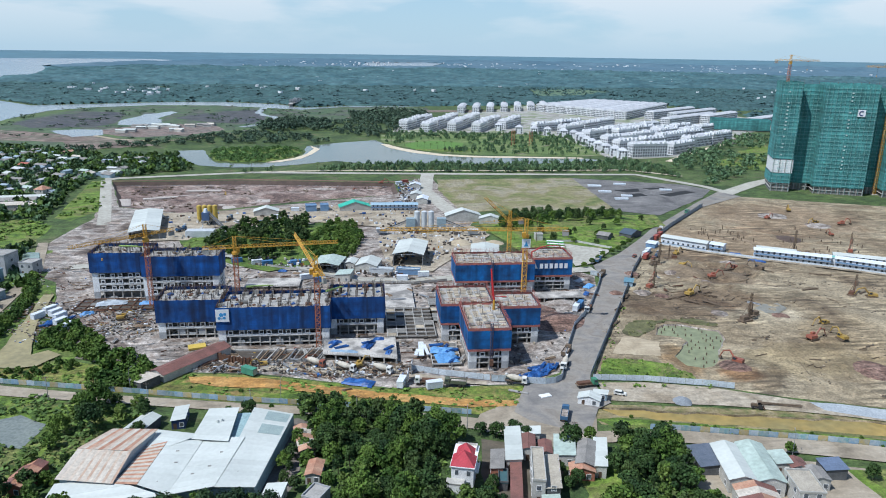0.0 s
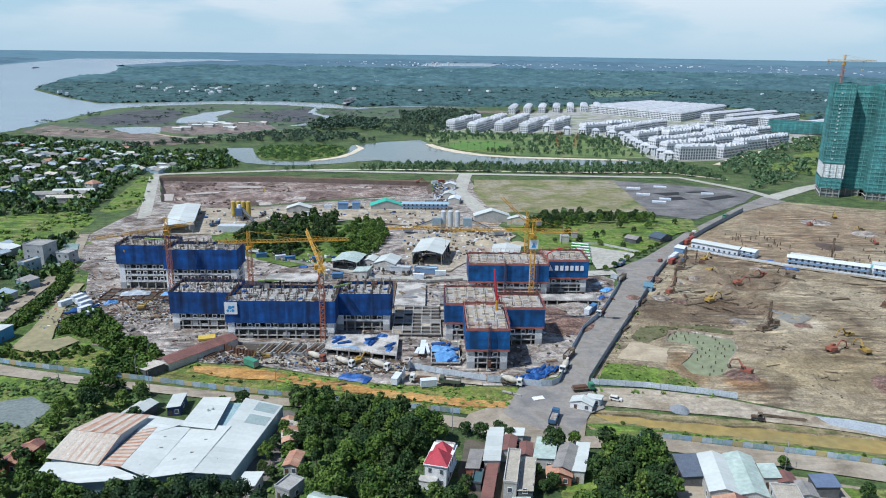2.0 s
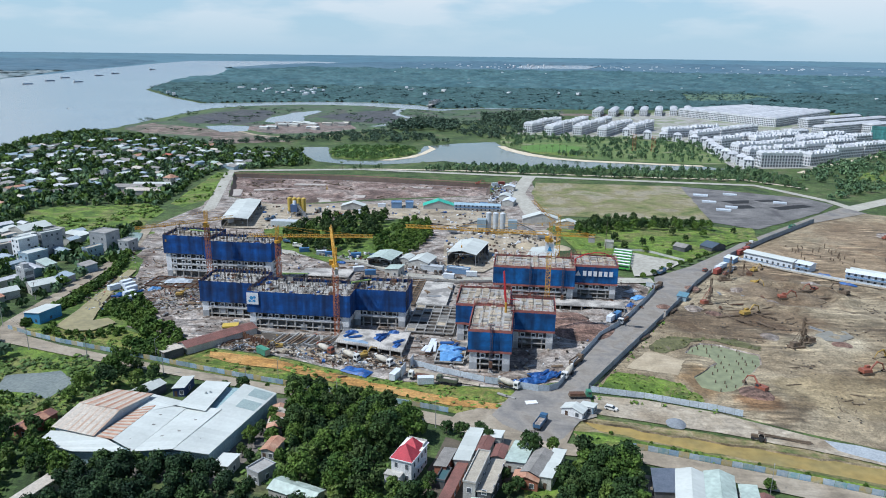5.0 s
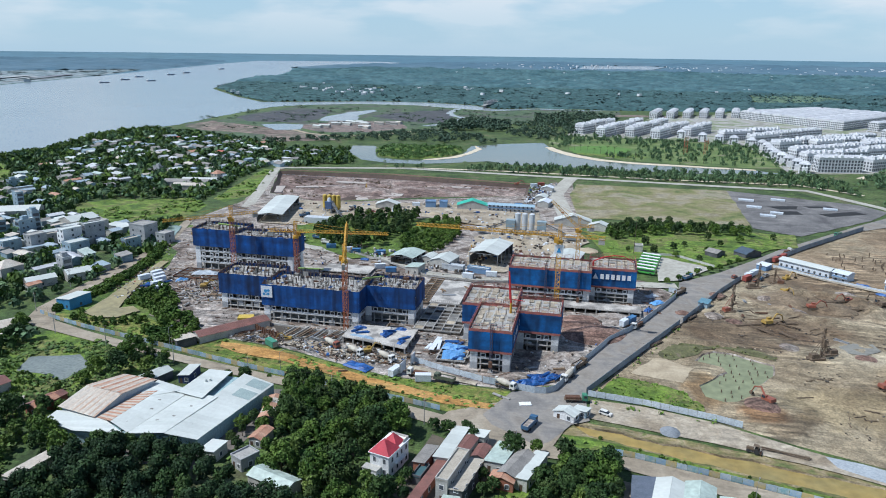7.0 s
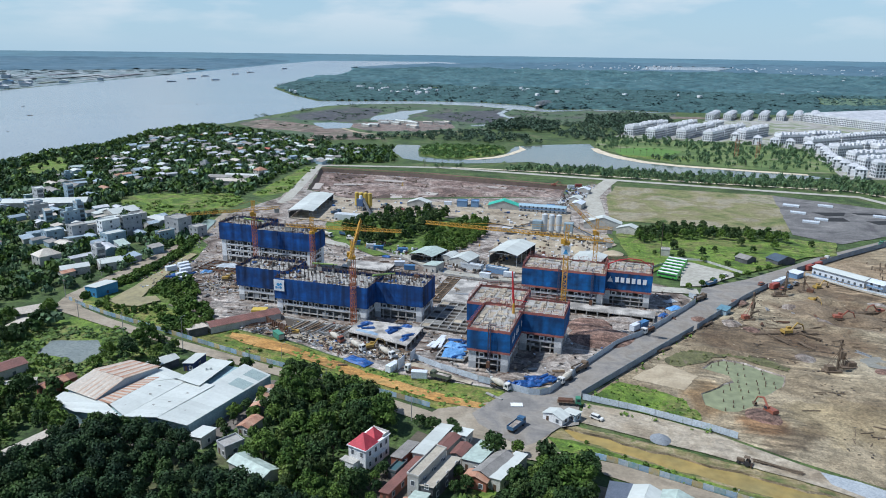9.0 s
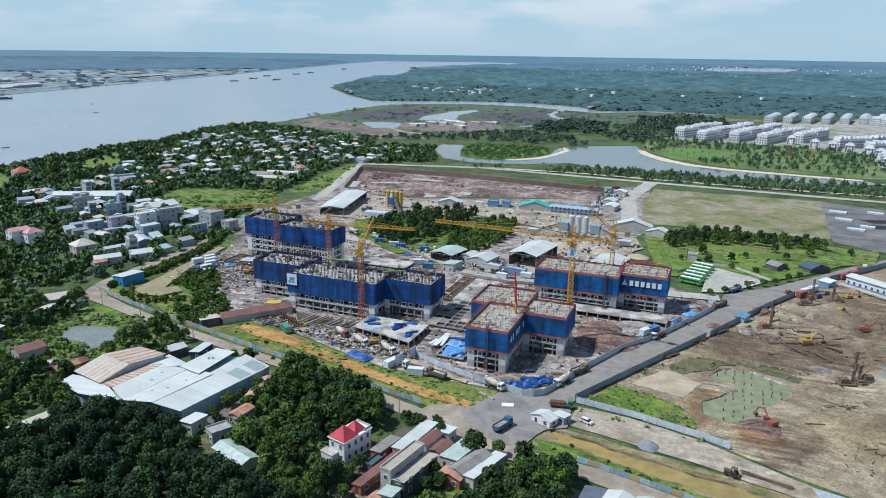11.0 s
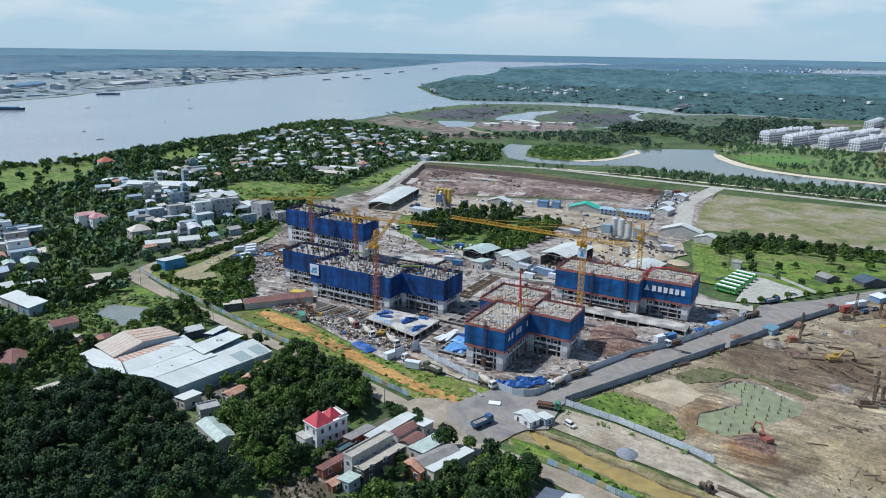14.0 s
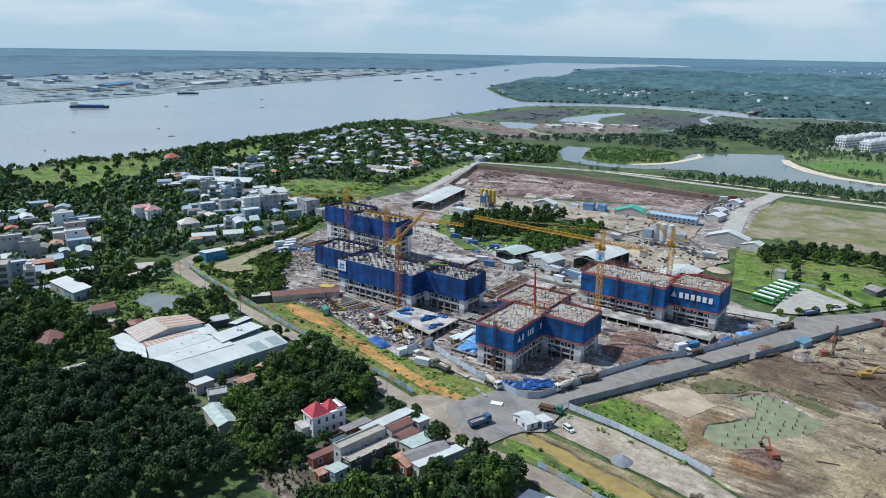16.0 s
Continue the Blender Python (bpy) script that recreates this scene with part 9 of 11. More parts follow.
village([(-300, 112), (-317, 99), (-366, 100), (-400, 150), (-390, 200), (-345, 200), (-296, 170)], 40, 81, 0.16, 0.04, (5, 8))
village([(-480, 20), (-447, 50), (-340, 30), (-300, -5), (-300, -60), (-380, -60), (-470, -30)], 54, 82, 0.08, 0.2, (5, 10))
village([(-560, 364), (-573, 426), (-645, 573), (-600, 620), (-560, 690), (-463, 640), (-376, 577), (-300, 570), (-330, 446), (-369, 401), (-326, 360), (-397, 340), (-400, 270), (-440, 228), (-500, 250)], 165, 83, 0.03, 0.05, (5, 11))
village([(-500, 165), (-489, 240), (-420, 225), (-395, 160), (-420, 130)], 22, 84, 0.1, 0.05)
village([(-265, 45), (-262, 130), (-285, 150), (-300, 100), (-290, 50)], 8, 85, 0.2, 0.1)
village([(-262, -70), (-250, -20), (-300, -20), (-320, -80)], 12, 86, 0.2, 0.2)
join_far_houses()
VILLAGE_SPOTS = [(x, y) for x, y in VILLAGE_SPOTS if not near_any(x, y, 6.0) and not any(abs(x + 0.4 * (b - y) - a) < 5.5 and 0 < b - y < 10.5 for a, b in HOUSE_SPOTS)]
near = [(x, y) for x, y in VILLAGE_SPOTS if x > -345 and y < 200]
vr = random.Random(6)
for x, y in near[:14]:
    one_tree("tree", x, y, vr.uniform(0.6, 0.95), vr.uniform(0, 6), vr.choice(TREES), word="garden")
taken = set(near[:14])
rest = [p for p in VILLAGE_SPOTS if p not in taken]
for leaf, pick, sd in ((LEAF, 0, 5), (PARKL, 1, 25), (LEAF2, 2, 26)):
    mine = [p for i, p in enumerate(rest) if (i * 7 + i // 9) % 3 == pick]
    canopy("village_trees", [p for p in mine if p[0] > -400 and p[1] < 120], 84, 5.8, 3.9, 0.19, leaf, "leafy trees between the nearer village houses", sd, "trees", 0.15)
    canopy("village_trees", [p for p in mine if p[0] <= -400 or p[1] >= 120], 36, 5.6, 3.9, 0.29, leaf, "leafy trees between the village houses", sd, "trees", 0.25)
PALM_GROVE = [(-436, 300), (-392, 327), (-330, 312), (-309, 275), (-387, 250)]
pg = random.Random(12)
for x, y in spots_in([PALM_GROVE], 7, 88, keep=0.8)[:24]:
    one_tree("palm_tree", x, y, pg.uniform(0.55, 0.8), pg.uniform(0, 6), pg.choice(PALMS), word="palm")
for x, y in ((-585, 238), (-572, 246), (-566, 243), (-600, 220)):
    one_tree("palm_tree", x, y, 1.3, x, PALMS[0], word="palm")
for poly in MEADOWS[1:]:
    flat("river_meadow", frayed(poly, 15, 3, 89), 0.06, GRASS2, "green riverside meadow", "meadow")
canopy("meadow_trees", spots_in(MEADOWS[1:], 13, 153, keep=0.4), 60, 5.0, 3.4, 0.24, LEAF, "scattered trees on the riverside meadow", 33, "trees", 0.2)
canopy("bank_scrub", spots_in([[(-640, 90), (-650, 180), (-625, 248), (-638, 325), (-655, 390), (-645, 480), (-690, 640), (-676, 740), (-650, 740), (-660, 640), (-620, 480), (-630, 390), (-612, 325), (-600, 248), (-622, 180)]], 7, 90, keep=0.75), 80, 6, 4.2, 0.16, LEAF2, "scrub along the river bank", 6, "scrub")
TUFT = mat("grass_tufts", (0.085, 0.16, 0.02), (0.15, 0.225, 0.034), 0.2, 0.85, spread=0.35)
canopy("meadow_brush", spots_in([MEADOWS[0]], 5, 109, keep=0.5, clump=0.03), 26, 1.8, 2.2, 0.3, TUFT, "low brush on the village meadow", 18, "brush", 0.5)
canopy("pit_meadow_brush", spots_in([[(-336, 434), (-324, 430), (-288, 318), (-297, 285), (-308, 290)]], 5, 110, keep=0.5, clump=0.03), 26, 1.6, 2.0, 0.3, TUFT, "low brush on the grass strip", 19, "brush")
canopy("plot_brush", spots_in([[(-5, 250), (53, 270), (130, 270), (125, 240), (90, 205), (70, 182), (38, 200), (22, 172), (4, 215)], [(-200, 212), (-150, 250), (-100, 240), (-105, 170), (-140, 150), (-188, 180)]], 4.5, 111, keep=0.5, clump=0.04), 22, 1.1, 1.8, 0.3, TUFT, "weeds and low brush on the overgrown plots", 20, "brush", 0.5)
canopy("strip_weeds", spots_in([[(-240, 22), (-185, 8), (-131, -4), (-66, -16), (-46, -20), (-26, -18), (-28, -4), (-54, -3), (-96, 3), (-125, 12), (-190, 26)], [(4, -30), (44, -39), (96, -54), (98, -60), (64, -47), (16, -36)]], 2.4, 112, keep=0.5, clump=0.06), 12, 0.8, 1.2, 0.35, TUFT, "tufts of weeds on the verges", 21, "weeds", 0.6)
canopy("patch_weeds", spots_in([GRASS_PATCH, [(-6, -30), (16, -35), (64, -46), (96, -55), (97, -59), (64, -48), (16, -37)]], 1.5, 113, keep=0.5), 8, 1.3, 0.75, 0.45, TUFT, "rough tufts of weeds and grass", 22, "weeds", 0.6)
canopy("bank_weeds", spots_in([WEEDY], 2.2, 152, keep=0.4), 8, 1.0, 0.8, 0.45, mat("olive_tufts", (0.085, 0.10, 0.03), (0.14, 0.145, 0.05), 0.2, 0.85, spread=0.3), "olive weeds on the bank of the pond", 32, "weeds", 0.6)
canopy("hoarding_weeds", spots_in([[(2, 2), (14, 26), (16, 25), (5, 3)], [(16, 30), (40, 78), (42, 76), (19, 30)], [(1, -3), (44, -9), (44, -10), (2, -5)]], 2.2, 114, keep=0.45), 9, 1.4, 0.9, 0.4, TUFT, "weeds along the hoardings", 23, "weeds", 0.6)
canopy("garden_crops", spots_in([CROPS], 2.6, 91, (POND_S,), keep=0.85), 24, 1.5, 0.9, 0.3, LEAF2, "rows of small garden trees", 7, "garden")
canopy("nursery_plants", spots_in([[(-60, -81), (-46, -77), (-35, -85), (-40, -92), (-52, -90)]], 1.5, 92, keep=0.7), 24, 1.2, 0.5, 0.3, LEAF3, "rows of potted nursery plants", 8, "plants")

# ---- woods to the horizon ----
POLDER = [(-700, 905), (-690, 1180), (-640, 1275), (-400, 1345), (-220, 1245), (-140, 1325), (40, 1330), (20, 1150), (-150, 1000), (-260, 850), (-400, 720), (-450, 655), (-640, 770)]
NEAR_GREEN = [(-450, 655), (-400, 600), (-320, 600), (-300, 590), (-312, 650), (-270, 700), (-160, 700), (-70, 770), (-40, 850), (0, 1040), (60, 1200), (-20, 1200), (-150, 1000), (-260, 850), (-400, 720)]
canopy("lake_thicket", spots_in([NEAR_GREEN], 11, 93, (LAKE_MAIN, SPIT), 0.7, 0.01), 64, 6, 5.5, 0.16, WOODS, "dark thickets beyond the lake", 9)
canopy("polder_wood", spots_in([[(-110, 1000), (-60, 970), (15, 975), (30, 1170), (-40, 1190), (-115, 1150)], [(-250, 855), (-254, 950), (-236, 1050), (-158, 1020), (-135, 862), (-192, 862)]], 12, 94, keep=0.9), 60, 9, 8, 0.17, WOODS, "dark wood in the polder", 10)
POOLS = ([(-490, 915), (-515, 1010), (-510, 1095), (-465, 1210), (-430, 1180), (-436, 1060), (-405, 980), (-430, 905)], [(-560, 845), (-520, 890), (-460, 890), (-430, 960), (-320, 945), (-285, 868), (-330, 780), (-420, 760), (-500, 765)])
pw = random.Random(31)
for i in range(16):
    x, y = pw.uniform(-440, -330), pw.uniform(820, 930)
    house(x, y, pw.uniform(5, 9), pw.uniform(9, 22), pw.uniform(60, 100), 3.6, "gable", pw.choice((TIN, TIN, TIN_OLD, TIN_GREY)), CREAM, "pale tin-roofed shed among the earthworks", group="earthwork sheds", wide=20, win=False, name="shed", category="shed")
canopy("polder_scrub", spots_in([POLDER], 14, 95, POOLS, keep=0.3, clump=0.009), 22, 3, 6, 0.2, WOODS, "scattered scrub in the polder", 11)
canopy("east_scrub", spots_in([[(232, 392), (330, 480), (420, 540), (560, 560), (700, 650), (700, 850), (480, 800), (430, 720), (330, 640), (270, 545), (236, 480)]], 11, 96, keep=0.75, clump=0.012), 60, 6, 5, 0.17, PARKL, "green scrub below the terraces", 12)
flat("east_meadows", frayed([(300, 520), (330, 560), (440, 690), (560, 760), (640, 700), (480, 520), (360, 470)], 20, 4, 97), 0.08, GRASS2, "bright green meadow below the terraces", "meadow")
flat("terrace_road", strip([(262, 548), (285, 575), (340, 640), (395, 690), (455, 760), (520, 830)], 8), 0.3, BEACH, "pale curving road below the terraces", "road")
MID_WOODS = [(700, 500), (620, 900), (700, 1250), (620, 1450), (450, 1480), (250, 1400), (120, 1380), (40, 1360), (-130, 1370), (-220, 1310), (-290, 1410), (-400, 1460), (-537, 1450), (-678, 1375), (-775, 1330), (-933, 1500), (-1163, 1800), (-1250, 2010),
             (-1300, 2200), (1500, 2200), (1700, 1200), (1300, 500)]
# woods step bluer and paler with distance: haze put into the colour
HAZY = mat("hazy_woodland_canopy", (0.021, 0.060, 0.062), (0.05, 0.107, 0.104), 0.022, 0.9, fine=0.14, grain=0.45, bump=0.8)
FAR_MEADOW = [(380, 1700), (455, 2120), (640, 2150), (690, 1990), (546, 1810)]
# the meadow's pale green has haze mixed into it
flat("far_meadow", frayed(FAR_MEADOW, 40, 12, 156), 0.3, mat("far_meadow_grass", (0.11, 0.17, 0.10), (0.085, 0.145, 0.09), 0.02, 0.9), "green meadow in the woods, paled by haze colour", "meadow")
flat("cleared_red_site", frayed([(-125, 1075), (-118, 1130), (5, 1260), (25, 1215), (-60, 1110)], 20, 6, 157), 0.32, MATS["red_earthworks"], "bare reddish cleared ground by the polder", "ground")
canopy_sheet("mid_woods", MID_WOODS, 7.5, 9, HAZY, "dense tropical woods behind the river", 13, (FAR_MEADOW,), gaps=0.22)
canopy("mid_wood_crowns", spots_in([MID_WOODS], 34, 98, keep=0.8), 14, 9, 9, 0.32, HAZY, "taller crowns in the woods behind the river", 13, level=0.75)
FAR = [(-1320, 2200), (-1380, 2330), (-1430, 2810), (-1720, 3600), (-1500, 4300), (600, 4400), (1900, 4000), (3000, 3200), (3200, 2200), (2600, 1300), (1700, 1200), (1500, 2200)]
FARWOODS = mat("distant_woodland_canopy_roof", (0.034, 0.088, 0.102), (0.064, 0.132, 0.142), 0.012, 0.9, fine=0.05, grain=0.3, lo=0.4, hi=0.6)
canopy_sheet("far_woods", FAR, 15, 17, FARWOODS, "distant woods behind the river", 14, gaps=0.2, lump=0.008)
FAR2 = [(-1760, 3650), (-2090, 4405), (-2110, 5241), (-1700, 6400), (-1000, 8200), (1500, 8200), (4500, 7000), (6500, 4500), (6000, 2200), (3200, 2200), (3000, 3200), (1900, 4000), (600, 4400), (-1500, 4300)]
# bluest step of the haze colouring, for the farthest canopy
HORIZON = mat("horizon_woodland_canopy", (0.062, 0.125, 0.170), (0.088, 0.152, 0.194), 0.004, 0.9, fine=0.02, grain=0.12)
FAR_LAKE = [(-180, 5050), (-160, 6700), (400, 7100), (560, 6600), (330, 5250)]
canopy_sheet("horizon_woods", FAR2, 60, 13, HORIZON, "distant woods at the horizon, blued by haze colour", 16, (FAR_LAKE,), lump=0.003)
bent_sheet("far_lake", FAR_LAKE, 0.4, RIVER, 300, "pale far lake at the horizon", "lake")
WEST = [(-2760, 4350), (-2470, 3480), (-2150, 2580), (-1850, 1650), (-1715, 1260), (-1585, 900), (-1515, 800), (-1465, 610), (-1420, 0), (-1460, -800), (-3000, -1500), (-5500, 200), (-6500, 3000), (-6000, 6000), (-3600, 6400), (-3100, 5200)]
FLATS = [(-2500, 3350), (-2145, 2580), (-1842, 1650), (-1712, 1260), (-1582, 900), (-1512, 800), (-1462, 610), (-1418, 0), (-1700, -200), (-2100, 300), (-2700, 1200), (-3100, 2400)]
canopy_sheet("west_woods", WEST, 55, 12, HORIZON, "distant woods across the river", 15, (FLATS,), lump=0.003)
# scrub lightened to blue grey: haze across the river put into its colour
HAZED_SCRUB = mat("far_pale_scrub", (0.095, 0.15, 0.165), (0.13, 0.185, 0.195), 0.01, 0.9)
canopy("west_thickets", spots_in([FLATS], 42, 108, (), 0.25, 0.004), 12, 4, 15, 0.4, HAZED_SCRUB, "scattered thickets across the river", 17, level=0.85)
# blue grey tones of the flats have the haze painted in
bent_sheet("west_flats", FLATS, 0.3, earth("pale_fill_land", ((0.11, 0.17, 0.185), (0.18, 0.23, 0.25), (0.14, 0.195, 0.20), (0.29, 0.325, 0.34), (0.13, 0.19, 0.19), (0.22, 0.26, 0.275)), 0.010, 0.9, 0.95, 0.0), 140, "filled land across the river in hazed tones", "ground")
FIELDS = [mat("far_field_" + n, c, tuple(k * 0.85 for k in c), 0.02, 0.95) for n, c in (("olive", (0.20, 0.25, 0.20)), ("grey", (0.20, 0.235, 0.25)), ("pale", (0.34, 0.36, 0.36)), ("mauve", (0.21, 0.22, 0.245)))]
fr = random.Random(19)
for k in range(44):                             # long plots and tracks that lie along the far bank
    t = fr.random()
    x, y = -1545 - 560 * t - fr.uniform(20, 420), 620 + 1750 * t
    l, w = fr.uniform(90, 420), fr.choice((5, 7, 14, 26, 40))
    a = math.radians(112) + fr.uniform(-0.08, 0.08)
    c, d = math.cos(a), math.sin(a)
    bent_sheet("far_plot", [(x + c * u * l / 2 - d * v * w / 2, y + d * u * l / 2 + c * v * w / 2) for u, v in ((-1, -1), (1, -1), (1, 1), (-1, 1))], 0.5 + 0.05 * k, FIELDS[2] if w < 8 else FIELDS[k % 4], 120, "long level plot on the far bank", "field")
# wall colour shifted to pale blue for the haze
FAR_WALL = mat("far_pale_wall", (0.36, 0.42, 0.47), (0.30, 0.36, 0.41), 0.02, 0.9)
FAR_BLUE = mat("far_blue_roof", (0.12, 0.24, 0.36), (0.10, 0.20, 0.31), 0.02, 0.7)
wr = random.Random(14)
for i in range(38):                             # sheds and works on the far bank
    t = wr.random()
    x, y = -1560 - wr.uniform(30, 900) - 250 * t, 150 + 1700 * t + wr.uniform(-80, 80)
    h = thing("warehouse", "far warehouse across the river with hazed walls", "warehouse", bend(x, y, 0.3), radians(-60 + wr.uniform(-12, 12)), "far bank works")
    w, d, hh = wr.uniform(18, 60), wr.uniform(14, 30), wr.uniform(6, 11)
    if i in (3, 9):                             # the long halls
        w, d = 190, 30
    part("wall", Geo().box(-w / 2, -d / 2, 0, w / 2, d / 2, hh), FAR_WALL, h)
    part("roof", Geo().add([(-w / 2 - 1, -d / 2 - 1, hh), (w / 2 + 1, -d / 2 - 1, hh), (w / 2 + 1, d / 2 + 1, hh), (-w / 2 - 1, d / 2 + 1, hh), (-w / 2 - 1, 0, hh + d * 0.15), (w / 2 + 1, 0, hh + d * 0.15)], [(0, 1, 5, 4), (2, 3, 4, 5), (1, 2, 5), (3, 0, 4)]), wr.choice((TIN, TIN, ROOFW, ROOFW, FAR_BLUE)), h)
g = Geo()
for i in range(620):                            # specks of far settlements
    x, y = wr.uniform(-1000, 3500), wr.uniform(1550, 6500)
    if i < 60:
        x, y = wr.uniform(-1050, -600), wr.uniform(1500, 1900)
    if inside(x, y, MID_WOODS) or inside(x, y, FAR) or inside(x, y, FAR2):
        if noise.noise(Vector((x * 0.002, y * 0.002, 5))) > -0.1:
            bx, by, bz = bend(x, y)
            g.mid(bx, by, bz + 4, wr.uniform(5, 14), wr.uniform(5, 10), wr.uniform(5, 7.5), wr.uniform(0, 3))
tagged(new("far_settlements", g.mesh("far_settlements", STUCCO)), "pale specks of far houses in the woods", "houses", "", "stuff")

# ---- camp and concrete plants ----
CAMPB = mat("camp_blue_panel", (0.16, 0.27, 0.42), (0.13, 0.22, 0.35), 0.3, 0.6)
CAMPW = mat("camp_white_panel", (0.62, 0.66, 0.70), (0.54, 0.58, 0.62), 0.3, 0.6)
YSILO = mat("yellow_silo_paint", (0.50, 0.36, 0.07), (0.42, 0.30, 0.06), 0.4, 0.6)
GSILO = mat("pale_grey_silo", (0.50, 0.53, 0.55), (0.42, 0.45, 0.47), 0.4, 0.55)
GREENR = mat("bright_green_roof", (0.05, 0.42, 0.30), (0.04, 0.35, 0.25), 0.3, 0.55, 0.2, wave=("X", 1.5))


def barrack(x0, y0, x1, y1, wide, h, roof, label, storeys=2):
    """A long prefabricated barrack from one end point to the other, with galleries and window rows."""
    d = math.hypot(x1 - x0, y1 - y0)
    root = thing("site_barrack", label, "barrack", (x0, y0, 0), math.atan2(y1 - y0, x1 - x0), "camp barracks")
    part("wall", Geo().box(0, 0, 0, d, wide, h), CAMPW, root)
    part("roof", Geo().add([(-0.5, -0.8, h), (d + 0.5, -0.8, h), (d + 0.5, wide + 0.5, h), (-0.5, wide + 0.5, h), (-0.5, wide / 2, h + 1.0), (d + 0.5, wide / 2, h + 1.0)], [(0, 1, 5, 4), (2, 3, 4, 5), (1, 2, 5), (3, 0, 4), (3, 2, 1, 0)]), roof, root)
    for f in range(storeys):
        z = f * h / storeys
        part("blue_band", Geo().box(0.05, -0.05, z + 0.1, d - 0.05, -0.01, z + 0.9), CAMPB, root)
        if f:
            part("gallery", Geo().box(0, -1.2, z - 0.1, d, 0, z), STEELP, root)
            part("gallery_rail", Geo().box(0, -1.22, z + 0.5, d, -1.15, z + 1.0), CAMPB, root)
        n = max(2, int(d / 3.2))
        for i in range(n):
            w = part("window", HOUSE_WIN, None, root)
            w.matrix_basis = pose(d * (i + 0.5) / n, -0.02, z + 1.7)


barrack(108, 195, 130, 176, 8, 4.6, TIN, "pale blue barrack with a white roof", 1)
barrack(131, 174, 137, 168.5, 8, 5.0, CAMPW, "short blue and white barrack block")
barrack(152, 158, 189, 138, 7, 5.4, CAMPW, "two-storey blue and white barrack")
barrack(191, 137, 212, 122, 7, 5.4, CAMPW, "two-storey blue and white barrack")
barrack(157, 164, 176, 153, 5, 5.0, TIN, "blue barrack with pale roof")
barrack(196, 146, 224, 131, 7, 5.0, TIN, "barrack with white roof at the field edge")
barrack(226, 118, 262, 96, 8, 5.0, TIN, "barrack with white roof at the field edge")
house(193, 144, 5, 5, -30, 4.2, "flat", GREENR, CAMPW, "small block with a green roof", win=False, name="site_hut", category="hut")
fence([(104, 191), (124, 173), (152, 155), (190, 133), (214, 117)], 2.0, 4.0, HOARD_W, "white hoarding along the camp")
flat("camp_path", strip([(106, 190), (126, 171), (154, 152.5), (192, 130), (240, 100), (300, 60)], 5), 1.0, PALE, "pale concrete camp road", "road")
house(55.5, 111.5, 5.5, 4.5, 65, 2.6, "lean", mat("teal_blue_roof", (0.12, 0.24, 0.30), (0.10, 0.20, 0.25), 0.3, 0.6), BLUEWALL, "small guard shelter with a blue roof", name="guard_shelter", category="shelter", win=False)
house(98, 186, 6, 6, 50, 3.0, "lean", CAMPW, CAMPB, "gate shelter of the camp", name="guard_shelter", category="shelter", win=False)


def open_hall(x, y, w, d, deg, h, rise, roof, label, posts=4):
    root = thing("open_hall", label, "hall", (x, y, 0.6), math.radians(deg), "open halls")
    hw, hd = w / 2, d / 2
    for s in (-1, 1):
        sheets(root, ((s * (hw + 0.6), -s * (hd + 0.5) * -1, h), (s * (hw + 0.6), s * (hd + 0.5) * -1, h), (0, s * (hd + 0.5) * -1, h + rise), (0, -s * (hd + 0.5) * -1, h + rise)), roof, 3.2)
    for i in range(posts):
        for s in (-1, 1):
            py = -hd + d * i / (posts - 1)
            part("post", Geo().box(s * hw - 0.15, py - 0.15, 0, s * hw + 0.15, py + 0.15, h), STEELP, root)
        part("truss", Geo().box(-hw, -hd + d * i / (posts - 1) - 0.1, h - 0.3, hw, -hd + d * i / (posts - 1) + 0.1, h), STEELP, root)
    part("back_wall", Geo().box(-hw, hd - 0.2, 0, hw, hd, h), DARKWALL, root)
    part("side_wall", Geo().box(-hw, -hd, 0, -hw + 0.15, hd, h * 0.7), DARKWALL, root)


open_hall(-235, 250, 18, 66, 13, 5.6, 1.2, TIN, "long open shed with a white roof", 6)
open_hall(-59, 165, 17, 30, -10, 7.4, 1.8, TIN, "big open hall with a cream white roof", 5)
open_hall(-106, 148, 14, 17, -12, 5.0, 1.4, TIN_MINT, "open workshop with a pale green roof", 4)
open_hall(-15, 163, 16, 26, -10, 5.5, 1.6, TIN, "open hall with a dusty cream roof", 5)
house(-84, 148, 12, 15, -12, 4.4, "gable", TIN, CREAM, "site office with white roofs", wide=3, name="site_office", category="office")
house(-94, 152, 6, 10, -12, 4.0, "gable", TIN, CREAM, "site office annex with white roof", wide=3, name="site_office", category="office")
house(-97, 130, 8, 9, -12, 4.0, "lean", TIN_MINT, CREAM, "office hut with a mint roof", name="site_office", category="office")
house(-77, 139, 13, 3.2, -12, 3.2, "flat", GSILO, GSILO, "row of long pale containers", win=False, name="site_container", category="container")
house(-62, 138, 13, 3.2, -12, 3.0, "flat", TIN, CAMPB, "long container with white roof", win=False, name="site_container", category="container")
house(-95, 304, 24, 11, 8, 3.6, "gable", GREENR, CREAM, "long store with a bright green roof", win=False, wide=3, name="store", category="store")
barrack(-82, 299, -46, 299, 9, 5.0, mat("pale_blue_roof", (0.30, 0.42, 0.50), (0.25, 0.36, 0.43), 0.3, 0.6), "two-storey pale blue site barrack")
house(-128, 300, 8, 7, 8, 5.0, "flat", CAMPB, CAMPB, "dark blue container block", name="site_container", category="container", win=False)
house(-118, 302, 6, 7, 8, 5.0, "flat", CAMPB, CAMPB, "dark blue container block", name="site_container", category="container", win=False)
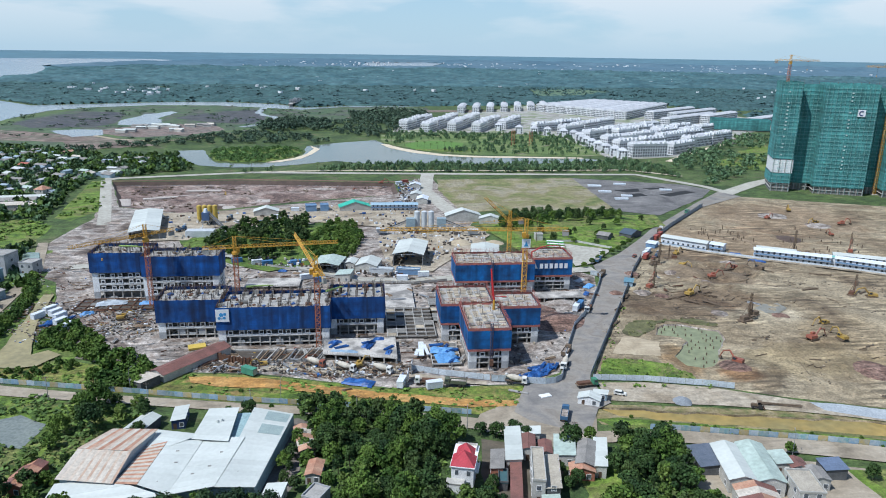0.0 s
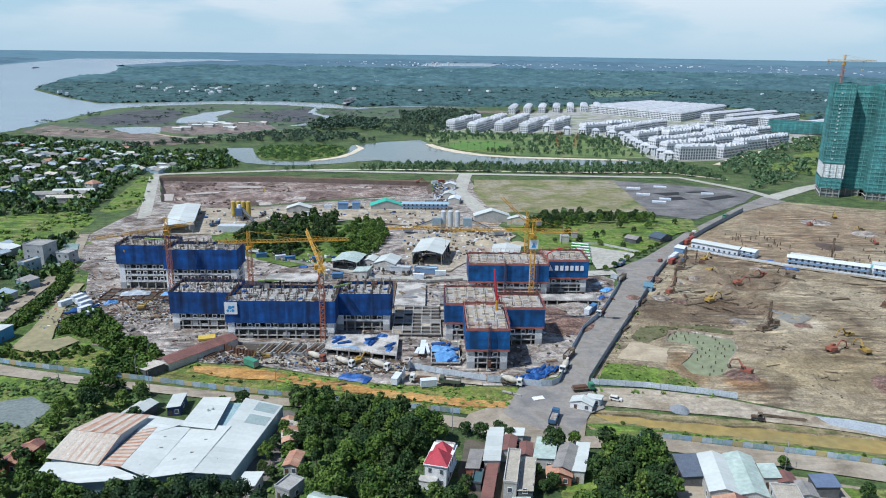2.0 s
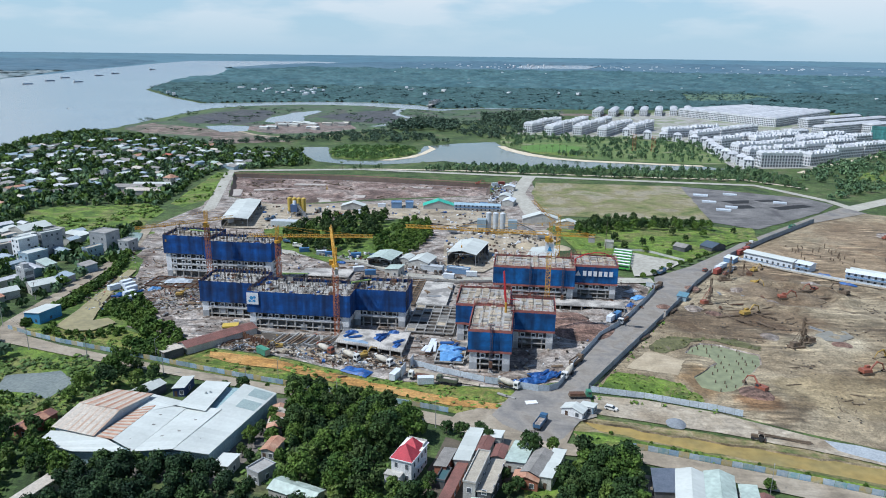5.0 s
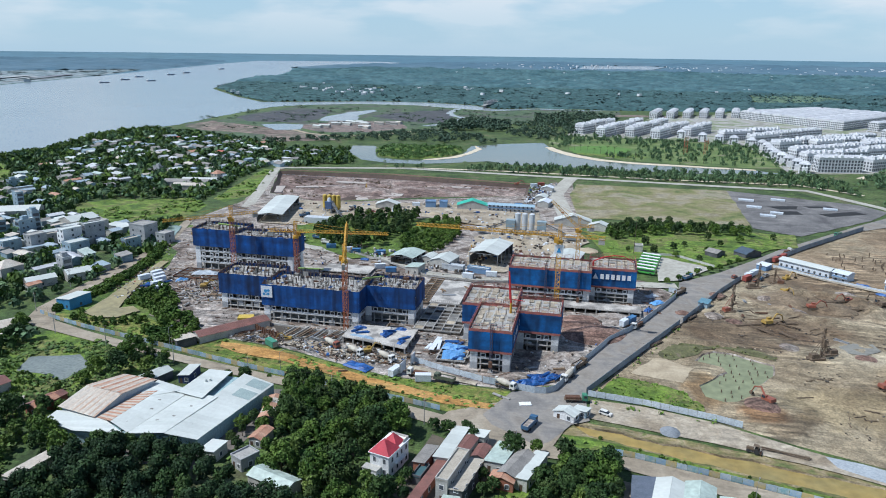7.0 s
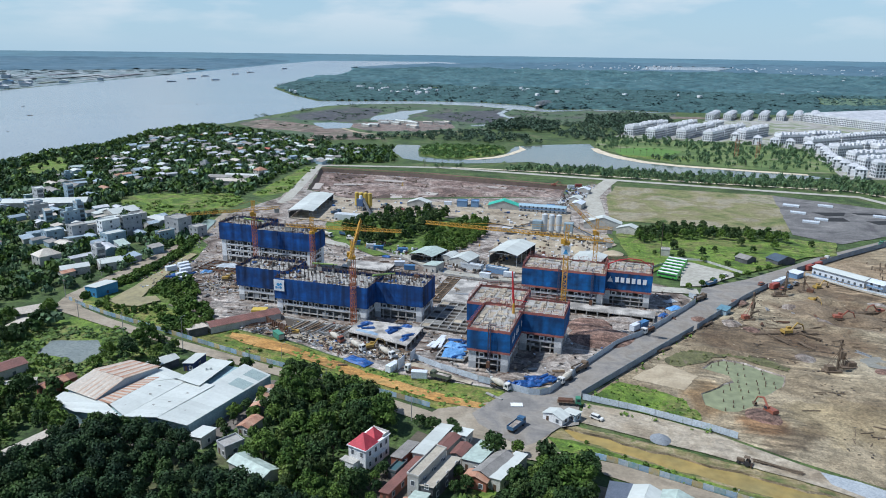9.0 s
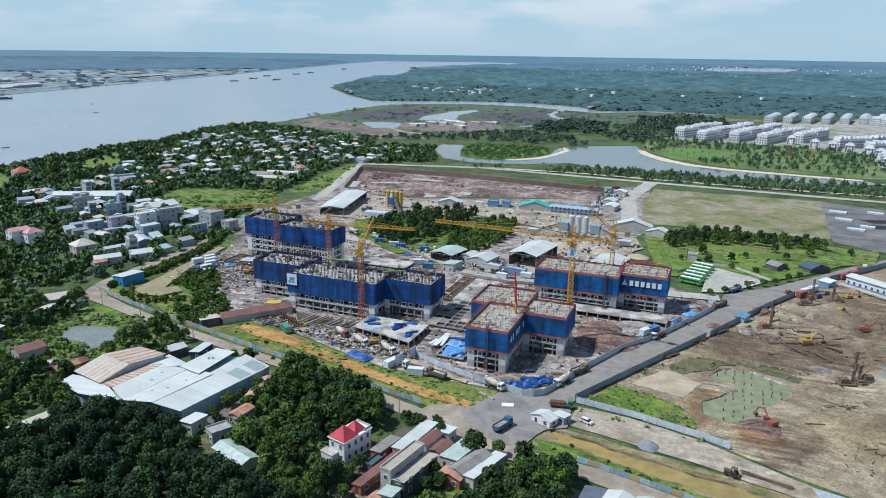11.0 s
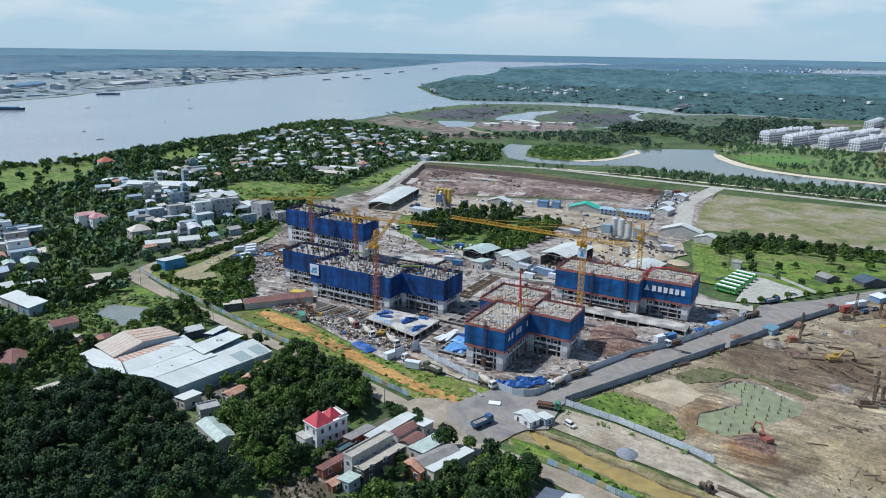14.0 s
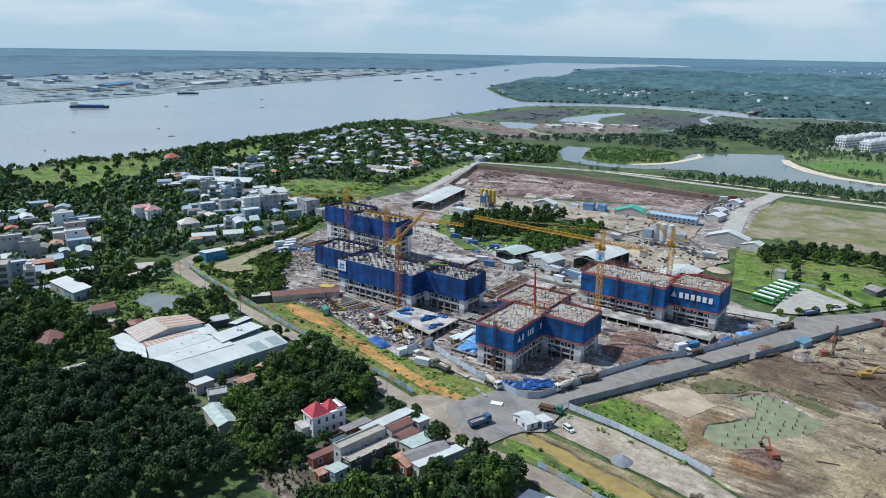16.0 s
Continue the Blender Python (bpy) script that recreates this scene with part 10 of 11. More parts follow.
house(-160, 288, 18, 9, 5, 4.0, "gable", TIN, CREAM, "store with a dusty white roof", win=False, wide=3, name="store", category="store")
house(-15, 266, 26, 9, 2, 4.6, "gable", TIN, CREAM, "long store with a white roof", win=False, wide=3, name="store", category="store")
house(4, 256, 16, 8, -12, 4.0, "gable", TIN, CREAM, "store with a pale roof", win=False, wide=3, name="store", category="store")
house(-40, 330, 9, 14, -8, 4.0, "gable", CAMPW, CREAM, "white hut along the dusty road", win=False, wide=3, name="site_office", category="office")
house(-44, 350, 9, 12, -8, 4.0, "gable", TIN, CREAM, "white hut along the dusty road", win=False, wide=3, name="site_office", category="office")
house(-42, 392, 10, 8, -8, 4.0, "gable", CAMPW, CREAM, "white hut along the dusty road", win=False, wide=3, name="site_office", category="office")
house(74, 208, 9, 8, 50, 3.4, "gable", TIN_GREY, DARKWALL, "dark shed in the green plot", name="shed", category="shed", win=False)
house(94, 214, 14, 9, 40, 3.0, "gable", mat("dark_net_roof", (0.06, 0.09, 0.12), (0.05, 0.07, 0.10), 0.3, 0.8), DARKWALL, "shade shelter with dark netting", name="shed", category="shed", win=False)
house(28, 206, 5, 5, 0, 4.5, "flat", CONC, CREAM, "pale pump house in the green plot", name="pump_house", category="hut", win=False)


def silo(root, x, y, r, h, z, paint, cone=True):
    s = part("silo", Geo().tube((x, y, z + 3.2), (x, y, z + h), r, n=16).tube((x, y, z + h), (x, y, z + h + 0.7), r, r * 0.3, 16), paint, root)
    if cone:
        part("hopper_cone", Geo().tube((x, y, z + 3.2), (x, y, z + 1.0), r, 0.3, 12), paint, s)
    for a in range(4):
        px, py = x + r * 0.85 * math.cos(a * 1.57 + 0.78), y + r * 0.85 * math.sin(a * 1.57 + 0.78)
        part("silo_leg", Geo().box(px - 0.12, py - 0.12, z, px + 0.12, py + 0.12, z + 3.6), STEELP, s)


def plants():
    a = thing("concrete_plant", "grey batching plant with tall silos and conveyors", "concrete plant", (-46, 228, 0.7))
    for x in (-9, -4.2, 0.6):
        silo(a, x + 4, 3, 1.9, 14, 0, GSILO)
    for x in (-9.5, 11.5):
        part("batch_house", Geo().box(x - 3, -1.5, 4.5, x + 3, 3.5, 10), CAMPB if False else mat("grey_blue_cladding", (0.26, 0.34, 0.38), (0.21, 0.28, 0.32), 0.3, 0.6), a)
        for sx in (-2.6, 2.6):
            for sy in (-1.2, 3.2):
                part("leg", Geo().box(x + sx - 0.2, sy - 0.2, 0, x + sx + 0.2, sy + 0.2, 4.5), STEELP, a)
    part("conveyor", lattice((14, 0, 8), (30, -6, 2.5), 1.2, 1.6, 0.1), STEELP, a)
    part("conveyor_belt", Geo().tube((14, 0, 8.8), (30, -6, 3.3), 0.5, n=4), DARKWALL, a)
    part("conveyor", lattice((-12, 0, 8), (-28, -4, 2.5), 1.2, 1.6, 0.1), STEELP, a)
    part("conveyor_belt", Geo().tube((-12, 0, 8.8), (-28, -4, 3.3), 0.5, n=4), DARKWALL, a)
    for x, y in ((32, -8), (-29, -2)):
        part("feed_hopper", Geo().add([(x - 4, y - 2.5, 4), (x + 4, y - 2.5, 4), (x + 4, y + 2.5, 4), (x - 4, y + 2.5, 4), (x - 3, y - 1.5, 1), (x + 3, y - 1.5, 1), (x + 3, y + 1.5, 1), (x - 3, y + 1.5, 1)], [(0, 1, 5, 4), (1, 2, 6, 5), (2, 3, 7, 6), (3, 0, 4, 7), (0, 3, 2, 1)]), GSILO, a)
    part("yellow_stair_frame", lattice((-4, -3, 0), (6, -3, 0.1), 2.0, 1.5, 0.12), YEL, a)
    b = thing("concrete_plant", "yellow silo battery of the batching plant", "concrete plant", (-197, 262, 0.75))
    for x in (-5.4, -1.8, 1.8, 5.4):
        silo(b, x, 0, 1.7, 12.5, 0, YSILO)
    part("mixing_tower", Geo().box(-2.5, -7.5, 3.5, 2.5, -2.6, 9.0), mat("blue_plant_cladding", (0.06, 0.11, 0.22), (0.05, 0.09, 0.18), 0.3, 0.6), b)
    part("tower_legs", Geo().box(-2.4, -7.4, 0, -1.9, -6.9, 3.5).box(1.9, -7.4, 0, 2.4, -6.9, 3.5).box(-2.4, -3.2, 0, -1.9, -2.7, 3.5).box(1.9, -3.2, 0, 2.4, -2.7, 3.5), STEELP, b)
    part("white_head", Geo().tube((0, -5, 9.0), (0, -5, 11.5), 1.6, 1.2, 10), CAMPW, b)
    part("conveyor", lattice((3, -6, 8), (17, -26, 2.0), 1.4, 1.8, 0.1), STEELP, b)
    part("conveyor_belt", Geo().tube((3, -6, 8.8), (17, -26, 2.8), 0.6, n=4), DARKWALL, b)
    part("aggregate_bin", Geo().box(-6, -40, 0, 12, -33, 4.2), GSILO, b)


plants()


def heap(x, y, r, h, material, label, z=0.6, seed=0):
    """A loose heap with an uneven skirt."""
    n, m = 18, 5
    vs, fs = [(x, y, z + h)], []
    for j in range(1, m + 1):
        for i in range(n):
            a = 2 * math.pi * i / n
            k = r * j / m * (1 + 0.22 * noise.noise(Vector((math.cos(a) * 1.5 + x, math.sin(a) * 1.5 + y, j * 0.3 + seed))))
            vs.append((x + k * math.cos(a), y + k * math.sin(a), z + h * (1 - j / m) ** 0.9 - (0.3 if j == m else 0)))
    for i in range(n):
        fs.append((0, 1 + i, 1 + (i + 1) % n))
        for j in range(m - 1):
            p = 1 + j * n
            fs.append((p + i, p + n + i, p + n + (i + 1) % n, p + (i + 1) % n))
    return solid("soil_mound", Geo().add(vs, fs), material, label, "mound", "soil mounds", smooth=True)


def put_heap(x, y, r, h, m, lab):
    """A heap on its ground."""
    heap(x, y, r, h, m, lab, z=-4.8 if y > 320 else 0.5)


put_heap(-52, 205, 9, 3, SAND, "heap of pale sand at the plant")
put_heap(-36, 210, 8, 2.6, PALE, "heap of pale gravel at the plant")
put_heap(-25, 200, 8, 2.8, SAND, "heap of pale sand at the plant")
put_heap(-14, 205, 7, 2.4, PALE, "heap of pale gravel at the plant")
put_heap(-3, 200, 6, 2, SAND, "heap of pale sand at the plant")
put_heap(-205, 330, 12, 4, MATS["pit_wall_soil"], "dark heap of earth in the excavation")
put_heap(-170, 245, 7, 2.2, PALE, "heap of gravel in the yard")
put_heap(-120, 275, 7, 2.0, SAND, "heap of sand in the yard")
put_heap(28, -19, 3.4, 1.9, mat("grey_gravel_heap", (0.24, 0.26, 0.28), (0.18, 0.20, 0.22), 0.4, 0.95, 0.5), "heap of blue grey gravel on the track")
put_heap(-152, 30, 8, 2.4, RED_SOIL, "heap of red earth at the trench")
put_heap(2, 62, 14, 2.2, RED_SOIL, "heaped red brown earth beside the hoarding")
put_heap(-4, 74, 10, 1.6, RED_SOIL, "heaped red brown earth")
put_heap(12, 84, 9, 1.5, SOIL, "heaped earth beside the hoarding")
put_heap(96, 132, 12, 2.2, SOIL2, "heap of dug clay")
put_heap(118, 122, 10, 1.8, SOIL2, "heap of dug clay")
put_heap(62, 8, 6, 1.6, RED_SOIL, "heap of red clay at the pond")
put_heap(116, 0, 10, 1.2, RED_SOIL, "spread heap of dark brown clay")
put_heap(58, 98, 4.5, 1.5, SOIL, "heap of dark wet clay")
put_heap(66, 92, 4, 1.3, RED_SOIL, "heap of churned clay")
put_heap(98, 112, 5, 1.6, SOIL, "heap of dark wet clay")
put_heap(88, 130, 5, 1.7, SOIL, "heap of dark wet clay")
put_heap(64, 130, 4.5, 1.4, RED_SOIL, "heap of churned clay")
put_heap(44, 98, 4, 1.2, RED_SOIL, "heap of churned clay")
put_heap(112, 60, 5, 1.1, RED_SOIL, "heap of churned clay")
put_heap(84, 66, 4.5, 1.2, SOIL, "heap of dark wet clay")
put_heap(130, 146, 6, 1.6, SOIL, "heap of dark wet clay")
put_heap(228, 268, 12, 2.4, SOIL, "heap of dark earth on the far field")
put_heap(244, 235, 10, 2.0, SOIL, "heap of dark earth on the far field")
put_heap(200, 200, 9, 1.6, MATS["pit_wall_soil"], "heap of dark earth on the far field")

# ---- unfinished slabs, trenches and site clutter ----
TIMBER = mat("site_timber", (0.25, 0.175, 0.11), (0.17, 0.12, 0.08), 0.8, 0.9, spread=0.25)
# dark mud; also laid as sheets for the shade under slabs and beams
MUD_AND_SHADE = mat("dark_wet_mud", (0.085, 0.07, 0.055), (0.06, 0.05, 0.04), 0.1, 0.7, 0.4)
TARPL = mat("light_blue_tarpaulin", (0.14, 0.33, 0.62), (0.10, 0.26, 0.52), 0.6, 0.5, 0.6, fine=1.5, spread=0.15)


MUDPIPE = mat("mud_caked_steel", (0.16, 0.11, 0.08), (0.10, 0.075, 0.058), 0.8, 0.85, spread=0.2)


def beam_floor(x0, y0, x1, y1, z, gap, label, fill=0.25, seed=0, legs=True, beam=CONC, half=0.2):
    """A floor of crossing concrete beams on short columns, with some bays boarded."""
    rnd = random.Random(seed)
    root = thing("beam_floor", label, "slab", ((x0 + x1) / 2, (y0 + y1) / 2, 0))
    o = ((x0 + x1) / 2, (y0 + y1) / 2, 0)
    nx, ny = max(1, round((x1 - x0) / gap)), max(1, round((y1 - y0) / gap))
    # raised dark bed: mud colour that also carries the shade of a deep pit
    part("pit_bed", Geo(o).box(x0, y0, 0.3, x1, y1, 0.9), MUD_AND_SHADE, root)
    for i in range(nx + 1):
        x = x0 + (x1 - x0) * i / nx
        part("beam", Geo(o).box(x - half, y0, z - 0.5, x + half, y1, z), beam, root)
    for j in range(ny + 1):
        y = y0 + (y1 - y0) * j / ny
        part("cross_beam", Geo(o).box(x0, y - half, z - 0.52, x1, y + half, z - 0.02), beam, root)
    for i in range(nx):
        for j in range(ny):
            xa, ya = x0 + (x1 - x0) * i / nx, y0 + (y1 - y0) * j / ny
            if rnd.random() < fill:
                part("boarded_bay", Geo(o).box(xa + 0.3, ya + 0.3, z - 0.35, xa + (x1 - x0) / nx - 0.3, ya + (y1 - y0) / ny - 0.3, z - 0.2), rnd.choice((FORM, CONCD, CONCD, CONCD)), root)
            if legs and (i + j) % 2 == 0:
                part("column", Geo(o).box(xa - 0.25, ya - 0.25, 0, xa + 0.25, ya + 0.25, z - 0.5), CONCD, root)


PODIUM = mat("pale_dusty_concrete", (0.47, 0.445, 0.405), (0.21, 0.20, 0.185), 0.14, 0.9, 0.15, fine=1.2, detail=7, lo=0.42, hi=0.6)


def podium(x0, y0, x1, y1, z, label, thick=0.35, skew=0.0):
    root = thing("podium_slab", label, "slab", ((x0 + x1) / 2, (y0 + y1) / 2, 0))
    o = ((x0 + x1) / 2, (y0 + y1) / 2, 0)
    part("slab", Geo(o).prism([(x0, y0 + skew), (x1, y0), (x1, y1), (x0, y1)], z - thick, z), PODIUM, root)
    nx, ny = max(1, round((x1 - x0) / 5)), max(1, round((y1 - y0) / 5))
    for i in range(nx + 1):
        for j in range(ny + 1):
            if j == 0 or i in (0, nx):
                cx, f = x0 + 0.4 + (x1 - x0 - 0.8) * i / nx, y0 + skew * (1 - i / nx)
                cy = f + 0.4 + (y1 - f - 0.8) * j / ny
                part("column", Geo(o).box(cx - 0.3, cy - 0.3, 0, cx + 0.3, cy + 0.3, z - thick), CONC, root)
    # dark sheet that stands in for the shade beneath the slab
    part("dark_ground", Geo(o).prism([(x0 + 0.6, y0 + skew + 0.6), (x1 - 0.6, y0 + 0.6), (x1 - 0.6, y1 - 0.6), (x0 + 0.6, y1 - 0.6)], 0.3, 0.75), MUD_AND_SHADE, root)
    g = Geo(o)
    for i in range(nx * 5 + 1):
        for y in (y0 + 0.25 + skew * (1 - i / (nx * 5)), y1 - 0.2):
            x = x0 + (x1 - x0) * i / (nx * 5)
            g.tube((x, y, z), (x, y, z + 1.0), 0.04, n=3)
    tagged(part("starter_steel", g, REBAR, root), kind="stuff")


beam_floor(-76, 45, -55, 79, 1.9, 4.2, "grey grid of ground beams over a dark pit", 0.5, 1)
beam_floor(-84.5, 80, -77.6, 118, 1.9, 3.0, "brown timber struts over an open pit", 0.1, 2, beam=TIMBER, half=0.14)
podium(-77, 80, -62, 115, 1.9, "concrete slab with white patches of fresh screed")
beam_floor(-55, 62.5, -40, 92, 1.9, 4.2, "grey grid of ground beams between the buildings", 0.5, 3)
def strutted_trench():
    """Open trench along the building, held by slanting struts between two low walls."""
    rnd = random.Random(4)
    o = (-118, 31, 0)
    root = thing("trench", "open dark trench with slanting pale struts", "trench", o)
    south, north = [(-131, 25.4), (-114, 25.2), (-101.5, 25.6)], [(-139, 36.5), (-116, 34.6), (-104, 35.4)]
    # shallow bed darkened for the shade of a deeper trench
    part("trench_bed", Geo(o).prism(south + north[::-1], 0.3, 0.66), MUD_AND_SHADE, root)
    for line in (south, north):
        for (ax, ay), (bx, by) in zip(line, line[1:]):
            part("side_wall", Geo(o).prism([(ax, ay - 0.3), (bx, by - 0.3), (bx, by + 0.3), (ax, ay + 0.3)], 0.3, 1.35), CONC, root)
    for i in range(13):
        x = -129 + i * 2.15 + rnd.uniform(-0.5, 0.5)
        part("strut", Geo(o).bar((x, 24.4 + rnd.uniform(-1, 0.4), 1.5 + rnd.uniform(0, 0.3)), (x + rnd.uniform(2.0, 4.6), 34.6 + rnd.uniform(-1.2, 1.2), 1.7 + rnd.uniform(0, 0.6)), rnd.uniform(0.28, 0.5)), rnd.choice((CONC, CONC, TIMBER, STEELP)), root)
    for i in range(6):
        x = -126 + i * 4.4
        part("wale", Geo(o).bar((x, 29 + rnd.uniform(-2, 2), 1.3), (x + 4.2, 29.4 + rnd.uniform(-2, 2), 1.35), 0.3), RUST, root)


strutted_trench()
flat("haul_strip", frayed([(-128, 17), (-127, 21.5), (-116, 22.6), (-105, 23.6), (-97, 19), (-76, 18), (-72, 13), (-58, 7.4), (-40, 1.6), (-40, -1.2), (-58, 2.6), (-73, 8.5), (-98, 14.4), (-112, 16.5)], 4, 0.6, 154), 0.56, PALE, "pale dusty haul track before the building", "track")
solid("board_pile", Geo().mid(-62.6, 30.4, 1.9, 2.2, 14, 0.25, -0.05).mid(-60.6, 29, 1.9, 1.2, 10, 0.5, 0.1).mid(-64.6, 27, 1.9, 1.4, 6, 0.3, -0.2), CAMPW, "pale shuttering boards laid over ground beams", "boards")
beam_floor(-59, 16, -47.6, 36, 1.8, 4.0, "boarded ground beams beside the building", 0.4, 5)
beam_floor(-222, 88, -176, 103, 1.4, 5, "steel and timber struts over a dark pit", 0.12, 6, beam=RUST, half=0.16)
podium(-102.5, 19.6, -72.8, 41, 3.0, "pale concrete podium slab on columns", skew=6.4)
podium(-38, 87, 24, 96.4, 2.6, "long pale podium slab before the building")
podium(-148, 116, -120, 130, 1.6, "pale concrete slab behind the building")


def tarp_pile(x, y, w, d, h, turn, material, label, z=0.5):
    """Bundles under crumpled sheeting."""
    n = 9
    vs, fs = [], []
    for j in range(n):
        for i in range(n):
            u, v = i / (n - 1), j / (n - 1)
            e = min(1, 5 * min(u, 1 - u, v, 1 - v))
            k = noise.noise(Vector((u * 4 + x, v * 4 + y, 1)))
            px, py = (u - 0.5) * w * (1 + 0.1 * k), (v - 0.5) * d * (1 + 0.1 * k)
            c, s = math.cos(turn), math.sin(turn)
            vs.append((x + px * c - py * s, y + px * s + py * c, z + (h * (0.55 + 0.7 * k)) * e if e > 0 else z - 0.1))
    for j in range(n - 1):
        for i in range(n - 1):
            p = j * n + i
            fs.append((p, p + 1, p + n + 1, p + n))
    return solid("tarpaulin_cover", Geo().add(vs, fs), material, label, "cover", "tarpaulin covers")


def stack(x, y, length, n, turn, material, label, z=0.5, r=0.14, name="timber_stack"):
    """Loose poles, pipes or planks lying side by side, each a little askew."""
    rnd = random.Random(int(x * 13 + y))
    root = thing(name, label, "stack", (x, y, z), turn, "stacked material")
    for i in range(n):
        a = rnd.uniform(-0.12, 0.12)
        l = length * rnd.uniform(0.75, 1.0)
        py, pz = (i % max(3, n // 2)) * r * 2.3, r + (i // max(3, n // 2)) * r * 1.9
        c, s = math.cos(a) * l / 2, math.sin(a) * l / 2
        part("pole", Geo().tube((-c, py - s, pz), (c, py + s, pz), r, n=5), material, root)


def put_tarp(x, y, w, d, h, t, m, z):
    """A covered pile in its place."""
    tarp_pile(x, y, w, d, h, t, m, "crumpled tarpaulin over stacked material", z)


put_tarp(-88, 4.5, 12, 5.5, 1.4, -0.35, TARP, 0.5)
put_tarp(-53, 21, 9, 9, 1.2, 0.1, TARPL, 1.9)
put_tarp(-54, 28.5, 10, 6, 1.2, -0.15, TARPL, 1.9)
put_tarp(-20, 5.5, 9, 3.5, 1.6, 0.5, TARP, 0.5)
put_tarp(-14, 11, 11, 3.5, 1.6, 1.0, TARP, 0.5)
put_tarp(-18, 10, 5, 3, 1.4, 0.2, TARP, 0.5)
put_tarp(-26, 4, 4, 3, 1.2, 0.1, TARP, 0.5)
put_tarp(-98, 37, 6, 2.5, 1.2, 0.1, TARP, 3.0)
put_tarp(-85, 32.5, 5, 2.6, 1.3, 0.9, TARP, 3.0)
put_tarp(-76, 25.5, 2.4, 5, 1.2, -0.3, TARP, 3.0)
put_tarp(-94, 27.5, 12, 2.0, 1.0, -0.22, mat("steel_blue_sheeting", (0.20, 0.30, 0.42), (0.26, 0.34, 0.42), 0.5, 0.5, 0.5), 3.0)
put_tarp(-80, 39, 5, 2.4, 1.4, 0.0, TARP, 3.0)
put_tarp(-207, 96, 14, 6, 1.4, 0.2, mat("grey_tarpaulin", (0.38, 0.42, 0.46), (0.30, 0.34, 0.38), 0.4, 0.5), 1.4)
put_tarp(-190, 95, 8, 4, 1.2, 0.1, TARPL, 1.4)
put_tarp(-226, 74, 9, 4, 1.4, 1.2, TARP, 0.5)
put_tarp(-214, 84, 7, 3, 1.4, 0.6, TARPL, 0.5)
put_tarp(33, 110, 8, 4, 1.4, 0.8, TARPL, 0.5)
put_tarp(28, 98, 6, 3, 1.2, 1.1, TARP, 0.5)
put_tarp(31, 120, 7, 4, 1.0, 0.7, mat("pale_tarpaulin", (0.5, 0.52, 0.54), (0.42, 0.44, 0.46), 0.4, 0.5), 0.5)
put_tarp(-132, 146, 5, 3, 1.3, 0, TARP, 0.5)
put_tarp(-100, 100, 6, 3, 1.3, 0.4, TARP, 0.5)
put_tarp(-92, 88, 5, 3, 1.2, 1.0, TARP, 0.5)
put_tarp(150, 150, 10, 2.5, 1.2, -0.55, TARP, 0.6)
put_tarp(144, 165, 8, 3, 1.2, -0.6, TARP, 0.6)
rs = random.Random(77)
for x0, y0, x1, y1, n, z in ((-25, 3, -4, 22, 14, 0.5), (-70, 12, -46, 40, 12, 1.9), (-145, 18, -95, 40, 22, 1.6), (-230, 50, -176, 100, 34, 0.8), (-170, 70, -90, 76, 10, 0.6), (-130, 116, -90, 160, 20, 1.4), (-30, 62, 30, 82, 16, 0.6), (-76, 78, -58, 118, 14, 2.0), (60, 70, 110, 110, 16, 0.6), (70, 110, 100, 160, 10, 0.6), (-60, 96, -44, 120, 8, 0.6), (-100, -2, -60, 6, 8, 0.6), (26, 92, 40, 118, 8, 0.6)):
    for _ in range(int(n * 0.4)):
        m, nm, lab = rs.choice(((TIMBER, "timber_stack", "loose stack of brown timber baulks"), (TIMBER, "timber_stack", "loose stack of brown timber baulks"), (RUST, "pipe_stack", "stack of rusty steel pipes"), (STEELP, "scaffold_stack", "stack of grey scaffold tubes"), (CONC, "beam_stack", "stack of pale concrete beams")))
        stack(rs.uniform(x0, x1), rs.uniform(y0, y1), rs.uniform(3.5, 8), rs.randint(3, 4), rs.uniform(0, 3.14), m, lab, z, rs.uniform(0.1, 0.22), nm)
for x, y, l, t in ((72, 88, 16, 0.35), (90, 94, 14, 0.3), (84, 99, 12, 0.45), (172, 121, 18, -0.2), (70, 116, 10, 0.9), (176, 90, 12, 0.5), (58, 102, 9, 1.1), (62, -25, 20, -0.2), (112, -24, 24, -0.22)):
    stack(x, y, l * 0.8, 5, t, MUD, "dark concrete piles lying on the clay", 0.6, 0.16, "pile_stack")

for x, y, t, z in ((-17, 7, 0.5, 0.6), (-13, 9, 0.9, 0.6), (-15, 13, 1.1, 0.6), (-19, 11, 0.3, 0.6), (-10, 12, 1.0, 0.6), (-22, 6, 0.4, 0.6), (-50, 27, 0.4, 1.9), (-52, 31, 1.2, 1.9), (-50, 18, 0.8, 1.9), (-56, 33, 0.2, 1.9), (-84, 35, 0.3, 3.0), (-98, 33.4, 1.0, 3.0), (-95, 31, 0.4, 3.0), (-83, 31, 1.3, 3.0), (-75.5, 29, 0.9, 3.0), (-226, 70, 0.6, 0.6), (-219, 78, 1.3, 0.6)):
    stack(x, y, 6.5, 6, t, TARP, "bundle of blue painted formwork beams", z, 0.2, "formwork_stack")

for i, (x, y, t) in enumerate(((-141, 23, 0.3), (-137, 20, -0.4), (-146, 25, 0.9), (-134, 17.5, 0.1), (-142, 19, 1.2), (-131, 20.5, -0.8))):
    stack(x, y, 7.5, 7, t, (TIMBER, STEELP, RUST)[i % 3], ("loose stack of brown timber baulks", "stack of grey scaffold tubes", "stack of rusty steel pipes")[i % 3], 0.5, 0.15, ("timber_stack", "scaffold_stack", "pipe_stack")[i % 3])
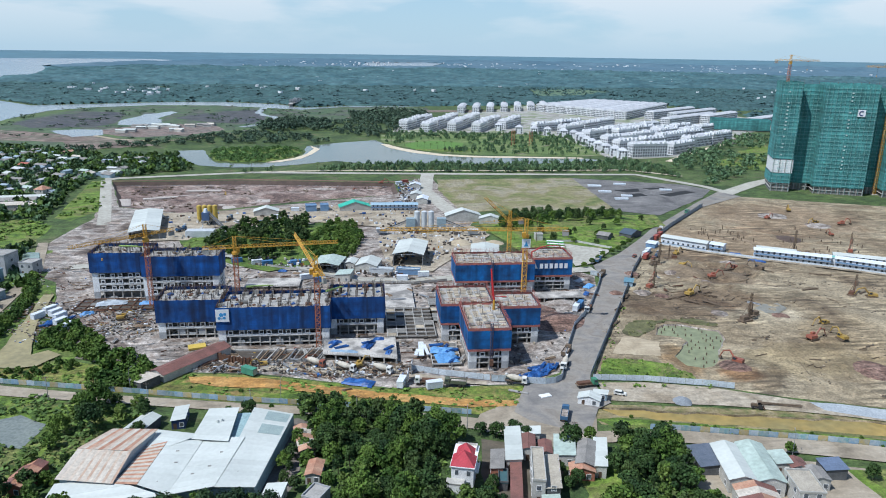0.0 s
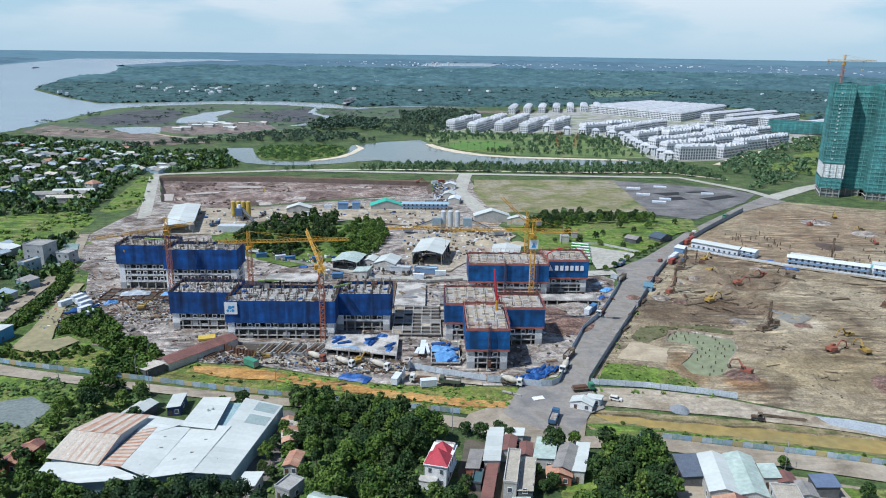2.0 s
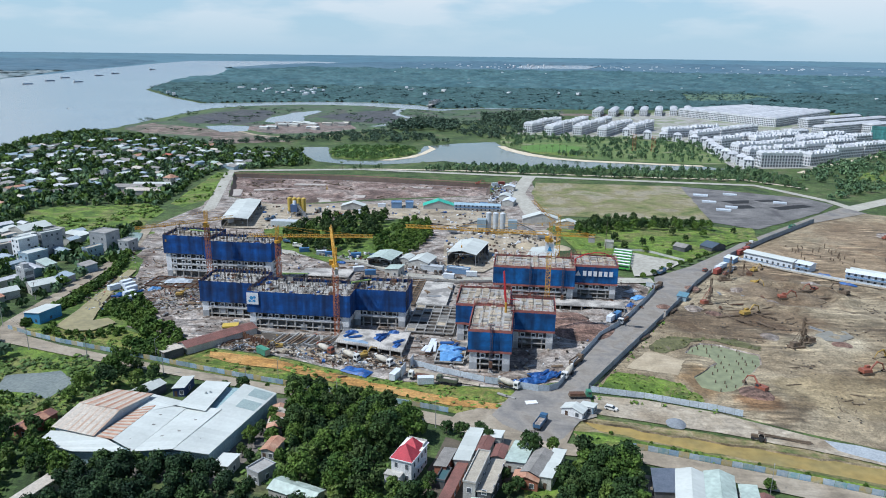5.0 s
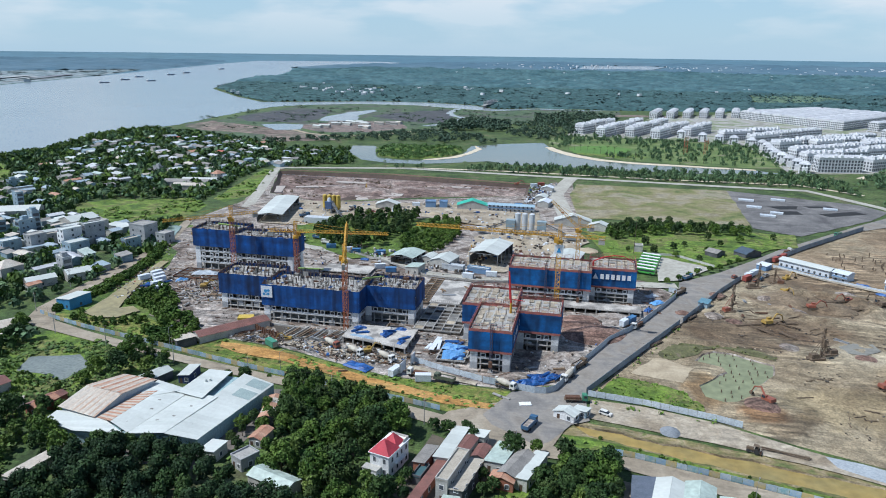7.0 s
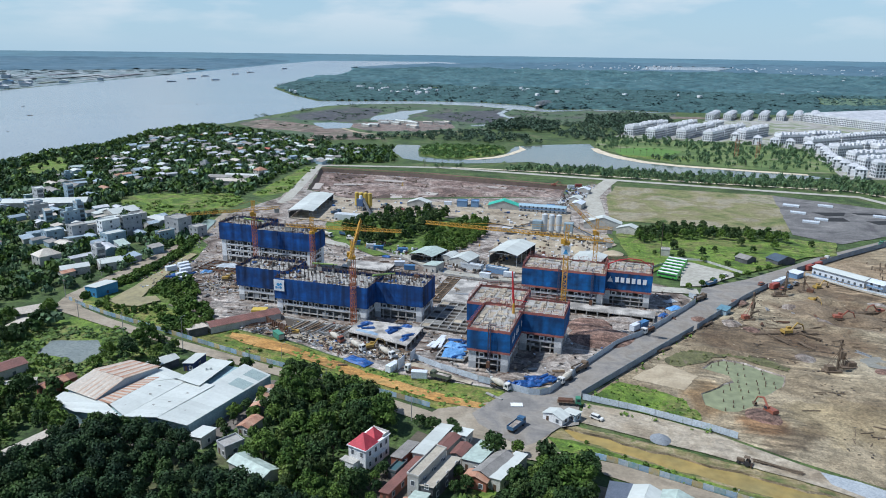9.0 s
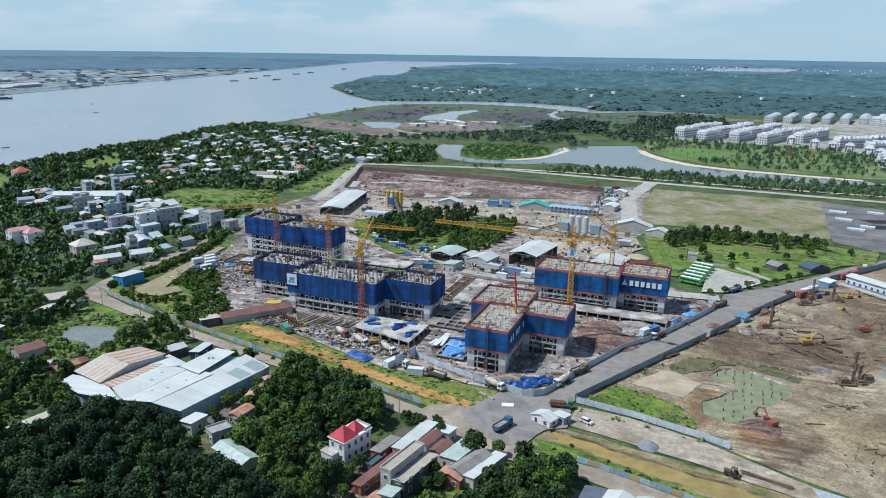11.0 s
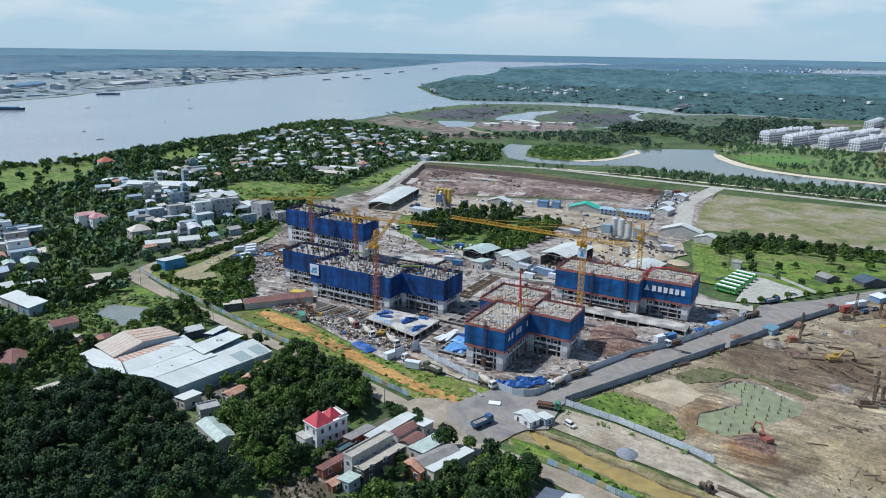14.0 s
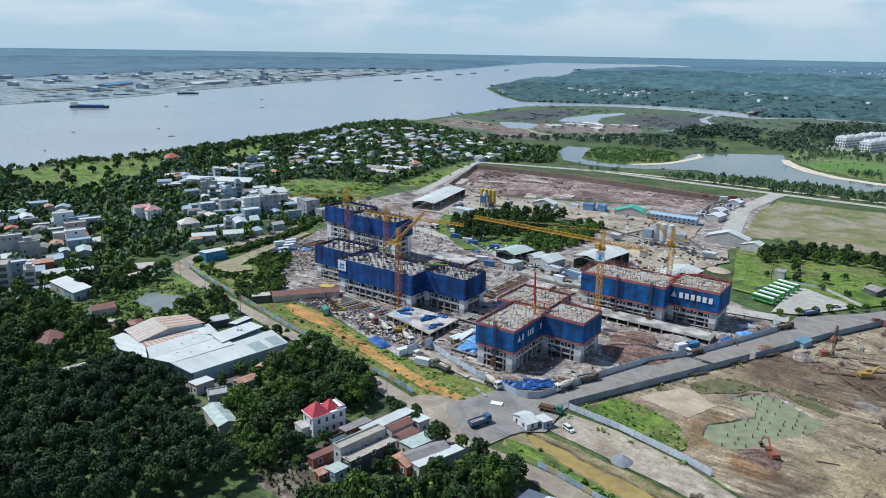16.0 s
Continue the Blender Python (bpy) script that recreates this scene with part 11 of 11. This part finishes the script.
for x, y, l, t, n in ((76, 83, 14, -0.75, 5), (89.5, 91, 13, -0.55, 4), (86, 78.5, 11, -0.85, 6), (29, 55, 9, 0.9, 6), (38, 75, 10, 0.9, 6), (121, 132, 14, 0.4, 6), (126, 122, 12, 0.2, 5), (96, 104, 10, 0.5, 4), (150, 96, 12, 0.2, 6), (48, 92, 8, 1.0, 6), (66, 124, 9, 0.9, 5), (58, 84, 7, -0.5, 3)):
    stack(x, y, l, n, t, MUDPIPE, "muddy brown steel pipes lying on the clay", 0.7, 0.17, "pipe_stack")


def crate(x, y, w, d, h, t, material, label, name="container", z=0.5):
    root = thing(name, label, "container", (x, y, z), t, "site containers")
    part("body", Geo().box(-w / 2, -d / 2, 0, w / 2, d / 2, h), material, root)
    part("roof_rim", Geo().box(-w / 2 - 0.06, -d / 2 - 0.06, h - 0.15, w / 2 + 0.06, d / 2 + 0.06, h + 0.05), material, root)
    g = Geo()
    for i in range(int(w / 0.6)):
        g.box(-w / 2 + 0.3 + i * 0.6, -d / 2 - 0.05, 0.15, -w / 2 + 0.45 + i * 0.6, -d / 2, h - 0.2)
    tagged(part("ribbed_side", g, material, root), kind="stuff")
    part("door", Geo().box(w / 2, -d / 2 + 0.2, 0.15, w / 2 + 0.06, d / 2 - 0.2, h - 0.25), STEELP, root)


WHITE_BOX, BLUE_BOX, RED_BOX, GREEN_BOX = CAMPW, mat("container_blue", (0.07, 0.19, 0.36), (0.06, 0.15, 0.30), 0.4, 0.6), mat("container_red", (0.30, 0.07, 0.05), (0.24, 0.06, 0.045), 0.4, 0.6), mat("container_green", (0.07, 0.26, 0.17), (0.06, 0.2, 0.14), 0.4, 0.6)
for x, y, t, m in ((-232, 88, 1.1, WHITE_BOX), (-228, 84, 1.1, WHITE_BOX), (-224, 79, 1.1, WHITE_BOX), (-221, 72, 1.1, WHITE_BOX), (-234, 80, 1.1, WHITE_BOX), (-216, 66, 1.1, WHITE_BOX), (-129.5, 14.6, -0.6, GREEN_BOX), (-72, 1, 1.3, WHITE_BOX), (-60, -2, 0.2, WHITE_BOX), (16, 75, 1.05, WHITE_BOX), (19, 79, 1.05, BLUE_BOX), (-66, 126, -0.1, WHITE_BOX), (-110, 126, 0.2, BLUE_BOX), (-118, 131, 0.4, WHITE_BOX), (-126, 158, 0.3, BLUE_BOX),
                   (-142, 158, 0.3, BLUE_BOX), (-148, 160, 0.3, WHITE_BOX), (-160, 164, 0.3, BLUE_BOX), (-54, 132, 0, WHITE_BOX), (86, 166, 0.9, WHITE_BOX), (90, 172, 0.9, WHITE_BOX), (84, 160, 0.9, RED_BOX), (108, 204, 0.9, RED_BOX), (114, 212, 0.9, RED_BOX), (-70, 314, 0, WHITE_BOX), (-60, 318, 0, BLUE_BOX), (-140, 300, 0.1, WHITE_BOX), (-150, 276, 0.4, WHITE_BOX), (-56, 410, 0.3, WHITE_BOX), (-50, 418, 0.3, RED_BOX)):
    crate(x, y, 6.0, 2.4, 2.6, t, m, "ribbed steel site container", z=0.7)
# white boards at the site gate
for a, b in (((-69.9, 1.1), (-69.1, 6.3)), ((-67.8, 9.6), (-67.3, 14.0))):
    root = thing("gate_board", "tall white board at the site gate", "board", (*a, 0.4))
    o = (*a, 0)
    part("board", Geo(o).prism([(a[0] - 0.1, a[1]), (a[0] + 0.1, a[1]), (b[0] + 0.1, b[1]), (b[0] - 0.1, b[1])], 0.4, 4.4), CAMPW, root)
    for p in (a, b):
        part("post", Geo(o).box(p[0] - 0.15, p[1] - 0.15, -0.2, p[0] + 0.15, p[1] + 0.15, 4.6), STEELP, root)
house(-153, 25, 7.5, 32, -38, 3.2, "gable", TIN_BROWN, CREAM, "long shed with a maroon tin roof beside the lane", name="shed", category="shed", win=False)
house(-167, 9, 9, 8, -38, 2.8, "lean", TIN_OLD, DARKWALL, "lean-to shelter with pale roofing", name="shed", category="shed", win=False)
# sheet piles
root = thing("sheet_pile_wall", "rusty steel sheet pile wall along the trench", "retaining wall", (-149, 34, 0))
for i in range(30):
    f = i / 29
    x, y = -149.5 + 19.5 * f, 34.6 - 11.2 * f - 2.2 * math.sin(f * math.pi)
    part("sheet_pile", Geo((-149, 34, 0)).mid(x, y - (0.25 if i % 2 else 0), 0, 0.62, 0.3, 3.2 + 0.3 * math.sin(i * 2.1), -0.55), RUST, root)
solid("yellow_mat", Geo().mid(-155, 41.5, 0.5, 7, 4.5, 0.8, 0.3), mat("yellow_sheet", (0.55, 0.40, 0.08), (0.46, 0.34, 0.07), 0.4, 0.6), "yellow sheeting over stacked bags", "cover")
solid("white_slab_board", Geo().mid(-20.5, -11.5, 0.5, 4.2, 2.4, 0.35, 0.3), WHITE, "white board lying at the crossing", "board")
solid("broken_boards", Geo().mid(-31, -7, 0.5, 4.2, 1.2, 0.3, -0.5).mid(-28, -8.5, 0.5, 3.8, 1.0, 0.3, -0.4), CONC, "broken concrete boards beside the track", "debris")
# the roofs sunk in the grey yard
for x, y, w, d in ((126, 396, 12, 5), (153, 404, 11, 4), (127, 368, 11, 4), (186, 374, 10, 4), (131, 336, 11, 4), (140, 348, 9, 4)):
    house(x, y, w, d, -12, 1.0, "flat", CAMPW, CAMPW, "low white service hut on the grey slab", name="service_hut", category="hut", win=False)
# flat dark sheets stand in for the shade inside the slab's recesses
for poly in ([(138, 376), (164, 384), (160, 370), (146, 366)], [(172, 356), (204, 372), (210, 364), (178, 346)], [(142, 358), (158, 362), (160, 350), (146, 346)], [(168, 384), (190, 390), (192, 384), (172, 378)]):
    flat("opening", frayed(poly, 5, 0.5, 44), 0.36, mat("dark_void", (0.02, 0.02, 0.02)), "dark sheet for a shaded opening in the slab", "opening")

# hoist masts against the nets
for x, y, h in ((-36.5, 12.2, 19.5), (-22.0, 96.0, 20.0), (-6.0, 96.0, 20.0)):
    root = thing("hoist_mast", "slim dark lattice hoist mast against the net", "hoist", (x, y, 0.3), 0, "hoist masts")
    part("mast", lattice((0, 0, 0), (0, 0, h), 0.9, 1.4, 0.09), mat("dark_blue_steel", (0.04, 0.05, 0.10), (0.06, 0.05, 0.07), 0.5, 0.6), root)
    part("cage", Geo().box(-0.7, -1.6, 2.2, 0.7, -0.5, 4.6), RUST, root)
    part("base_plate", Geo().box(-1.0, -1.2, 0, 1.0, 1.0, 0.25), CONC, root)
# pads and blinding in the excavation
for x, y, w, d, t in ((-178, 352, 24, 12, 0.1), (-250, 372, 46, 6, 0.35), (-230, 400, 30, 7, 0.0), (-128, 404, 28, 6, -0.05), (-84, 398, 14, 9, 0.2), (-196, 330, 10, 26, 0.4), (-282, 350, 9, 30, 0.3)):
    solid("blinding_slab", Geo().mid(x, y, -3.4, w, d, 1.1, t), mat("pale_blinding", (0.42, 0.38, 0.34), (0.33, 0.29, 0.26), 0.1, 0.9, 0.1), "pale concrete blinding slab in the excavation", "slab", "blinding slabs")
# boats on the river
def boat(x, y, deg, l, label, hull, z=0.25):
    root = thing("barge", label, "boat", bend(x, y, z), math.radians(deg), "river boats")
    w, h = l * 0.16, l * 0.055
    part("hull", Geo().add([(-l / 2, -w / 2, 0), (l * 0.4, -w / 2, 0), (l * 0.5, 0, 0), (l * 0.4, w / 2, 0), (-l / 2, w / 2, 0), (-l / 2, -w / 2, h), (l * 0.4, -w / 2, h), (l * 0.52, 0, h * 1.3), (l * 0.4, w / 2, h), (-l / 2, w / 2, h)], [(0, 1, 6, 5), (1, 2, 7, 6), (2, 3, 8, 7), (3, 4, 9, 8), (4, 0, 5, 9), (5, 6, 7, 8, 9)]), hull, root)
    part("hold_cover", Geo().box(-l * 0.28, -w * 0.4, h, l * 0.36, w * 0.4, h * 1.6), MATS["camp_blue_panel"], root)
    part("wheelhouse", Geo().box(-l * 0.47, -w * 0.36, h, -l * 0.34, w * 0.36, h * 2.8), WHITE, root)


NAVY = mat("navy_hull", (0.02, 0.05, 0.10), (0.03, 0.06, 0.11), 0.1, 0.6)
boat(-1265, 523, 38, 72, "large dark blue river barge", NAVY)
boat(-1500, 905, 55, 52, "dark moored cargo boat", NAVY)
for x, y, d in ((-1560, 760, 50), (-1672, 1956, 60), (-1760, 2190, 60), (-1880, 2450, 60), (-1914, 2734, 60), (-2000, 3000, 60), (-2200, 3700, 70), (-1623, 2150, 60)):
    boat(x, y, d, 34, "dark cargo boat on the river", NAVY)
for x, y in ((-1198, 644), (-1221, 906), (-856, 403), (-763, 362), (-750, 189), (-955, 1106), (-900, 300), (-1050, 760), (-880, 560)):
    boat(x, y, (x * 7) % 180, 9, "small wooden boat on the river", MUD)
b = thing("bridge", "grey lattice bridge over the creek", "bridge", (-246, 1400, 0), math.radians(86))
part("deck", Geo().box(-75, -4, 5, 75, 4, 6), CONC, b)
part("truss", lattice((-40, -4, 9), (40, -4, 9), 6, 8, 0.5), STEELP, b)
part("truss", lattice((-40, 4, 9), (40, 4, 9), 6, 8, 0.5), STEELP, b)
for x in (-60, -20, 20, 60):
    part("pier", Geo().box(x - 1.5, -4, -1, x + 1.5, 4, 5), CONC, b)


def litter(name, polys, n, z, material, seed, label, size=(0.3, 1.6), high=(0.1, 0.8), without=(), thin=0.0):
    """Countless small boards, blocks and offcuts."""
    rnd = random.Random(seed)
    g = Geo()
    got = 0
    box = [(min(q[0] for q in p), min(q[1] for q in p), max(q[0] for q in p), max(q[1] for q in p)) for p in polys]
    while got < n:
        k = rnd.randrange(len(polys))
        x, y = rnd.uniform(box[k][0], box[k][2]), rnd.uniform(box[k][1], box[k][3])
        if inside(x, y, polys[k]) and not any(w[0] < x < w[2] and w[1] < y < w[3] for w in without) and noise.noise(Vector((x * 0.07, y * 0.07, seed))) > -0.12:
            if thin:          # long pieces that lie much the same way
                lay = 3.0 * noise.noise(Vector((x * 0.03, y * 0.03, 7))) + rnd.uniform(-0.35, 0.35)
                g.mid(x, y, z, rnd.uniform(*size), rnd.uniform(0.5, 1.0) * thin, rnd.uniform(*high), lay)
            else:
                g.mid(x, y, z, rnd.uniform(*size), rnd.uniform(size[0], size[1] * 0.5), rnd.uniform(*high), rnd.uniform(0, 3.14))
        got += 1
    tagged(new(name, g.mesh(name, material)), label, "debris", "", "stuff")


SITE = [(-252, 60), (-262, 130), (-270, 160), (-190, 176), (-120, 156), (-60, 132), (30, 140), (38, 120), (22, 78), (0, 38), (-12, 6), (-40, 4), (-66, 12), (-96, 8), (-125, 17), (-154, 22), (-190, 36)]
BODY = ((-46, 12.5, -28, 43), (-30, 36, -11, 55), (-54, 41, -30, 65), (-41, 96.5, 0.5, 117), (-2, 104, 22, 124), (-174.5, 51.5, -145, 71), (-147.5, 41, -99.5, 63), (-102, 51, -76, 70), (-220, 105, -191, 124), (-193, 97.5, -155.5, 114))
FRONT = [(-160, 20), (-125, 16), (-95, 7), (-66, 10), (-72, 22), (-106, 22), (-150, 26)]
for i, (m, n, lab) in enumerate(((TIMBER, 1000, "loose timber offcuts over the site"), (CONC, 1100, "broken concrete and blocks over the site"), (RUST, 800, "rusty steel pieces over the site"), (SIGNW, 300, "pale sheets and bags over the site"), (TARP, 150, "scraps of blue sheeting over the site"), (MUD_AND_SHADE, 2000, "dark clods and rubbish over the site"), (STEELP, 900, "grey scaffold tubes over the site"), (FORM, 900, "plywood sheets over the site"), (YEL, 45, "yellow drums over the site"), (ORG, 55, "orange plastic pieces over the site"))):
    litter("site_debris", [SITE, SITE, FRONT, [(-232, 50), (-250, 100), (-180, 104), (-176, 60)]], n, 0.45, m, 200 + i, lab, *(((1.5, 6.0), (0.1, 0.4), BODY, 0.3) if m in (TIMBER, RUST, STEELP) else ((0.3, 1.7), (0.1, 0.8), BODY)))
YARDS = [[(-236, 216), (-246, 296), (-150, 308), (-62, 330), (-42, 300), (-60, 240), (-140, 268), (-200, 215)], [(-75, 175), (-78, 215), (-55, 240), (-10, 245), (-2, 220), (-34, 165), (-70, 140)], [(-60, 330), (-40, 330), (-36, 430), (-56, 425)], [(-150, 158), (-60, 126), (-60, 150), (-150, 175)]]
for i, (m, n, lab) in enumerate(((CONC, 700, "blocks and bags about the yards"), (MUD_AND_SHADE, 800, "dark scrap about the yards"), (SIGNW, 500, "pale sheets about the yards"), (TARP, 160, "blue drums about the yards"), (RUST, 160, "rusty scrap about the yards"))):
    litter("yard_debris", YARDS, n, 0.75, m, 220 + i, lab, (0.5, 2.6), (0.3, 1.4))
EAST = [(10, 30), (40, 86), (66, 138), (100, 196), (200, 120), (190, 10), (100, -20), (76, 0), (78, 50), (50, 62), (30, 50)]
for i, (m, n, lab) in enumerate(((MUD_AND_SHADE, 1600, "dark clods of clay"), (MUD, 700, "muddy timbers on the clay"), (SAND, 260, "pale lumps on the clay"))):
    litter("clay_debris", [EAST], n, 0.35, m, 230 + i, lab, *(((1.5, 7.0), (0.1, 0.3), (), 0.35) if m is MUD else ((0.25, 1.3), (0.08, 0.3))))
litter("pit_debris", [[(-300, 420), (-70, 412), (-66, 372), (-140, 346), (-222, 305), (-268, 325)]], 900, -3.0, MUD, 240, "scattered timbers and clods in the excavation", (0.6, 3.5), (0.3, 1.0))
litter("roof_litter", [[(-395, 320), (-330, 345), (-328, 310), (-380, 300)]], 500, 0.2, mat("scrap_mixed", (0.33, 0.27, 0.24), (0.2, 0.17, 0.16), 0.8, 0.9, spread=0.6), 241, "scrap heaped behind the market sheds", (0.6, 2.4), (0.4, 1.6))
